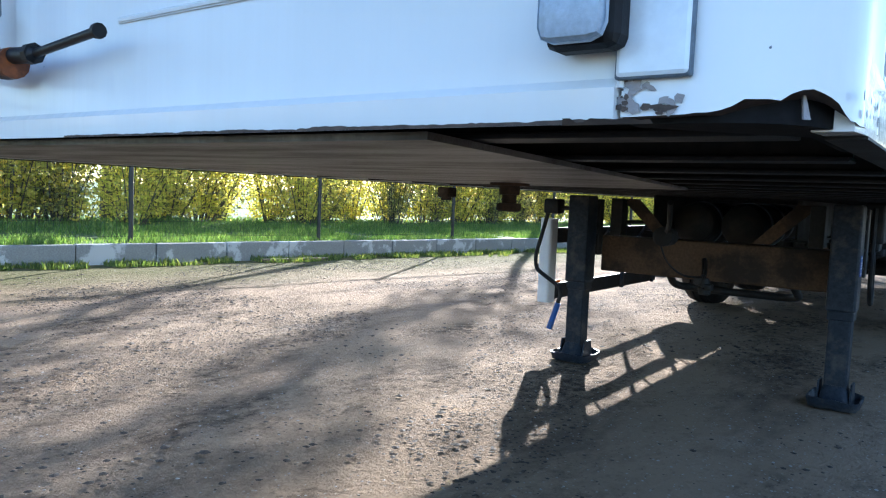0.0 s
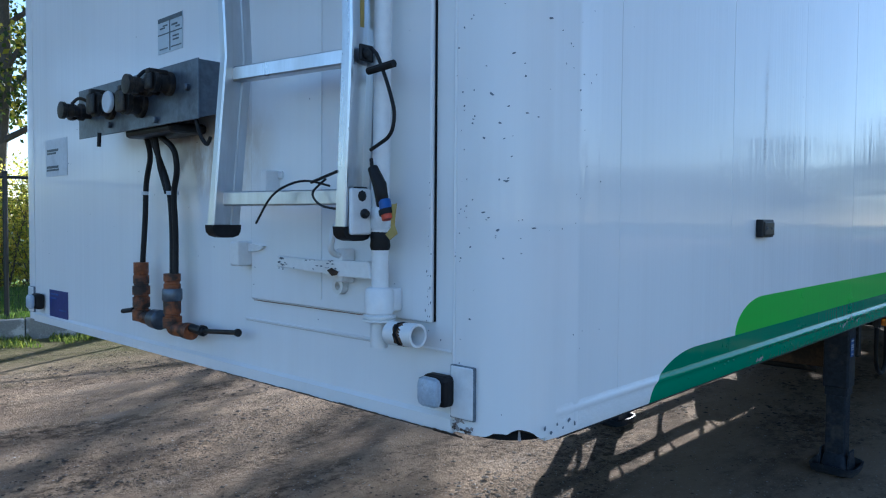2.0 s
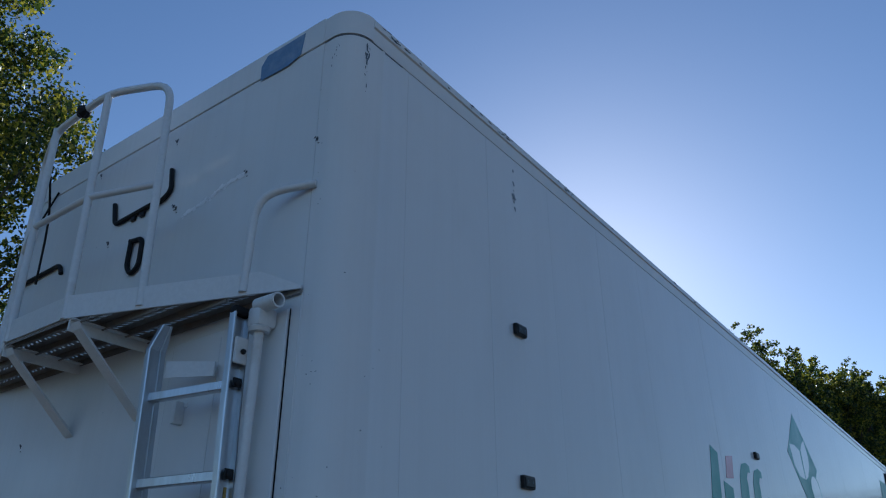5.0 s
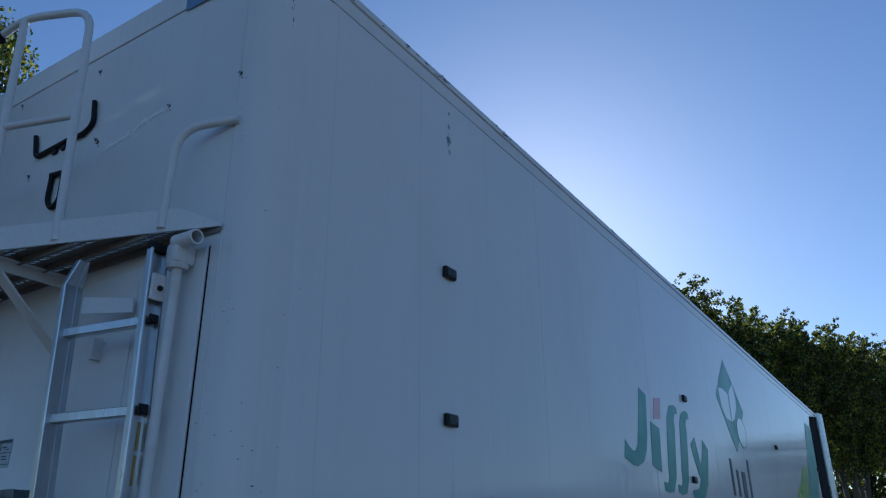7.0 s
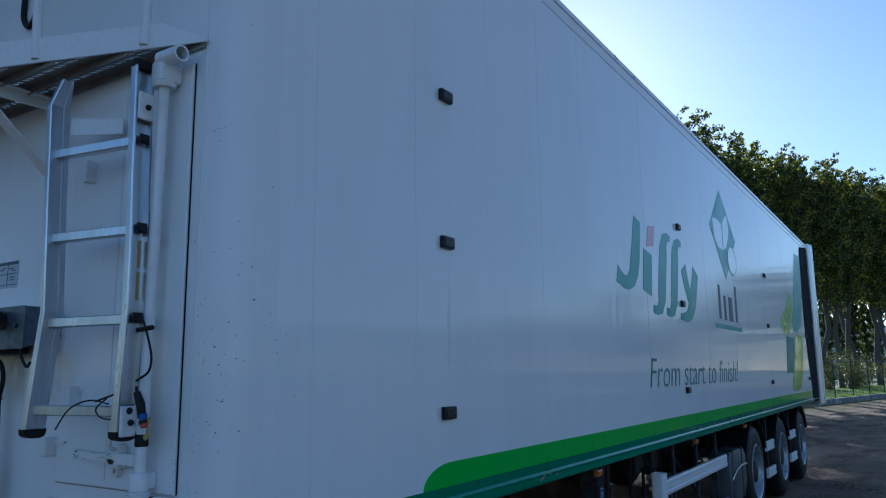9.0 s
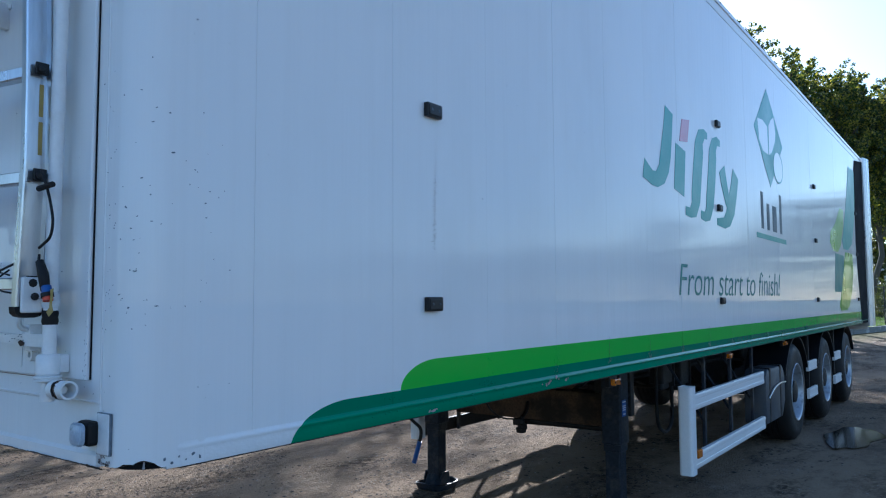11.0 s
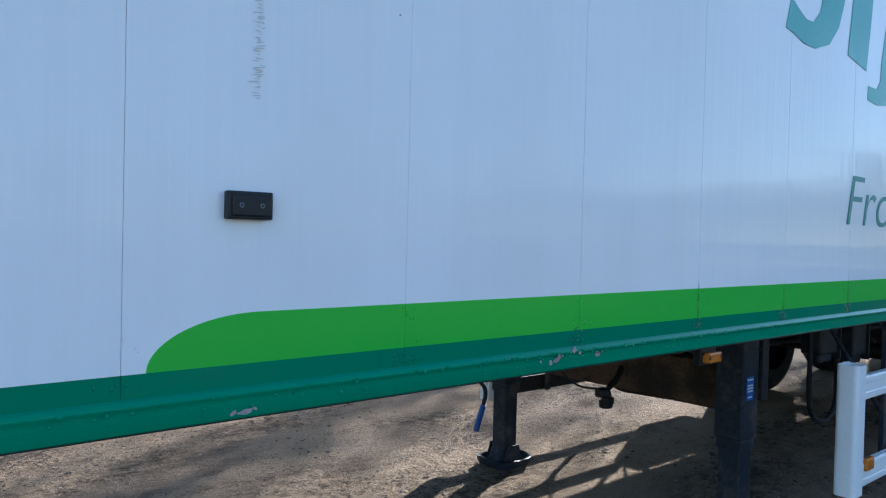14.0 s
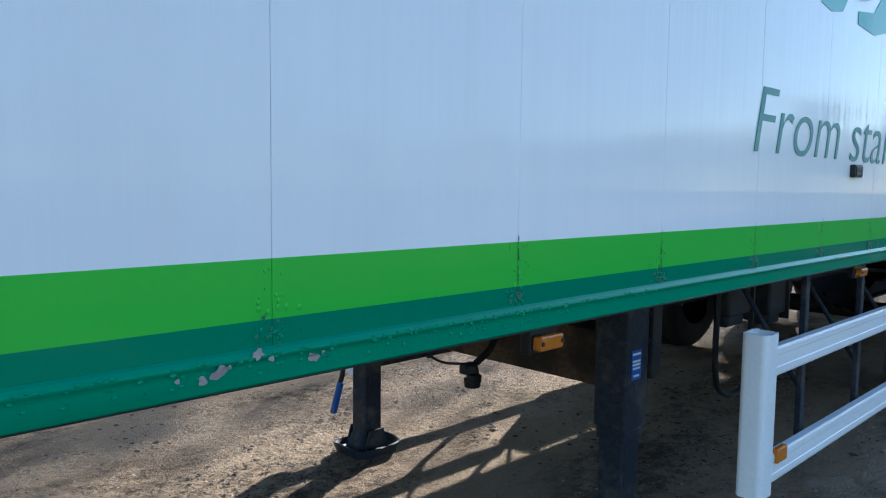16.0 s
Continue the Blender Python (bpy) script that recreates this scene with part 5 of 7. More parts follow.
def build_door():
    door = part("front_hatch", boxed(-0.832, -0.2075, -0.013, -0.001, 1.320, 2.651, 0.004), FRONT, trailer, "flush white hatch hinged on a vertical rod")
    joint = bmesh.new()
    box(joint, -0.2068, -0.2036, -0.0035, -0.0008, 1.322, 2.655)
    part("joint", joint, MATT_BLACK, door, "dark joint along the hatch")
    line = bar([(-0.83, -0.006, 1.3165), (-0.335, -0.006, 1.3165)], 0.0009, 6)
    part("rust_line", line, RUST_LINE, door, "thin rusty line under the hatch")
    ridge = bmesh.new()
    tube(ridge, [(-0.87, -0.001, 1.266), (-0.16, -0.001, 1.268)], 0.004, 6)
    tube(ridge, [(-0.156, -0.001, 1.14), (-0.156, -0.001, 2.70)], 0.0035, 6)
    part("bead", ridge, FRONT, trailer, smooth=True)
    # the bead's thin shadow, painted as a grey strip
    part("bead_shadow", boxed(-0.87, -0.36, -0.0022, -0.0006, 1.2610, 1.2628), RUB_SHADE, trailer, "thin grey line for the shadow under the bead")
    for x in (-0.55,):
        bm = bmesh.new()
        box(bm, x - 0.006, x + 0.006, -0.0155 if x > -0.8 else -0.003, -0.0135 if x > -0.8 else -0.0005, 1.34, 2.62, 0.0008)
        part("plank_joint", bm, FRONT, trailer)
    # rod with its bearings
    rod = part("lock_rod", bar([(-0.302, -0.06, 1.268), (-0.284, -0.06, 2.655)], 0.0172, 16), WHITE, trailer, "chipped white vertical lock rod", smooth=True)
    low = bmesh.new()
    lathe(low, [(0.0, 0.025), (0.004, 0.0285), (0.046, 0.0285), (0.052, 0.025), (0.054, 0.019)], (-0.302, -0.06, 1.333), "z", 22)
    box(low, -0.320, -0.284, -0.040, -0.014, 1.338, 1.384, 0.004)
    part("bearing", low, WHITE, rod, smooth=True)
    ring = bmesh.new()
    lathe(ring, [(0, 0.029), (0.002, 0.033), (0.006, 0.033), (0.007, 0.028), (0.009, 0.028), (0.010, 0.033), (0.013, 0.033), (0.015, 0.026)], (-0.302, -0.06, 1.318), "z", 22)
    part("collar", ring, WHITE, rod, smooth=True)
    eye = bmesh.new()
    pipe_shell(eye, (-0.268, -0.06, 1.300), (-0.192, -0.0615, 1.3025), 0.0228, 0.0178, 26)
    e = part("socket_tube", eye, WHITE, rod, "open white tube with flaking paint", smooth=True)
    flake = random.Random(8)
    for name, mid, span, mat in (("rusty_ring", -0.231, 0.0125, RUST), ("bare_ring", -0.231, 0.0060, MATT_BLACK)):
        r = 0.0231 if mat is RUST else 0.0233
        verts = []
        for k in range(27):
            a = 2 * math.pi * k / 26
            for s_ in (-1, 1):
                verts.append((mid + 0.004 * math.sin(2 * a) + s_ * span * flake.uniform(0.35, 1.25), -0.0607 + r * math.cos(a), 1.3013 + r * math.sin(a)))
        mesh_of(name, verts, [(2 * k, 2 * k + 2, 2 * k + 3, 2 * k + 1) for k in range(26)], mat, e)
    bolt = bmesh.new()
    lathe(bolt, [(-0.262, 0.010), (-0.225, 0.012), (-0.22, 0.007)], (0, -0.06, 1.301), "x", 10)
    part("pin", bolt, WHITE, e, smooth=True)
    top = bmesh.new()
    box(top, -0.316, -0.252, -0.092, -0.014, 2.585, 2.655, 0.012)
    lathe(top, [(0, 0.034), (0.014, 0.038), (0.02, 0.030)], (-0.284, -0.06, 2.568), "z", 18)
    part("bearing", top, WHITE, rod, smooth=True)
    eye = bmesh.new()
    pipe_shell(eye, (-0.290, -0.07, 2.662), (-0.184, -0.075, 2.658), 0.0265, 0.0205, 16)
    mouth = part("socket_tube", eye, WHITE, rod, smooth=True)
    # black disc set in the tube to stand for the shade in its bore
    dark = bmesh.new()
    lathe(dark, [(0, 0.0203), (0.004, 0.0203)], (-0.235, -0.0726, 2.660), "x", 16)
    part("bore_shade", dark, MATT_BLACK, mouth)
    # lever with its latch
    lever = bmesh.new()
    prism(lever, [(-0.652, 1.411), (-0.652, 1.436), (-0.50, 1.431), (-0.42, 1.434), (-0.335, 1.436), (-0.325, 1.400), (-0.42, 1.402), (-0.50, 1.406)], 0.018, lambda a, b, d: (a, -0.062 + d, b))
    bmesh.ops.bevel(lever, geom=lever.edges[:], offset=0.003, segments=1, affect="EDGES")
    lv = part("lever", lever, WHITE, trailer, "chipped white steel locking lever")
    latch = bmesh.new()
    box(latch, -0.458, -0.428, -0.05, -0.014, 1.388, 1.458, 0.006)
    tube(latch, rounded([(-0.44, -0.03, 1.44), (-0.44, -0.075, 1.45), (-0.43, -0.075, 1.49), (-0.45, -0.05, 1.51), (-0.46, -0.025, 1.48)], 0.02), 0.007, 8)
    pipe_shell(latch, (-0.470, -0.014, 1.376), (-0.470, -0.030, 1.376), 0.018, 0.0085, 16)
    box(latch, -0.486, -0.430, -0.026, -0.014, 1.384, 1.402, 0.004)
    part("latch", latch, WHITE, lv, smooth=True)
    stain = bmesh.new()
    prism(stain, [(-0.462, 1.412), (-0.448, 1.418), (-0.425, 1.411), (-0.43, 1.404), (-0.446, 1.401)], 0.0014, lambda a, b, d: (a, -0.0630 - d, b))
    part("rust_spot", stain, RUST, lv)
    verts, faces = [], []
    chip = random.Random(6)
    for k in range(34):
        x = chip.choice((chip.uniform(-0.66, -0.34), chip.gauss(-0.46, 0.03), chip.gauss(-0.63, 0.02)))
        z = chip.choice((1.430, 1.410, 1.420)) + chip.uniform(-0.004, 0.003)
        w, h = chip.uniform(0.0012, 0.007), chip.uniform(0.0008, 0.0022)
        n0 = len(verts)
        for j in range(7):
            a = 2 * math.pi * j / 7
            f = chip.uniform(0.6, 1.2)
            verts.append((x + w * f * math.cos(a), -0.0628, z + h * f * math.sin(a)))
        faces.append(tuple(range(n0, n0 + 7)))
    tagged(mesh_of("bare_wear", verts, faces, CHIP, lv), kind="stuff")
    hook = bmesh.new()
    box(hook, -0.872, -0.832, -0.050, -0.001, 1.402, 1.464, 0.006)
    prism(hook, [(-0.834, 1.458), (-0.81, 1.458), (-0.765, 1.454), (-0.775, 1.446), (-0.79, 1.442), (-0.834, 1.438)], 0.02, lambda a, b, d: (a, -0.021 + d, b))
    part("hook_bracket", hook, WHITE, trailer)
    for x, z in ((-0.715, 2.39), (-0.72, 1.615)):
        stop = bmesh.new()
        box(stop, x - 0.012, x + 0.012, -0.05, -0.001, z - 0.06, z + 0.02, 0.003)
        box(stop, x - 0.012, x + 0.028, -0.018, -0.001, z + 0.0, z + 0.018, 0.003)
        part("stop", stop, WHITE, trailer)


def build_ladder():
    """Aluminium hang-on ladder, a little twisted, with black feet."""
    left = [(-0.672, -0.158, 2.648), (-0.700, -0.164, 2.56), (-0.682, -0.160, 2.2), (-0.668, -0.152, 1.87), (-0.694, -0.170, 1.50)]
    right = [(-0.334, -0.105, 2.635), (-0.328, -0.102, 2.3), (-0.320, -0.100, 2.1), (-0.318, -0.098, 1.87), (-0.334, -0.102, 1.50)]

    def stile(points, wide=0.026, channel=False):
        bm = bmesh.new()
        rings = []
        for p in points:
            x, y, z = p
            deep = 0.034 if z > 2.64 and x < -0.5 else 0.062
            lip, inset = (deep / 2 - 0.005, 0.020) if channel else (0.012, 0.004)
            section = [(-wide / 2, -deep / 2), (-wide / 2 + 0.004, -deep / 2 - 0.003), (wide / 2 - 0.004, -deep / 2 - 0.003), (wide / 2, -deep / 2), (wide / 2, -lip), (wide / 2 - inset, -lip + 0.002),
                       (wide / 2 - inset, lip - 0.002), (wide / 2, lip), (wide / 2, deep / 2), (-wide / 2, deep / 2)]
            rings.append([bm.verts.new((x + a, y + b, z)) for a, b in section])
        n = len(rings[0])
        for r, s in zip(rings, rings[1:]):
            for k in range(n):
                bm.faces.new((r[k], r[(k + 1) % n], s[(k + 1) % n], s[k]))
        bm.faces.new(rings[0])
        bm.faces.new(rings[-1][::-1])
        return bm

    ladder = part("ladder", stile(left), ALU, trailer, "dull aluminium ladder hung on the front wall")
    part("stile", stile(right, 0.030, True), ALU, ladder)

    def at(points, z):
        for p, q in zip(points, points[1:]):
            if q[2] <= z <= p[2]:
                return Vector(p).lerp(Vector(q), (p[2] - z) / (p[2] - q[2]))

    for z in (2.395, 2.112, 1.838, 1.567):
        a, b = at(left, z), at(right, z)
        bm = bmesh.new()
        prism(bm, [(-0.016, -0.016), (-0.012, -0.019), (0.012, -0.019), (0.016, -0.016), (0.016, 0.009), (0.012, 0.012), (-0.012, 0.012), (-0.016, 0.009)], 1.0, lambda u, v, d: tuple(a.lerp(b, d) + Vector((0, u, v))))
        part("rung", bm, ALU, ladder, "ribbed aluminium rung")
        bolt = bmesh.new()
        lathe(bolt, [(0, 0.011), (0.012, 0.011), (0.014, 0.006)], (b.x + 0.013, b.y, z - 0.002), "x", 8)
        box(bolt, b.x + 0.013, b.x + 0.020, b.y - 0.014, b.y + 0.020, z - 0.016, z + 0.016, 0.003)
        part("rung_end", bolt, PLASTIC, ladder)
    for points in (left, right):
        x, y, z = points[-1]
        bm = bmesh.new()
        prism(bm, [(-0.036, 0.006), (-0.034, -0.010), (-0.026, -0.018), (-0.012, -0.022), (0.012, -0.022), (0.026, -0.018), (0.032, -0.010), (0.034, 0.006)], 0.034, lambda a, b, d: (x - 0.017 + d, y + a, z + b))
        part("foot", bm, RUBBER, ladder, "worn black rubber foot", smooth=True)
    x, y, z = right[0]
    bm = bmesh.new()
    box(bm, x - 0.017, x + 0.017, y - 0.036, y + 0.036, z - 0.012, z + 0.022, 0.010)
    part("end_cap", bm, RUBBER, ladder, smooth=True)
    for p, r in ((right, 1), (left, 0)):
        for z in (2.50, 1.535) if r else (2.50,):
            q = at(p, z)
            bm = bmesh.new()
            if r:
                box(bm, q.x + 0.0145, q.x + 0.026, q.y - 0.026, q.y + 0.026, z - 0.045, z + 0.045, 0.005)
            else:
                prism(bm, [(q.x + 0.012, z - 0.030), (q.x + 0.17, z - 0.030), (q.x + 0.17, z + 0.022), (q.x + 0.012, z + 0.030)], 0.006, lambda a, b, d: (a, q.y + 0.030 + d + (a - q.x) * 0.55, b))
            b = part("wall_bracket", bm, WHITE, ladder)
            if r:
                h = bmesh.new()
                lathe(h, [(0, 0.009), (0.005, 0.010), (0.012, 0.006)], (q.x + 0.026, q.y + 0.004, z - 0.004), "x", 10)
                part("bolt", h, PLASTIC, b)
    for z0, z1 in ((1.892, 1.978), (1.992, 2.076)):
        part("yellow_sticker", boxed(-0.3245, -0.3225, -0.093, -0.083, z0, z1), YELLOW, ladder, "faded yellow warning sticker inside the stile")


def build_box():
    plate = bmesh.new()
    box(plate, -1.590, -0.868, -0.134, -0.130, 1.760, 1.906, 0.0015)
    junction = part("junction_box", plate, GALV, trailer, "galvanised connection plate, dirty, with black couplings")
    # end plates take the dark sheet colour for the shade on them
    for x in (-1.586, -0.876):
        body = bmesh.new()
        prism(body, [(-0.13, 1.904), (-0.001, 1.904), (-0.001, 1.80), (-0.13, 1.763)], 0.004, lambda a, b, d: (x + d, a, b))
        part("end_plate", body, GALV, junction)
    back = bmesh.new()
    box(back, -1.582, -0.877, -0.129, -0.002, 1.896, 1.903, 0.001)
    part("top_flange", back, WHITE, junction)
    base = bmesh.new()
    box(base, -1.31, -1.04, -0.118, -0.012, 1.745, 1.772, 0.010)
    part("cable_gland", base, PLASTIC, junction)
    for x, z in ((-1.30, 1.88), (-1.36, 1.785), (-1.08, 1.775), (-0.915, 1.84)):
        bolt = bmesh.new()
        lathe(bolt, [(0, 0.009), (-0.008, 0.009), (-0.010, 0.006)], (x, -0.134, z), "y", 8)
        part("bolt", bolt, GALV, junction)

    def coupling(x, z):
        bm = bmesh.new()
        lathe(bm, [(0, 0.018), (-0.018, 0.018), (-0.020, 0.025), (-0.032, 0.025), (-0.034, 0.016), (-0.050, 0.016), (-0.052, 0.021), (-0.070, 0.021), (-0.073, 0.025), (-0.084, 0.025), (-0.086, 0.017)], (x, -0.134, z), "y", 18)
        box(bm, x - 0.036, x - 0.008, -0.19, -0.165, z - 0.024, z + 0.024, 0.008)
        tube(bm, rounded([(x + 0.01, -0.19, z + 0.02), (x + 0.01, -0.17, z + 0.042), (x + 0.01, -0.138, z + 0.03)], 0.02), 0.005, 6)
        part("air_coupling", bm, COUPLING, junction, "black air-brake coupling head", smooth=True)

    def plug_socket(x, z, r=0.034):
        bm = bmesh.new()
        lathe(bm, [(0, r + 0.008), (-0.010, r + 0.008), (-0.012, r), (-0.035, r), (-0.038, r + 0.004), (-0.05, r + 0.004), (-0.052, r - 0.01)], (x, -0.134, z), "y", 20)
        box(bm, x - 0.010, x + 0.010, -0.195, -0.145, z + r - 0.004, z + r + 0.010, 0.003)
        box(bm, x - r * 0.8, x + r * 0.8, -0.197, -0.186, z - r * 0.9, z + r * 0.9, 0.006)
        part("socket", bm, COUPLING, junction, "black round lighting socket with lid", smooth=True)

    coupling(-1.505, 1.832)
    plug_socket(-1.355, 1.838, 0.031)
    plug_socket(-1.165, 1.826, 0.031)
    coupling(-1.075, 1.856)
    plug_socket(-1.005, 1.858, 0.022)
    cap = bmesh.new()
    lathe(cap, [(0, 0.028), (-0.006, 0.030), (-0.010, 0.028)], (-1.262, -0.178, 1.834), "y", 22)
    part("white_cap", cap, PAPER, junction, "round white cap", smooth=True)
    tail = bmesh.new()
    tube(tail, rounded([(-0.90, -0.125, 1.772), (-0.885, -0.12, 1.72), (-0.86, -0.115, 1.695), (-0.845, -0.115, 1.715)], 0.02), 0.005, 6)
    part("loose_wire", tail, RUBBER, junction, smooth=True)
    part("loose_wire", bar([(-1.40, -0.15, 1.765), (-1.405, -0.15, 1.725)], 0.006, 6), RUBBER, junction, smooth=True)

    hose = bmesh.new()
    tube(hose, rounded([(-1.275, -0.07, 1.75), (-1.290, -0.05, 1.70), (-1.336, -0.045, 1.62), (-1.338, -0.045, 1.54), (-1.349, -0.05, 1.39)], 0.08), 0.0080, 10)
    h1 = part("hose", hose, RUBBER, trailer, "black rubber hose", smooth=True)
    hose = bmesh.new()
    tube(hose, rounded([(-1.245, -0.07, 1.75), (-1.240, -0.055, 1.70), (-1.182, -0.05, 1.61), (-1.176, -0.045, 1.50), (-1.168, -0.05, 1.36)], 0.08), 0.0080, 10)
    tube(hose, rounded([(-1.20, -0.07, 1.75), (-1.13, -0.06, 1.71), (-1.125, -0.055, 1.65), (-1.160, -0.05, 1.59), (-1.156, -0.045, 1.48), (-1.150, -0.05, 1.36)], 0.06), 0.0080, 10)
    tube(hose, [(-1.225, -0.07, 1.75), (-1.215, -0.06, 1.66), (-1.195, -0.05, 1.59)], 0.0080, 10)
    h2 = part("hose", hose, RUBBER, trailer, "black rubber hoses tied together", smooth=True)
    for h, x, z in ((h1, -1.338, 1.593), (h2, -1.170, 1.590)):
        clip = bmesh.new()
        lathe(clip, [(-0.005, 0.0105 if h is h1 else 0.017), (0.005, 0.0105 if h is h1 else 0.017)], (x + 0.001, -0.047, z), "z", 14)
        part("clip", clip, PAPER, h)

    def rusty_valve(x, z0, z1, elbow):
        bm = bmesh.new()
        prof = [(0, 0.020)]
        z = 0.0
        rng = random.Random(int(x * -1000))
        while z > z0 - z1 + 0.05:
            w, d = rng.uniform(0.0215, 0.0255), rng.uniform(0.014, 0.040)
            prof += [(z, w), (z - d, w), (z - d - 0.002, 0.0205), (z - d - 0.007, 0.0205)]
            z -= d + 0.009
        prof += [(z, 0.026), (z - 0.03, 0.026), (z - 0.034, 0.014)]
        lathe(bm, prof, (x, -0.055, z1), "z", 14)
        v = part("plug", bm, ORANGE, trailer, "corroded orange-brown plastic connector", smooth=True)
        arm = bmesh.new()
        tube(arm, rounded([(x, -0.055, z0 + 0.03), (x, -0.055, z0 - 0.005), (x + elbow, -0.05, z0 - 0.005)], 0.03), 0.0195, 12)
        lathe(arm, [(0, 0.0225), (0.03, 0.0225)], (x + elbow - 0.01, -0.05, z0 - 0.005), "x", 14)
        part("elbow", arm, ORANGE, v, smooth=True)
        return v

    a = rusty_valve(-1.349, 1.235, 1.390, 0.055)
    end = bmesh.new()
    lathe(end, [(0, 0.027), (0.045, 0.029), (0.05, 0.022)], (-1.284, -0.05, 1.23), "x", 16)
    part("grey_cap", end, GALV, a, smooth=True)
    tap = bmesh.new()
    tube(tap, [(-1.369, -0.07, 1.25), (-1.419, -0.08, 1.242)], 0.007, 8)
    part("tap", tap, PLASTIC, a, smooth=True)
    b = rusty_valve(-1.160, 1.22, 1.367, 0.078)
    sleeve = bmesh.new()
    lathe(sleeve, [(0, 0.0255), (0.004, 0.0275), (0.030, 0.0270), (0.034, 0.0250)], (-1.160, -0.055, 1.292), "z", 12)
    part("grey_sleeve", sleeve, GALV, b, smooth=True)
    rod = bmesh.new()
    tube(rod, [(-1.075, -0.05, 1.226), (-1.00, -0.05, 1.222), (-0.995, -0.05, 1.224), (-0.832, -0.052, 1.238)], [0.012, 0.012, 0.0062, 0.0062], 10)
    lathe(rod, [(0, 0.010), (0.007, 0.010)], (-0.834, -0.052, 1.238), "x", 10)
    lathe(rod, [(0, 0.015), (0.012, 0.015)], (-1.012, -0.05, 1.224), "x", 8)
    part("bolt_rod", rod, PLASTIC, b, smooth=True)


def build_lamps():
    for x, flip in ((-0.178, 1), (-WIDE + 0.235, -1)):
        bm = bmesh.new()
        box(bm, x - 0.031, x + 0.031, -0.036, -0.002, 1.166, 1.226, 0.010)
        lamp = part("front_marker_lamp", bm, RUBBER, trailer, "square front marker lamp with clear lens in black rubber")
        lens = bmesh.new()
        box(lens, x - 0.028, x + 0.028, -0.056, -0.035, 1.168, 1.224, 0.013)
        part("lens", lens, CLEAR, lamp, smooth=True)
        xr = -0.129 if flip > 0 else -WIDE + 0.129
        plate = bmesh.new()
        box(plate, xr - 0.029, xr + 0.029, -0.010, -0.001, 1.146, 1.246, 0.004)
        ref = part("reflector", plate, PALE, trailer, "clear rectangular reflector with a dark edge")
        rim = bmesh.new()
        box(rim, xr - 0.0297, xr + 0.0297, -0.0085, -0.0005, 1.1452, 1.2468, 0.002)
        part("reflector_edge", rim, CHIP, ref)
    rng = random.Random(2)
    torn = bmesh.new()
    outline = [(-0.20, LOW - 0.001)] + [(-0.20 + 0.006 * k, LOW + 0.001 + rng.uniform(0, 0.004)) for k in range(13)] + [(-0.125, LOW - 0.001)]
    prism(torn, outline, 0.0012, lambda a, b, d: (a, -0.0085 - d, b))
    part("rusty_edge", torn, RUST, trailer, "rusty lower edge by the corner")


def build_labels():
    a = part("rating_label", boxed(-1.341, -1.193, -0.0022, -0.0008, 2.002, 2.105), SILVER_STICKER, trailer, "silver sticker with small dark diagrams")
    flat_bars(a, -1.341, -1.193, 2.002, 2.105, ((0.93, 0.02, 0.98, 0.012), (0.53, 0.02, 0.98, 0.003), (0.70, 0.10, 0.30, 0.004), (0.76, 0.22, 0.40, 0.004), (0.72, 0.58, 0.80, 0.005), (0.64, 0.74, 0.90, 0.004), (0.40, 0.62, 0.85, 0.004), (0.30, 0.62, 0.85, 0.004), (0.12, 0.08, 0.4, 0.003), (0.12, 0.55, 0.95, 0.003)), -0.0022)
    part("divider", boxed(-1.269, -1.265, -0.0032, -0.0022, 2.006, 2.101), PRINT, a)
    b = part("paper_label", boxed(-2.258, -2.048, -0.0022, -0.0008, 1.675, 1.813), PAPER, trailer, "faded paper label with two dark print lines")
    flat_bars(b, -2.258, -2.048, 1.675, 1.813, ((0.70, 0.08, 0.60, 0.009), (0.62, 0.08, 0.5, 0.007), (0.25, 0.06, 0.60, 0.009), (0.17, 0.06, 0.62, 0.007)), -0.0022)
    c = part("blue_label", boxed(-2.238, -2.058, -0.0022, -0.0008, 1.144, 1.247), NAVY, trailer, "dark blue rectangular sticker")
    flat_bars(c, -2.238, -2.058, 1.144, 1.247, ((0.85, 0.08, 0.5, 0.006), (0.7, 0.08, 0.4, 0.005), (0.3, 0.55, 0.9, 0.005)), -0.0022, BLUE)


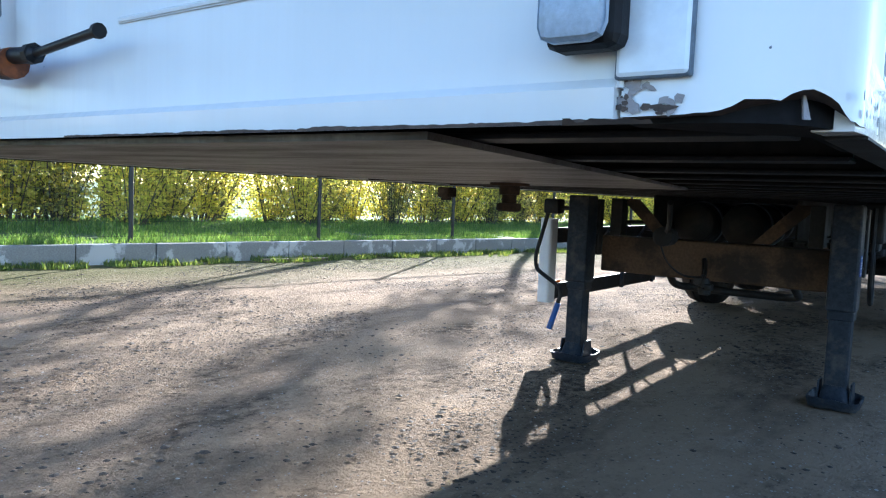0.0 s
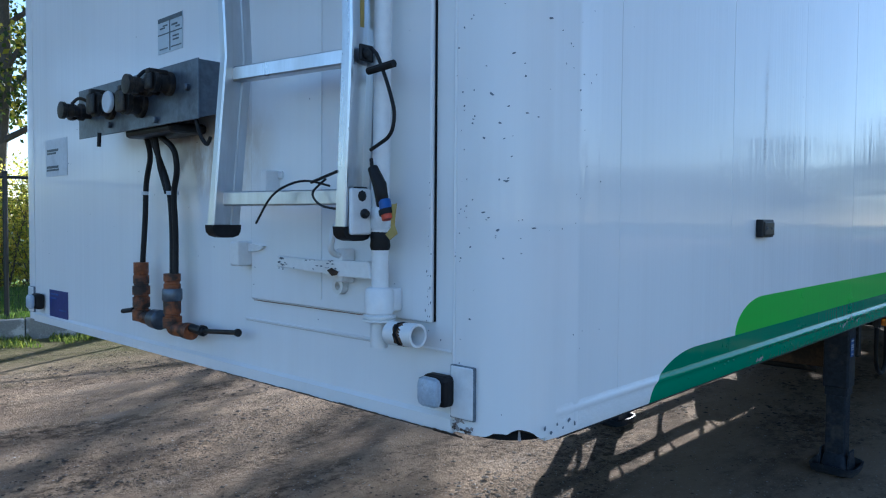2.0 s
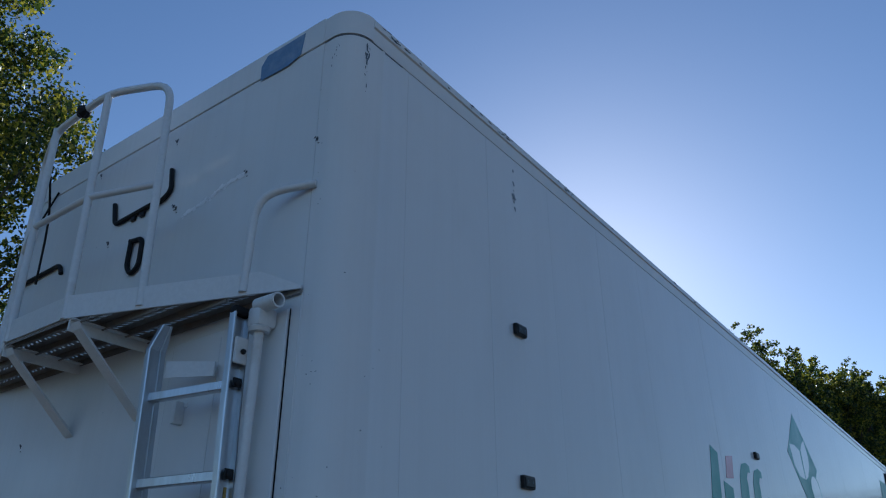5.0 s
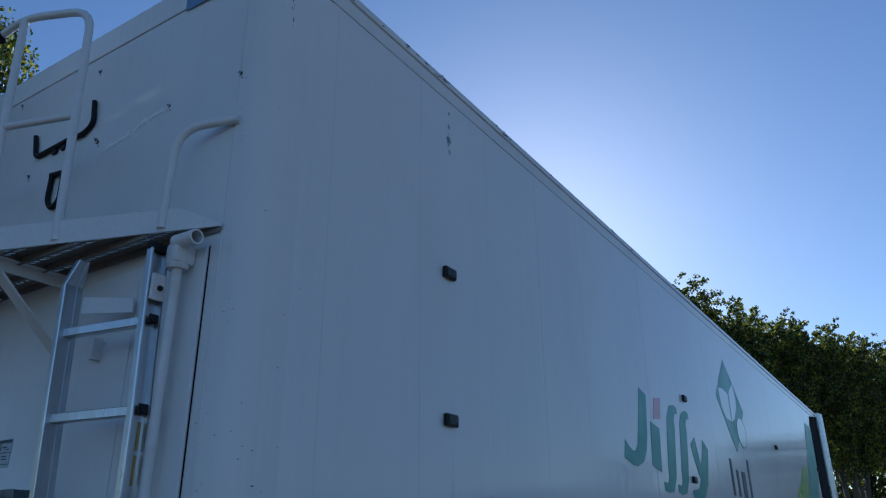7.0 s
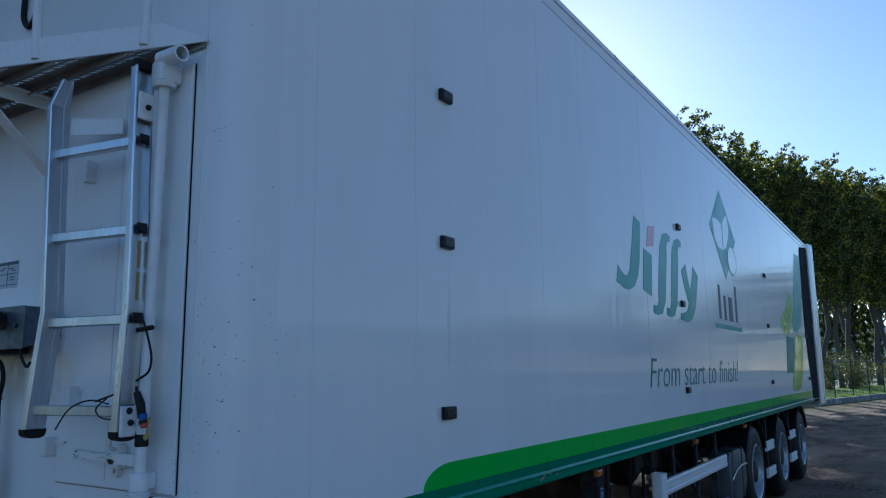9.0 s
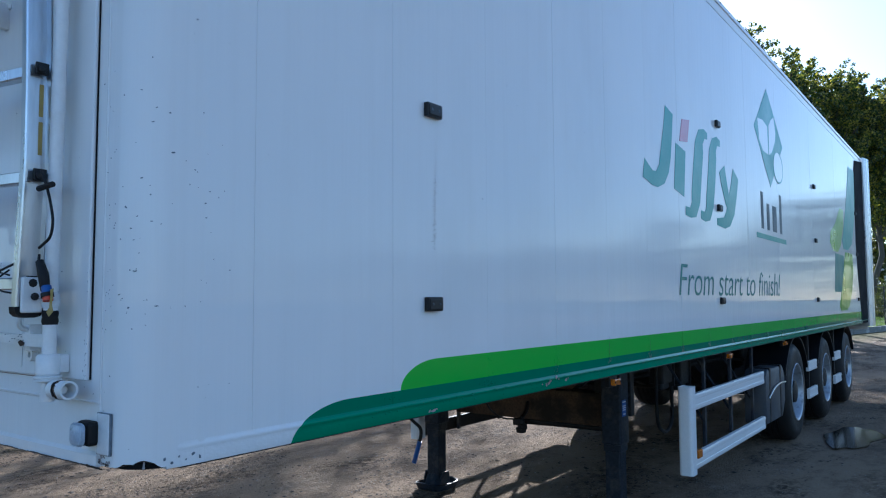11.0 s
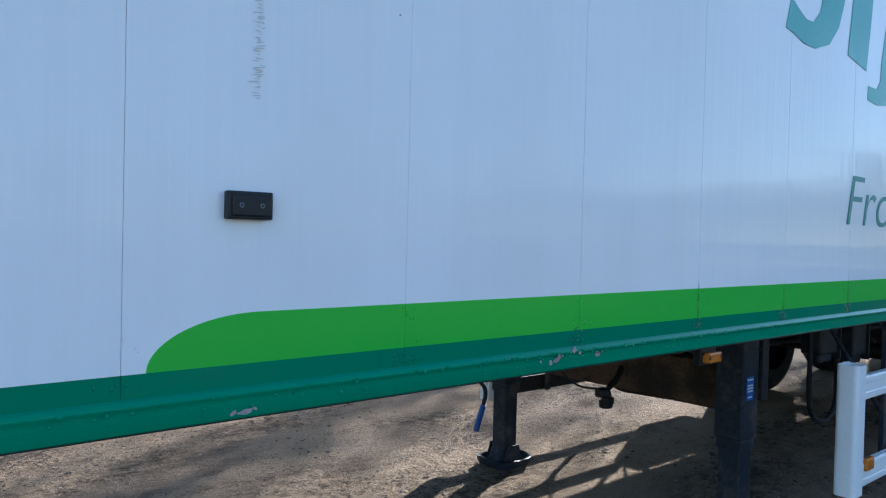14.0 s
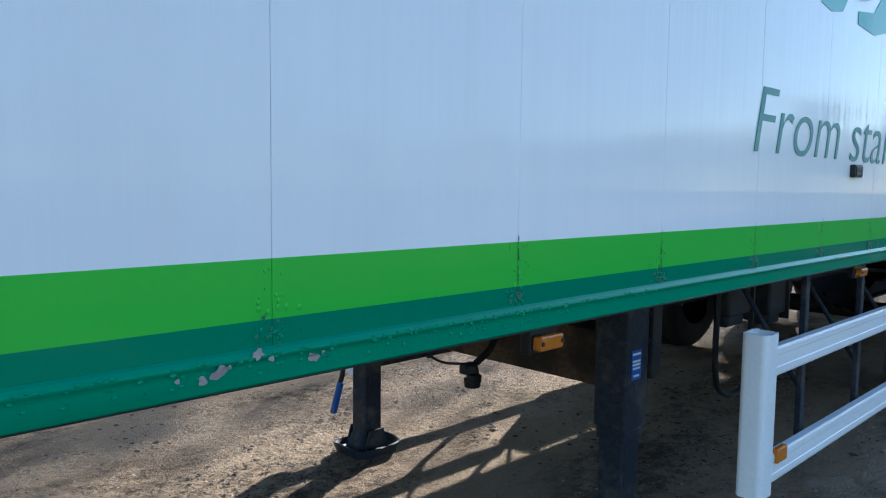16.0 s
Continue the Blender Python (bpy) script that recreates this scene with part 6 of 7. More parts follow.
def build_platform():
    """Perforated work platform on struts, tapered to both ends, with toe boards and a railing."""
    z, c = 2.722, -1.275
    plan = [(-0.150, -0.012), (-1.058, -0.335), (-1.500, -0.335), (-2.400, -0.012)]
    toe = bmesh.new()
    full = [(-0.150, -0.012, 0.0), (-0.300, -0.067, 0.070)] + [(x, y, 0.080) for x, y in plan[1:3]] + [(-2.250, -0.067, 0.070), (-2.400, -0.012, 0.0)]
    rings = []
    for x, y, h in full:
        rings.append([toe.verts.new(p) for p in ((x, y - 0.004, z - 0.012), (x, y + 0.004, z - 0.012), (x, y + 0.004, z + h), (x, y - 0.004, z + h))])
    for a, b in zip(rings, rings[1:]):
        for k in range(4):
            toe.faces.new((a[k], a[(k + 1) % 4], b[(k + 1) % 4], b[k]))
    toe.faces.new(rings[0])
    toe.faces.new(rings[-1][::-1])
    platform = part("work_platform", toe, WHITE, trailer, "white perforated work platform with toe boards on the front wall")
    # planks with paired round-cornered holes in two rows each, folded down along both edges
    def end_at(y):
        return -0.150 - max(0.0, -0.012 - y) / 0.323 * 0.905 - 0.006

    for i in range(4):
        y1 = -0.010 - 0.097 * i
        y0 = max(y1 - 0.093, -0.331)
        rows = [y1, y1 - 0.0355, y1 - 0.0505] + ([y1 - 0.0585, y1 - 0.0735, y0] if i < 3 else [])
        if i == 3:
            rows = [y1, y0]
        r = end_at((y0 + y1) / 2)
        xs, x = [2 * c - r], 2 * c - r + 0.02
        while x < r - 0.08:
            xs += [x, x + 0.015, x + 0.027, x + 0.042]
            x += 0.067
        xs.append(r)
        bm = bmesh.new()
        verts = []
        for y in rows:
            e = end_at(y)
            verts.append([bm.verts.new((c + (x - c) * (e - c) / (r - c), y, z)) for x in xs])
        for a in range(len(rows) - 1):
            for k in range(len(xs) - 1):
                q = [verts[a][k], verts[a][k + 1], verts[a + 1][k + 1], verts[a + 1][k]]
                if a in (1, 3) and k % 2 == 1 and k < len(xs) - 2:
                    mid = sum((v.co for v in q), Vector()) / 4
                    inner = [bm.verts.new(mid + (v.co - mid) * 0.96 + Vector((0, 0, 0.001))) for v in q]
                    for e in range(4):
                        bm.faces.new((q[e], q[(e + 1) % 4], inner[(e + 1) % 4], inner[e]))
                else:
                    bm.faces.new(q)
        for y in (y0, y1):
            e = end_at(y)
            box(bm, 2 * c - e, e, y - 0.0015, y + 0.0015, z - 0.026, z)
        part("plank", bm, PLANK, platform, "perforated metal plank")
    for x in (-1.030, -1.522):
        arm = bmesh.new()
        box(arm, x - 0.004, x + 0.004, -0.33, -0.004, z - 0.062, z - 0.018, 0.001)
        box(arm, x - 0.004, x + 0.03, -0.33, -0.004, z - 0.022, z - 0.018, 0.001)
        part("arm", arm, WHITE, platform)
        strut = bmesh.new()
        prism(strut, [(-0.325, z - 0.036), (-0.275, z - 0.050), (-0.004, 2.432), (-0.004, 2.388), (-0.03, 2.425)], 0.006, lambda a, b, d: (x + 0.006 + d, a, b))
        prism(strut, [(-0.325, z - 0.036), (-0.312, z - 0.060), (-0.016, 2.395), (-0.004, 2.388)], 0.058, lambda a, b, d: (x + 0.006 + d, a, b))
        part("strut", strut, WHITE, platform)
    rail = bmesh.new()
    top, mid = 3.785, 3.250
    # the posts lean a little towards the far side
    q = [(-0.752, -0.226), (-1.068, -0.330), (-1.500, -0.330), (-1.798, -0.226)]

    def up(k, h):
        return (q[k][0] - 0.088 * (h - z) / (top - z), q[k][1], h)

    tube(rail, rounded([up(0, z), up(0, top - 0.02), up(1, top + 0.012), up(2, top - 0.012), up(3, top - 0.02), up(3, z)], 0.10), 0.0165, 10)
    r = part("railing", rail, WHITE, platform, "white tubular railing", smooth=True)
    for k in (1, 2):
        part("post", bar([up(k, z - 0.01), up(k, top)], 0.0165, 10), WHITE, r, smooth=True)
    for k in range(3):
        part("mid_rail", bar([up(k, mid), up(k + 1, mid)], 0.0145, 10), WHITE, r, smooth=True)
    for sx in (1, -1):
        grab = rounded([(c + sx * (c * -1 - 0.356), -0.092, z), (c + sx * (c * -1 - 0.350), -0.085, 3.112), (c + sx * (c * -1 - 0.130), -0.004, 3.118)], 0.11)
        part("grab_bar", bar(grab, 0.0155, 10), WHITE, platform, "curved white grab bar", smooth=True)
    tape = bmesh.new()
    tube(tape, [(-1.325, -0.33, top), (-1.345, -0.335, top - 0.006), (-1.385, -0.33, top)], [0.022, 0.033, 0.020], 9)
    part("tape", tape, RUBBER, r, "black tape round the rail")
    rope = bmesh.new()
    tube(rope, rounded([(-1.86, -0.20, 3.70), (-1.95, -0.12, 3.55), (-1.99, -0.09, 3.42), (-2.04, -0.06, 3.2)], 0.1), 0.006, 6)
    part("cord", rope, RUBBER, platform, smooth=True)


def build_black_hooks():
    """Black rubber-coated strips left on the upper front wall."""
    for pts in ([(-1.524, 3.502), (-1.484, 3.378), (-1.205, 3.390), (-1.118, 3.381), (-1.056, 3.415), (-1.080, 3.533)],
                [(-1.305, 3.243), (-1.302, 3.110), (-1.255, 3.058), (-1.205, 3.090), (-1.214, 3.226), (-1.312, 3.238)], [(-2.33, 3.283), (-1.938, 3.298), (-1.908, 3.242)]):
        bm = bmesh.new()
        tube(bm, rounded([(x, -0.012, z) for x, z in pts], 0.03), 0.0115, 8)
        part("rubber_strip", bm, RUBBER, trailer, "bent black rubber strip", smooth=True)
    for x in (-1.335, -1.265):
        foot = bmesh.new()
        box(foot, x - 0.016, x + 0.016, -0.014, -0.001, 3.352, 3.378, 0.003)
        part("strip_clip", foot, PLASTIC, trailer)
    thin = bmesh.new()
    tube(thin, rounded([(-2.17, -0.01, 3.80), (-2.30, -0.02, 3.62), (-2.36, -0.015, 3.40)], 0.1), 0.006, 6)
    part("cord", thin, RUBBER, trailer, smooth=True)


def build_cable():
    cable = bmesh.new()
    tube(cable, rounded([(-0.285, -0.10, 1.845), (-0.262, -0.105, 1.83), (-0.238, -0.10, 1.775), (-0.216, -0.10, 1.715), (-0.226, -0.10, 1.675), (-0.284, -0.10, 1.652)], 0.03), 0.0036, 8)
    tube(cable, rounded([(-0.282, -0.10, 1.635), (-0.274, -0.105, 1.615), (-0.262, -0.105, 1.595)], 0.02), 0.0036, 8)
    tube(cable, [(-0.285, -0.105, 1.80), (-0.215, -0.105, 1.805)], 0.0075, 8)
    c = part("sensor_cable", cable, RUBBER, trailer, "thin black cable with a taped plug on the lock rod", smooth=True)
    plug = bmesh.new()
    tube(plug, [(-0.278, -0.10, 1.618), (-0.258, -0.10, 1.585), (-0.254, -0.098, 1.560), (-0.258, -0.095, 1.545)], [0.010, 0.0135, 0.0125, 0.010], 10)
    part("plug", plug, RUBBER, c, smooth=True)
    part("blue_sleeve", bar([(-0.250, -0.096, 1.556), (-0.243, -0.096, 1.536)], 0.0120, 12), BLUE, c, smooth=True)
    part("red_ring", bar([(-0.241, -0.096, 1.530), (-0.238, -0.096, 1.520)], 0.0120, 12), RED, c, smooth=True)
    part("black_ring", bar([(-0.244, -0.096, 1.539), (-0.241, -0.096, 1.529)], 0.0150, 12), RUBBER, c, smooth=True)
    tag = bmesh.new()
    prism(tag, [(-0.229, 1.548), (-0.216, 1.550), (-0.220, 1.530), (-0.222, 1.510), (-0.214, 1.494), (-0.234, 1.482), (-0.246, 1.492), (-0.232, 1.504), (-0.230, 1.526)], 0.002, lambda a, b, d: (a, -0.096 + d, b))
    part("yellow_tag", tag, YELLOW, c)
    tape = bmesh.new()
    lathe(tape, [(0, 0.0180), (0.008, 0.0205), (0.020, 0.0190), (0.03, 0.0208), (0.036, 0.0178)], (-0.300, -0.06, 1.460), "z", 14)
    part("black_tape", tape, RUBBER, c, smooth=True)
    pale = bmesh.new()
    lathe(pale, [(0, 0.018), (0.015, 0.023), (0.035, 0.021), (0.045, 0.018)], (-0.300, -0.06, 1.500), "z", 14)
    part("clear_tape", pale, PALE, c, smooth=True)
    tie = bmesh.new()
    tube(tie, rounded([(-0.37, -0.13, 1.585), (-0.43, -0.15, 1.60), (-0.49, -0.18, 1.575), (-0.535, -0.19, 1.51)], 0.08), 0.0024, 6)
    tube(tie, rounded([(-0.395, -0.12, 1.60), (-0.40, -0.155, 1.57), (-0.375, -0.15, 1.545), (-0.35, -0.13, 1.54)], 0.02), 0.0024, 6)
    tube(tie, [(-0.41, -0.145, 1.592), (-0.34, -0.135, 1.612)], 0.003, 6)
    part("cable_tie", tie, PLASTIC, trailer, smooth=True)


build_door()
build_ladder()
build_box()
build_lamps()
build_labels()
build_platform()
build_black_hooks()
build_cable()


# ---- wear ----
def scatter_chips():
    rng = random.Random(9)

    def flakes(name, spots, place, material, label):
        verts, faces = [], []
        for i, (a, b, size, stretch, turn) in enumerate(spots):
            k, n = len(verts), 6 if size < 0.006 else 13
            for j in range(n):
                t = 2 * math.pi * j / n
                r = size * rng.uniform(0.5, 1.25)
                u, v = r * math.cos(t) * stretch, r * math.sin(t)
                x, y, z = place(a + u * math.cos(turn) - v * math.sin(turn), b + u * math.sin(turn) + v * math.cos(turn))
                verts.append((x + 1.5e-5 * i, y, z) if x > 0 else (x, y - 1.5e-5 * i, z))
            faces.append(tuple(range(k, k + n)))
        ob = mesh_of(name, verts, faces, material, trailer, label)
        tagged(ob, kind="stuff")

    side = []
    for _ in range(38):
        dense = rng.random() < 0.75
        y = 0.115 + abs(rng.gauss(0, 0.10)) if dense else rng.uniform(0.11, 3.0)
        side.append((y, rng.uniform(1.15, 3.6) if not dense else rng.choice((rng.gauss(1.75, 0.25), rng.uniform(1.15, 2.9))), rng.uniform(0.0007, 0.0022), rng.uniform(0.8, 2.2), rng.uniform(-0.6, 0.6)))
    flakes("chipped_paint", side, lambda a, b: (0.0026 if 0.165 < a < 0.195 else 0.0016, a, b), CHIP, "small dark paint chips on the side")
    front = []
    for _ in range(100):
        x = rng.uniform(-0.155, -0.105) if rng.random() < 0.45 else rng.uniform(-2.3, -0.9) if rng.random() < 0.6 else rng.uniform(-0.86, -0.16)
        z = rng.choice((rng.uniform(1.15, 3.6), rng.gauss(1.75, 0.2), rng.gauss(1.5, 0.15)))
        if z < 1.15:
            continue
        front.append((x, z, rng.uniform(0.0007, 0.0024), rng.uniform(0.7, 2.0), rng.uniform(-0.7, 0.7)))
    dents = []
    for x, z in ((-0.55, 3.325), (-0.15, 3.32), (-1.01, 3.312), (-1.03, 3.33), (-1.53, 3.297), (-1.75, 3.755), (-1.10, 3.70), (-1.9, 2.4)):
        dents.append((x, z, 0.011, 0.8, rng.uniform(-0.5, 0.5)))
        dents.append((x + 0.008, z - 0.022, 0.006, 0.5, 1.2))
        dents.append((x - 0.012, z + 0.010, 0.005, 1.4, 0.4))
    flakes("chipped_paint", front, lambda a, b: (a, -0.0145 if -0.832 < a < -0.2075 and 1.32 < b < 2.655 else -0.0016, b), CHIP, "small dark paint chips on the front wall")
    flakes("dent", dents, lambda a, b: (a, -0.0148 if -0.832 < a < -0.2075 and 1.32 < b < 2.655 else -0.0019, b), DENT, "dark dented spots on the front wall")
    corner = []
    for _ in range(26):
        corner.append((rng.uniform(0.15, 1.4), rng.choice((rng.gauss(1.78, 0.22), rng.uniform(1.13, 3.3))), rng.uniform(0.0007, 0.0026), rng.uniform(0.8, 2.5), rng.uniform(-0.5, 0.5)))

    for _ in range(6):
        a0, z0 = rng.uniform(0.1, 1.0), rng.choice((rng.gauss(1.52, 0.10), rng.gauss(1.78, 0.10), rng.uniform(1.15, 3.2)))
        for _ in range(rng.randint(2, 7)):
            corner.append((a0 + rng.gauss(0, 0.14), z0 + rng.gauss(0, 0.022), rng.uniform(0.0009, 0.0024), rng.uniform(1.0, 2.6), rng.uniform(-0.5, 0.4)))

    for _ in range(26):
        corner.append((1.40 + rng.gauss(0, 0.05), 3.745 - 0.24 * rng.random() ** 1.6, rng.uniform(0.0012, 0.0045), rng.uniform(1.6, 4.5), 1.57 + rng.uniform(-0.12, 0.12)))
    for _ in range(8):
        corner.append((rng.uniform(0.0, 0.3), 3.74 - 0.10 * rng.random(), rng.uniform(0.001, 0.0028), rng.uniform(1.5, 3.5), 1.57))

    def bend(a, b):
        r = 0.1062
        return (-0.105 + r * math.sin(a), 0.105 - r * math.cos(a), b)

    verts, faces = [], []
    for a, z, size, stretch, turn in corner:
        k = len(verts)
        for j in range(6):
            t = 2 * math.pi * j / 6
            r = size * rng.uniform(0.55, 1.2)
            u, v = r * math.cos(t) * stretch, r * math.sin(t)
            verts.append(bend(a + (u * math.cos(turn) - v * math.sin(turn)) / 0.106, z + u * math.sin(turn) + v * math.cos(turn)))
        faces.append(tuple(range(k, k + 6)))
    tagged(mesh_of("chipped_paint", verts, faces, CHIP, trailer, "small dark paint chips on the corner"), kind="stuff")
    seam_wear = []
    for k in range(22):
        seam_wear.append((-0.212 + rng.gauss(0, 0.004), rng.choice((rng.uniform(1.33, 1.6), rng.uniform(1.3, 1.42))), rng.uniform(0.001, 0.0035), 0.6, rng.uniform(-0.4, 0.4)))
    flakes("edge_wear", seam_wear, lambda a, b: (a, -0.0143, b), CHIP, "flaked paint along the hatch edge")
    scrapes = [(1.150, 1.124, 0.0060, 3.2, 0.12), (1.126, 1.124, 0.0048, 2.0, 0.3), (1.168, 1.127, 0.0035, 2.0, -0.3), (2.010, 1.142, 0.0120, 1.5, 0.6), (1.988, 1.136, 0.0065, 1.4, 0.4), (2.026, 1.148, 0.006, 1.2, 0.2),
               (2.076, 1.163, 0.0095, 1.3, 0.2), (2.098, 1.152, 0.0045, 1.6, 0), (2.178, 1.143, 0.0095, 1.6, -0.2), (2.196, 1.147, 0.005, 1.2, 0), (1.950, 1.142, 0.0045, 1.1, 0)]
    flakes("scraped_paint", scrapes, lambda a, b: (0.0050 if a < 1.4 else 0.0072 if b < 1.146 else 0.0124, a, b), SCRAPE, "pale scraped patches in the green paint")
    edge = []
    for _ in range(46):
        y = rng.choice((0.16 + abs(rng.gauss(0, 0.15)), rng.gauss(1.0, 0.12), rng.gauss(1.75, 0.05), rng.uniform(0.2, 5.5), rng.gauss(3.4, 0.04)))
        edge.append((max(0.15, y), rng.uniform(3.868, 3.892), rng.uniform(0.002, 0.006), rng.uniform(1.5, 5.0), rng.uniform(-0.1, 0.1)))
    flakes("chipped_paint", edge, lambda a, b: (0.0127, a, b), DENT, "dark chips and nicks along the roof rail")
    foot = [(0.075 + 0.02 * k, 1.128 + rng.uniform(-0.006, 0.012), rng.uniform(0.003, 0.0065), 1.0, 0) for k in range(6)]
    flakes("scuffed_paint", foot, lambda a, b: (0.0022, a, b), CHIP, "bare dark scuffs at the lower corner")
    wear = [(rng.uniform(-0.152, -0.108), rng.uniform(1.121, 1.142), rng.uniform(0.0025, 0.006), rng.uniform(0.8, 2.2), rng.uniform(-0.8, 1.2)) for k in range(14)]
    flakes("scraped_paint", wear, lambda a, b: (a, -0.0019, b), SCRAPE, "pale scraped filler below the corner reflector")
    rusty = [(rng.uniform(-0.135, -0.106), rng.uniform(1.119, 1.126), rng.uniform(0.0015, 0.003), rng.uniform(2.0, 4.0), rng.uniform(-0.2, 0.2)) for k in range(9)]
    rusty += [(-0.150 + rng.gauss(0, 0.003), rng.uniform(1.12, 1.145), rng.uniform(0.001, 0.003), rng.uniform(0.5, 1.2), rng.uniform(-1, 1)) for k in range(9)]
    flakes("rusty_edge", rusty, lambda a, b: (a, -0.0026, b), DARK_BROWN, "brown rust along the torn lower corner")
    verts = []
    for k in range(171):
        x = -1.0 + 0.845 * k / 170
        h = 0.0016 + 0.0035 * max(0.0, noise.noise((x * 14, 0, 1)) + 0.25 + 0.5 * (x + 0.5)) + 0.0012 * rng.random()
        verts += [(x, -0.0086, 1.1118), (x, -0.0090, 1.1118 + max(0.0012, h))]
    mesh_of("grimy_edge", verts, [(2 * k, 2 * k + 2, 2 * k + 3, 2 * k + 1) for k in range(170)], DARK_BROWN, trailer, "grimy brown lower edge of the front wall")
    streak = []
    for k in range(90):
        z = 1.70 + 0.40 * (k + rng.random()) / 90
        streak.append((1.162 + 0.02 * (z - 1.7) + rng.gauss(0, 0.0030), z, rng.uniform(0.0006, 0.0016), rng.uniform(3.0, 9.0) * (0.4 + min(1.0, (2.1 - z) / 0.25)), rng.uniform(-0.1, 0.25)))
    flakes("rub_mark", streak, lambda a, b: (0.0017, a, b), RUB_SHADE, "grey rubbed streak below a buffer")
    smear = [(1.165 + rng.gauss(0, 0.008), 3.565 + dz, r, 0.8, 0.2) for dz, r in ((0.0, 0.024), (0.075, 0.014), (-0.065, 0.012), (0.15, 0.010), (0.035, 0.006), (-0.03, 0.008))]
    flakes("smear", smear, lambda a, b: (0.0018, a, b), SMEAR, "grey smears near the roof")
    scratch = [(-0.95 + 0.38 * k / 46, 3.252 + 0.07 * k / 46 + rng.gauss(0, 0.006), rng.uniform(0.004, 0.010), rng.uniform(1.2, 3.0), rng.uniform(-0.2, 0.5)) for k in range(47)]
    flakes("scratch", scratch, lambda a, b: (a, -0.0017, b), SCRATCH, "pale scratch on the upper front wall")
    bruise, cracks = [], []
    for k in range(3, 14):
        y = 0.3395 + 0.5895 * k
        for _ in range(5 + 2 * k):
            side_ = rng.choice((-1, -1, 1))
            z = 1.172 + abs(rng.gauss(0, 0.022))
            bruise.append((y + side_ * abs(rng.gauss(0, 0.010 + 0.0015 * k)), z, rng.uniform(0.002, 0.0045 + 0.0004 * k), rng.uniform(0.4, 1.6), rng.uniform(-0.6, 0.6)))
        if k > 3:
            for _ in range(26):
                cracks.append((y + rng.gauss(0, 0.0012), rng.uniform(1.175, 1.318), rng.uniform(0.003, 0.008), rng.uniform(0.12, 0.3), rng.uniform(-0.15, 0.15)))
    flakes("bruised_paint", bruise, lambda a, b: (0.0016, a, b), BRUISE, "bruised dark patches in the green beside the plank joints")
    flakes("cracked_paint", cracks, lambda a, b: (0.0021, a, b), CRACK, "dark cracked paint along the plank joints")
    # blisters and wrinkles in the green paint beside the plank joints
    bm = bmesh.new()
    for k in range(1, 14):
        y = 0.3395 + 0.5895 * k
        for _ in range(40 if k > 1 else 10):
            s = rng.uniform(0.0014, 0.0030 + 0.0006 * min(k, 6))
            p = (0.0003, y + rng.gauss(0, 0.020), rng.choice((1.176 + abs(rng.gauss(0, 0.016)), rng.uniform(1.175, 1.30))))
            bmesh.ops.create_icosphere(bm, subdivisions=1, radius=1, matrix=Matrix.LocRotScale(p, None, (0.0017, s * rng.uniform(0.6, 1.2), s * rng.uniform(0.8, 2.0))))
    lo = bmesh.new()
    for _ in range(300):
        s = rng.uniform(0.0014, 0.0042)
        y = rng.gauss(2.35, 0.5) if rng.random() < 0.7 else rng.uniform(0.8, 7.0)
        z = rng.choice((rng.gauss(1.158, 0.006), rng.uniform(1.130, 1.164)))
        p = (0.0110 if z > 1.152 else 0.0085 if z > 1.149 else 0.0060, y, min(z, 1.161))
        bmesh.ops.create_icosphere(lo, subdivisions=1, radius=1, matrix=Matrix.LocRotScale(p, None, (0.0017, s * 1.4, s)))
    tagged(part("blistered_paint", lo, RAIL_PAINT, trailer, "blistered green paint on the lower rail", smooth=True), kind="stuff")
    tagged(part("blistered_paint", bm, SIDE, trailer, "blistered paint beside the plank joints", smooth=True), kind="stuff")


scatter_chips()


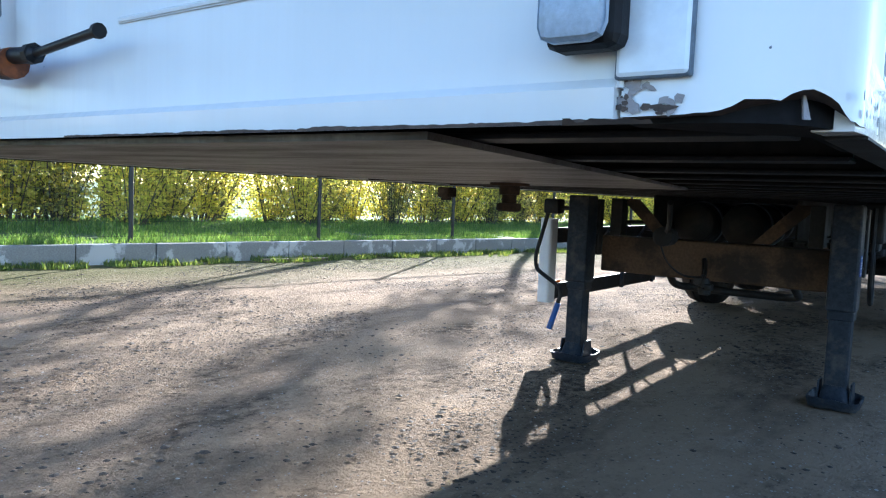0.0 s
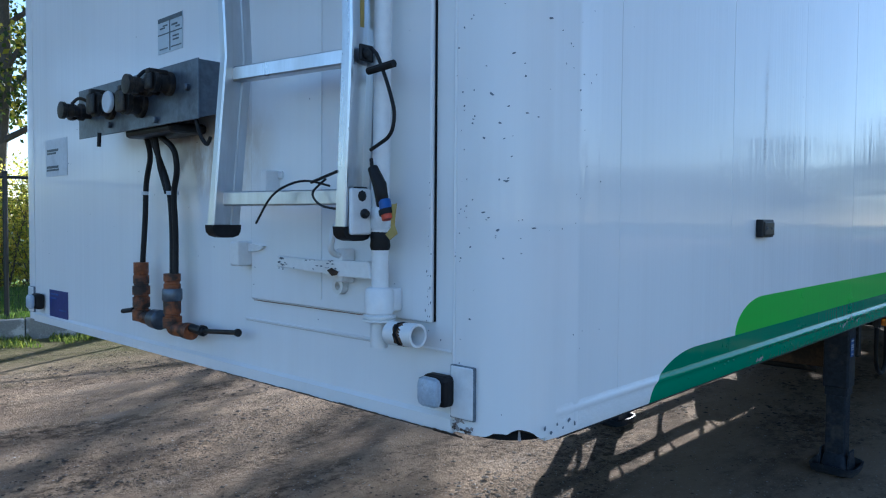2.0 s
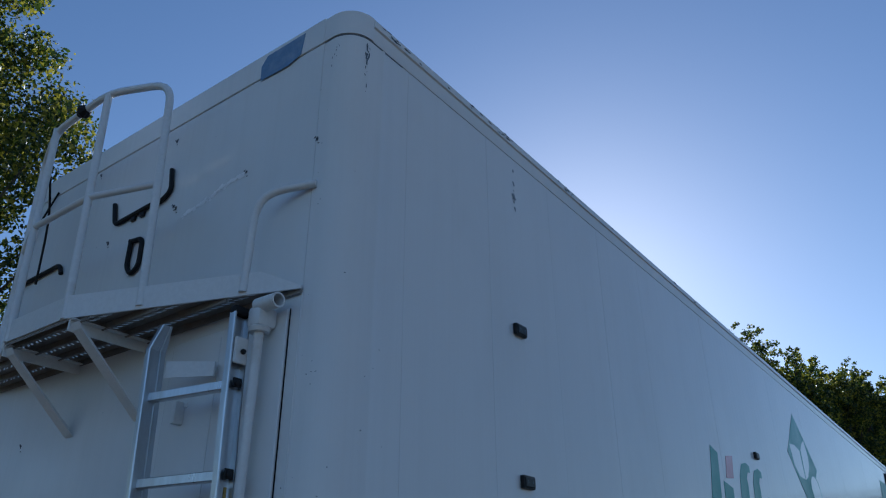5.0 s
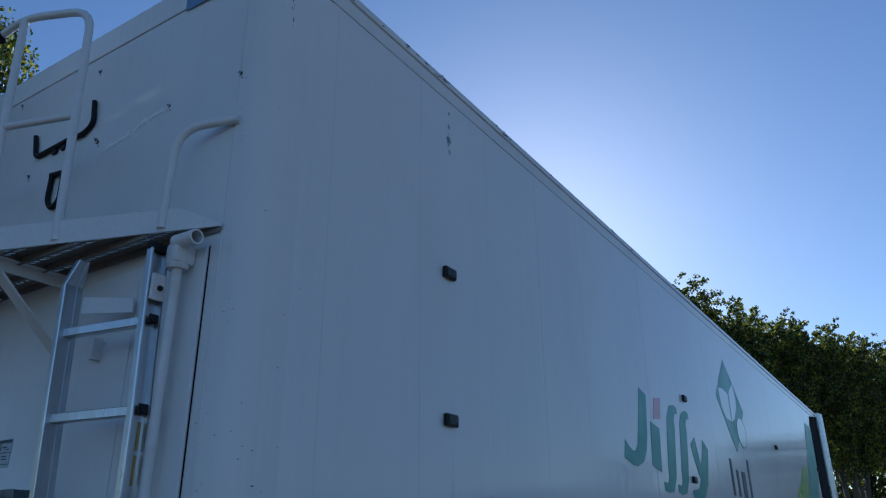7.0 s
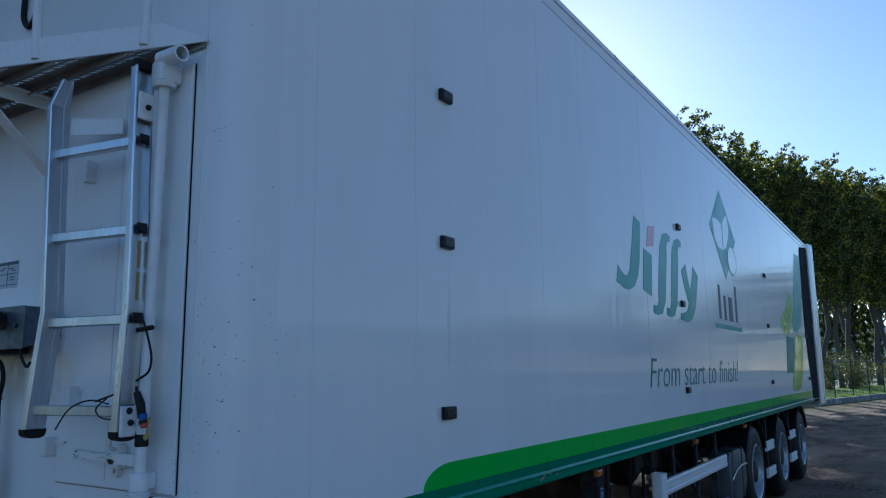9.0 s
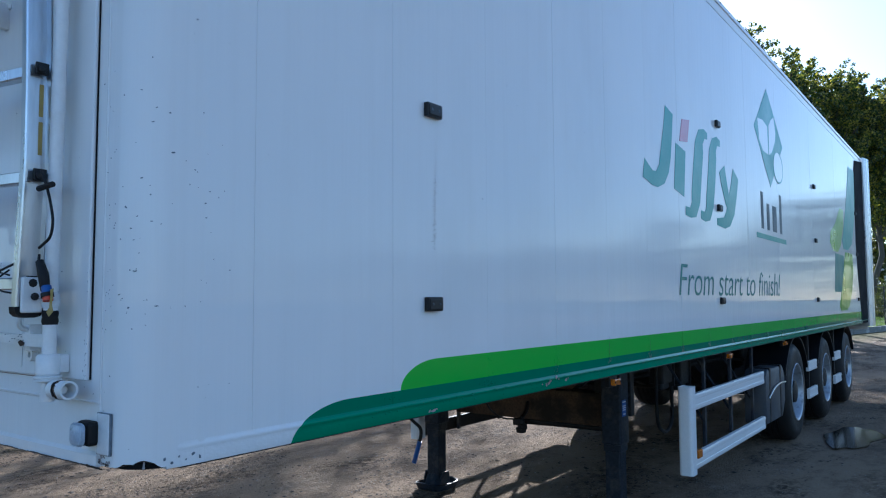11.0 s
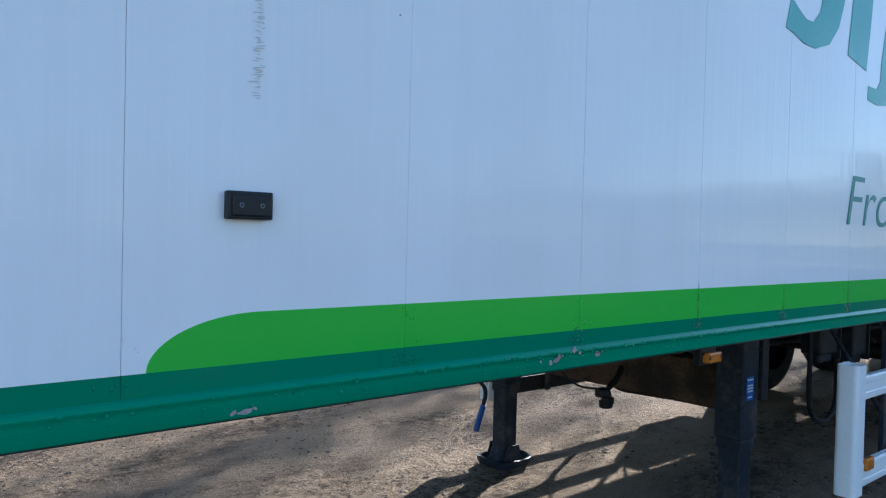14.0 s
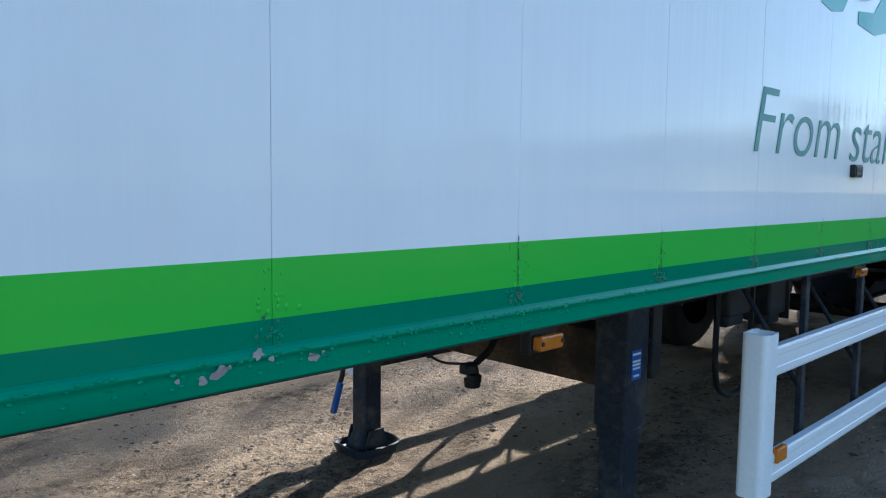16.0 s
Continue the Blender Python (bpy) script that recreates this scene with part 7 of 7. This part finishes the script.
# ---- loose on the ground ----
def scatter_ground():
    rng = random.Random(17)

    def stones(name, count, sizes, area, material, label, flat=0.45):
        bm_verts, faces = [], []
        shape = [(0, 0, 1), (0.9, 0, 0.25), (0.28, 0.86, 0.2), (-0.73, 0.53, 0.25), (-0.73, -0.53, 0.2), (0.28, -0.86, 0.25), (0, 0, -0.6)]
        tris = [(0, 1, 2), (0, 2, 3), (0, 3, 4), (0, 4, 5), (0, 5, 1), (6, 2, 1), (6, 3, 2), (6, 4, 3), (6, 5, 4), (6, 1, 5)]
        for _ in range(count):
            x, y = area()
            s = rng.uniform(*sizes) * (0.6 + rng.random() ** 3)
            a = rng.uniform(0, 6.283)
            k = len(bm_verts)
            for u, v, w in shape:
                u, v, w = u * rng.uniform(0.7, 1.25), v * rng.uniform(0.7, 1.25), w * flat
                bm_verts.append((x + s * (u * math.cos(a) - v * math.sin(a)), y + s * (u * math.sin(a) + v * math.cos(a)), s * w - 0.004 + 0.2 * s))
            faces.extend(tuple(k + i for i in t) for t in tris)
        tagged(mesh_of(name, bm_verts, faces, material, None, label), label, "grit", kind="stuff")

    def everywhere():
        while True:
            x, y = rng.uniform(-9, 3), rng.uniform(-1.5, 12)
            if rng.random() < 1.2 / (1 + 0.10 * ((x + 1.5) ** 2 + (y - 2) ** 2)):
                return x, y

    def tracks():
        while True:
            x, y = rng.uniform(-8, 0), rng.uniform(-0.5, 9)
            if noise.noise((x * 0.9, y * 0.45, 3)) > 0.18:
                return x, y

    def trodden():
        while True:
            x, y = rng.uniform(-8, 0.5), rng.uniform(-0.5, 10)
            if rng.random() < 0.12 + 1.6 * noise.noise((x * 1.1, y * 0.7, 13)):
                return x, y

    stones("pebbles", 12000, (0.002, 0.007), everywhere, STONE, "scattered pale grit and pebbles on the yard")
    stones("soil_clods", 11000, (0.004, 0.014), tracks, SOIL, "crumbled dark soil clods in wheel tracks", 0.32)
    stones("soil_clods", 3500, (0.003, 0.009), everywhere, SOIL, "crumbled dark soil on the yard", 0.3)
    stones("soil_clods", 3200, (0.006, 0.021), trodden, SOIL, "loose dark soil crumbs and small clods on the sand", 0.34)
    pool = bmesh.new()
    n = 40
    ring = [(0.38 + (0.26 + 0.12 * noise.noise((math.cos(t) * 1.5, math.sin(t) * 1.5, 2))) * math.cos(t), 8.25 + (0.70 + 0.25 * noise.noise((math.cos(t) * 2, math.sin(t) * 2, 8))) * math.sin(t)) for t in (2 * math.pi * k / n for k in range(n))]
    prism(pool, ring, 0.012, lambda a, b, d: (a, b, -0.006 + d))
    tagged(part("puddle", pool, WATER), "shallow muddy puddle on the yard", "puddle", kind="structure")
    plank = boxed(-0.055, 0.055, -0.55, 0.55, 0.0, 0.035, 0.006)
    ob = part("old_plank", plank, WOOD)
    ob.matrix_world = Matrix.Translation(along(2.95, -0.28, 0.002)) @ pose(0, 0, 0, 0, 0, math.degrees(KERB_TURN) - 3)
    tagged(ob, "weathered timber batten lying by the kerb", "plank")


scatter_ground()
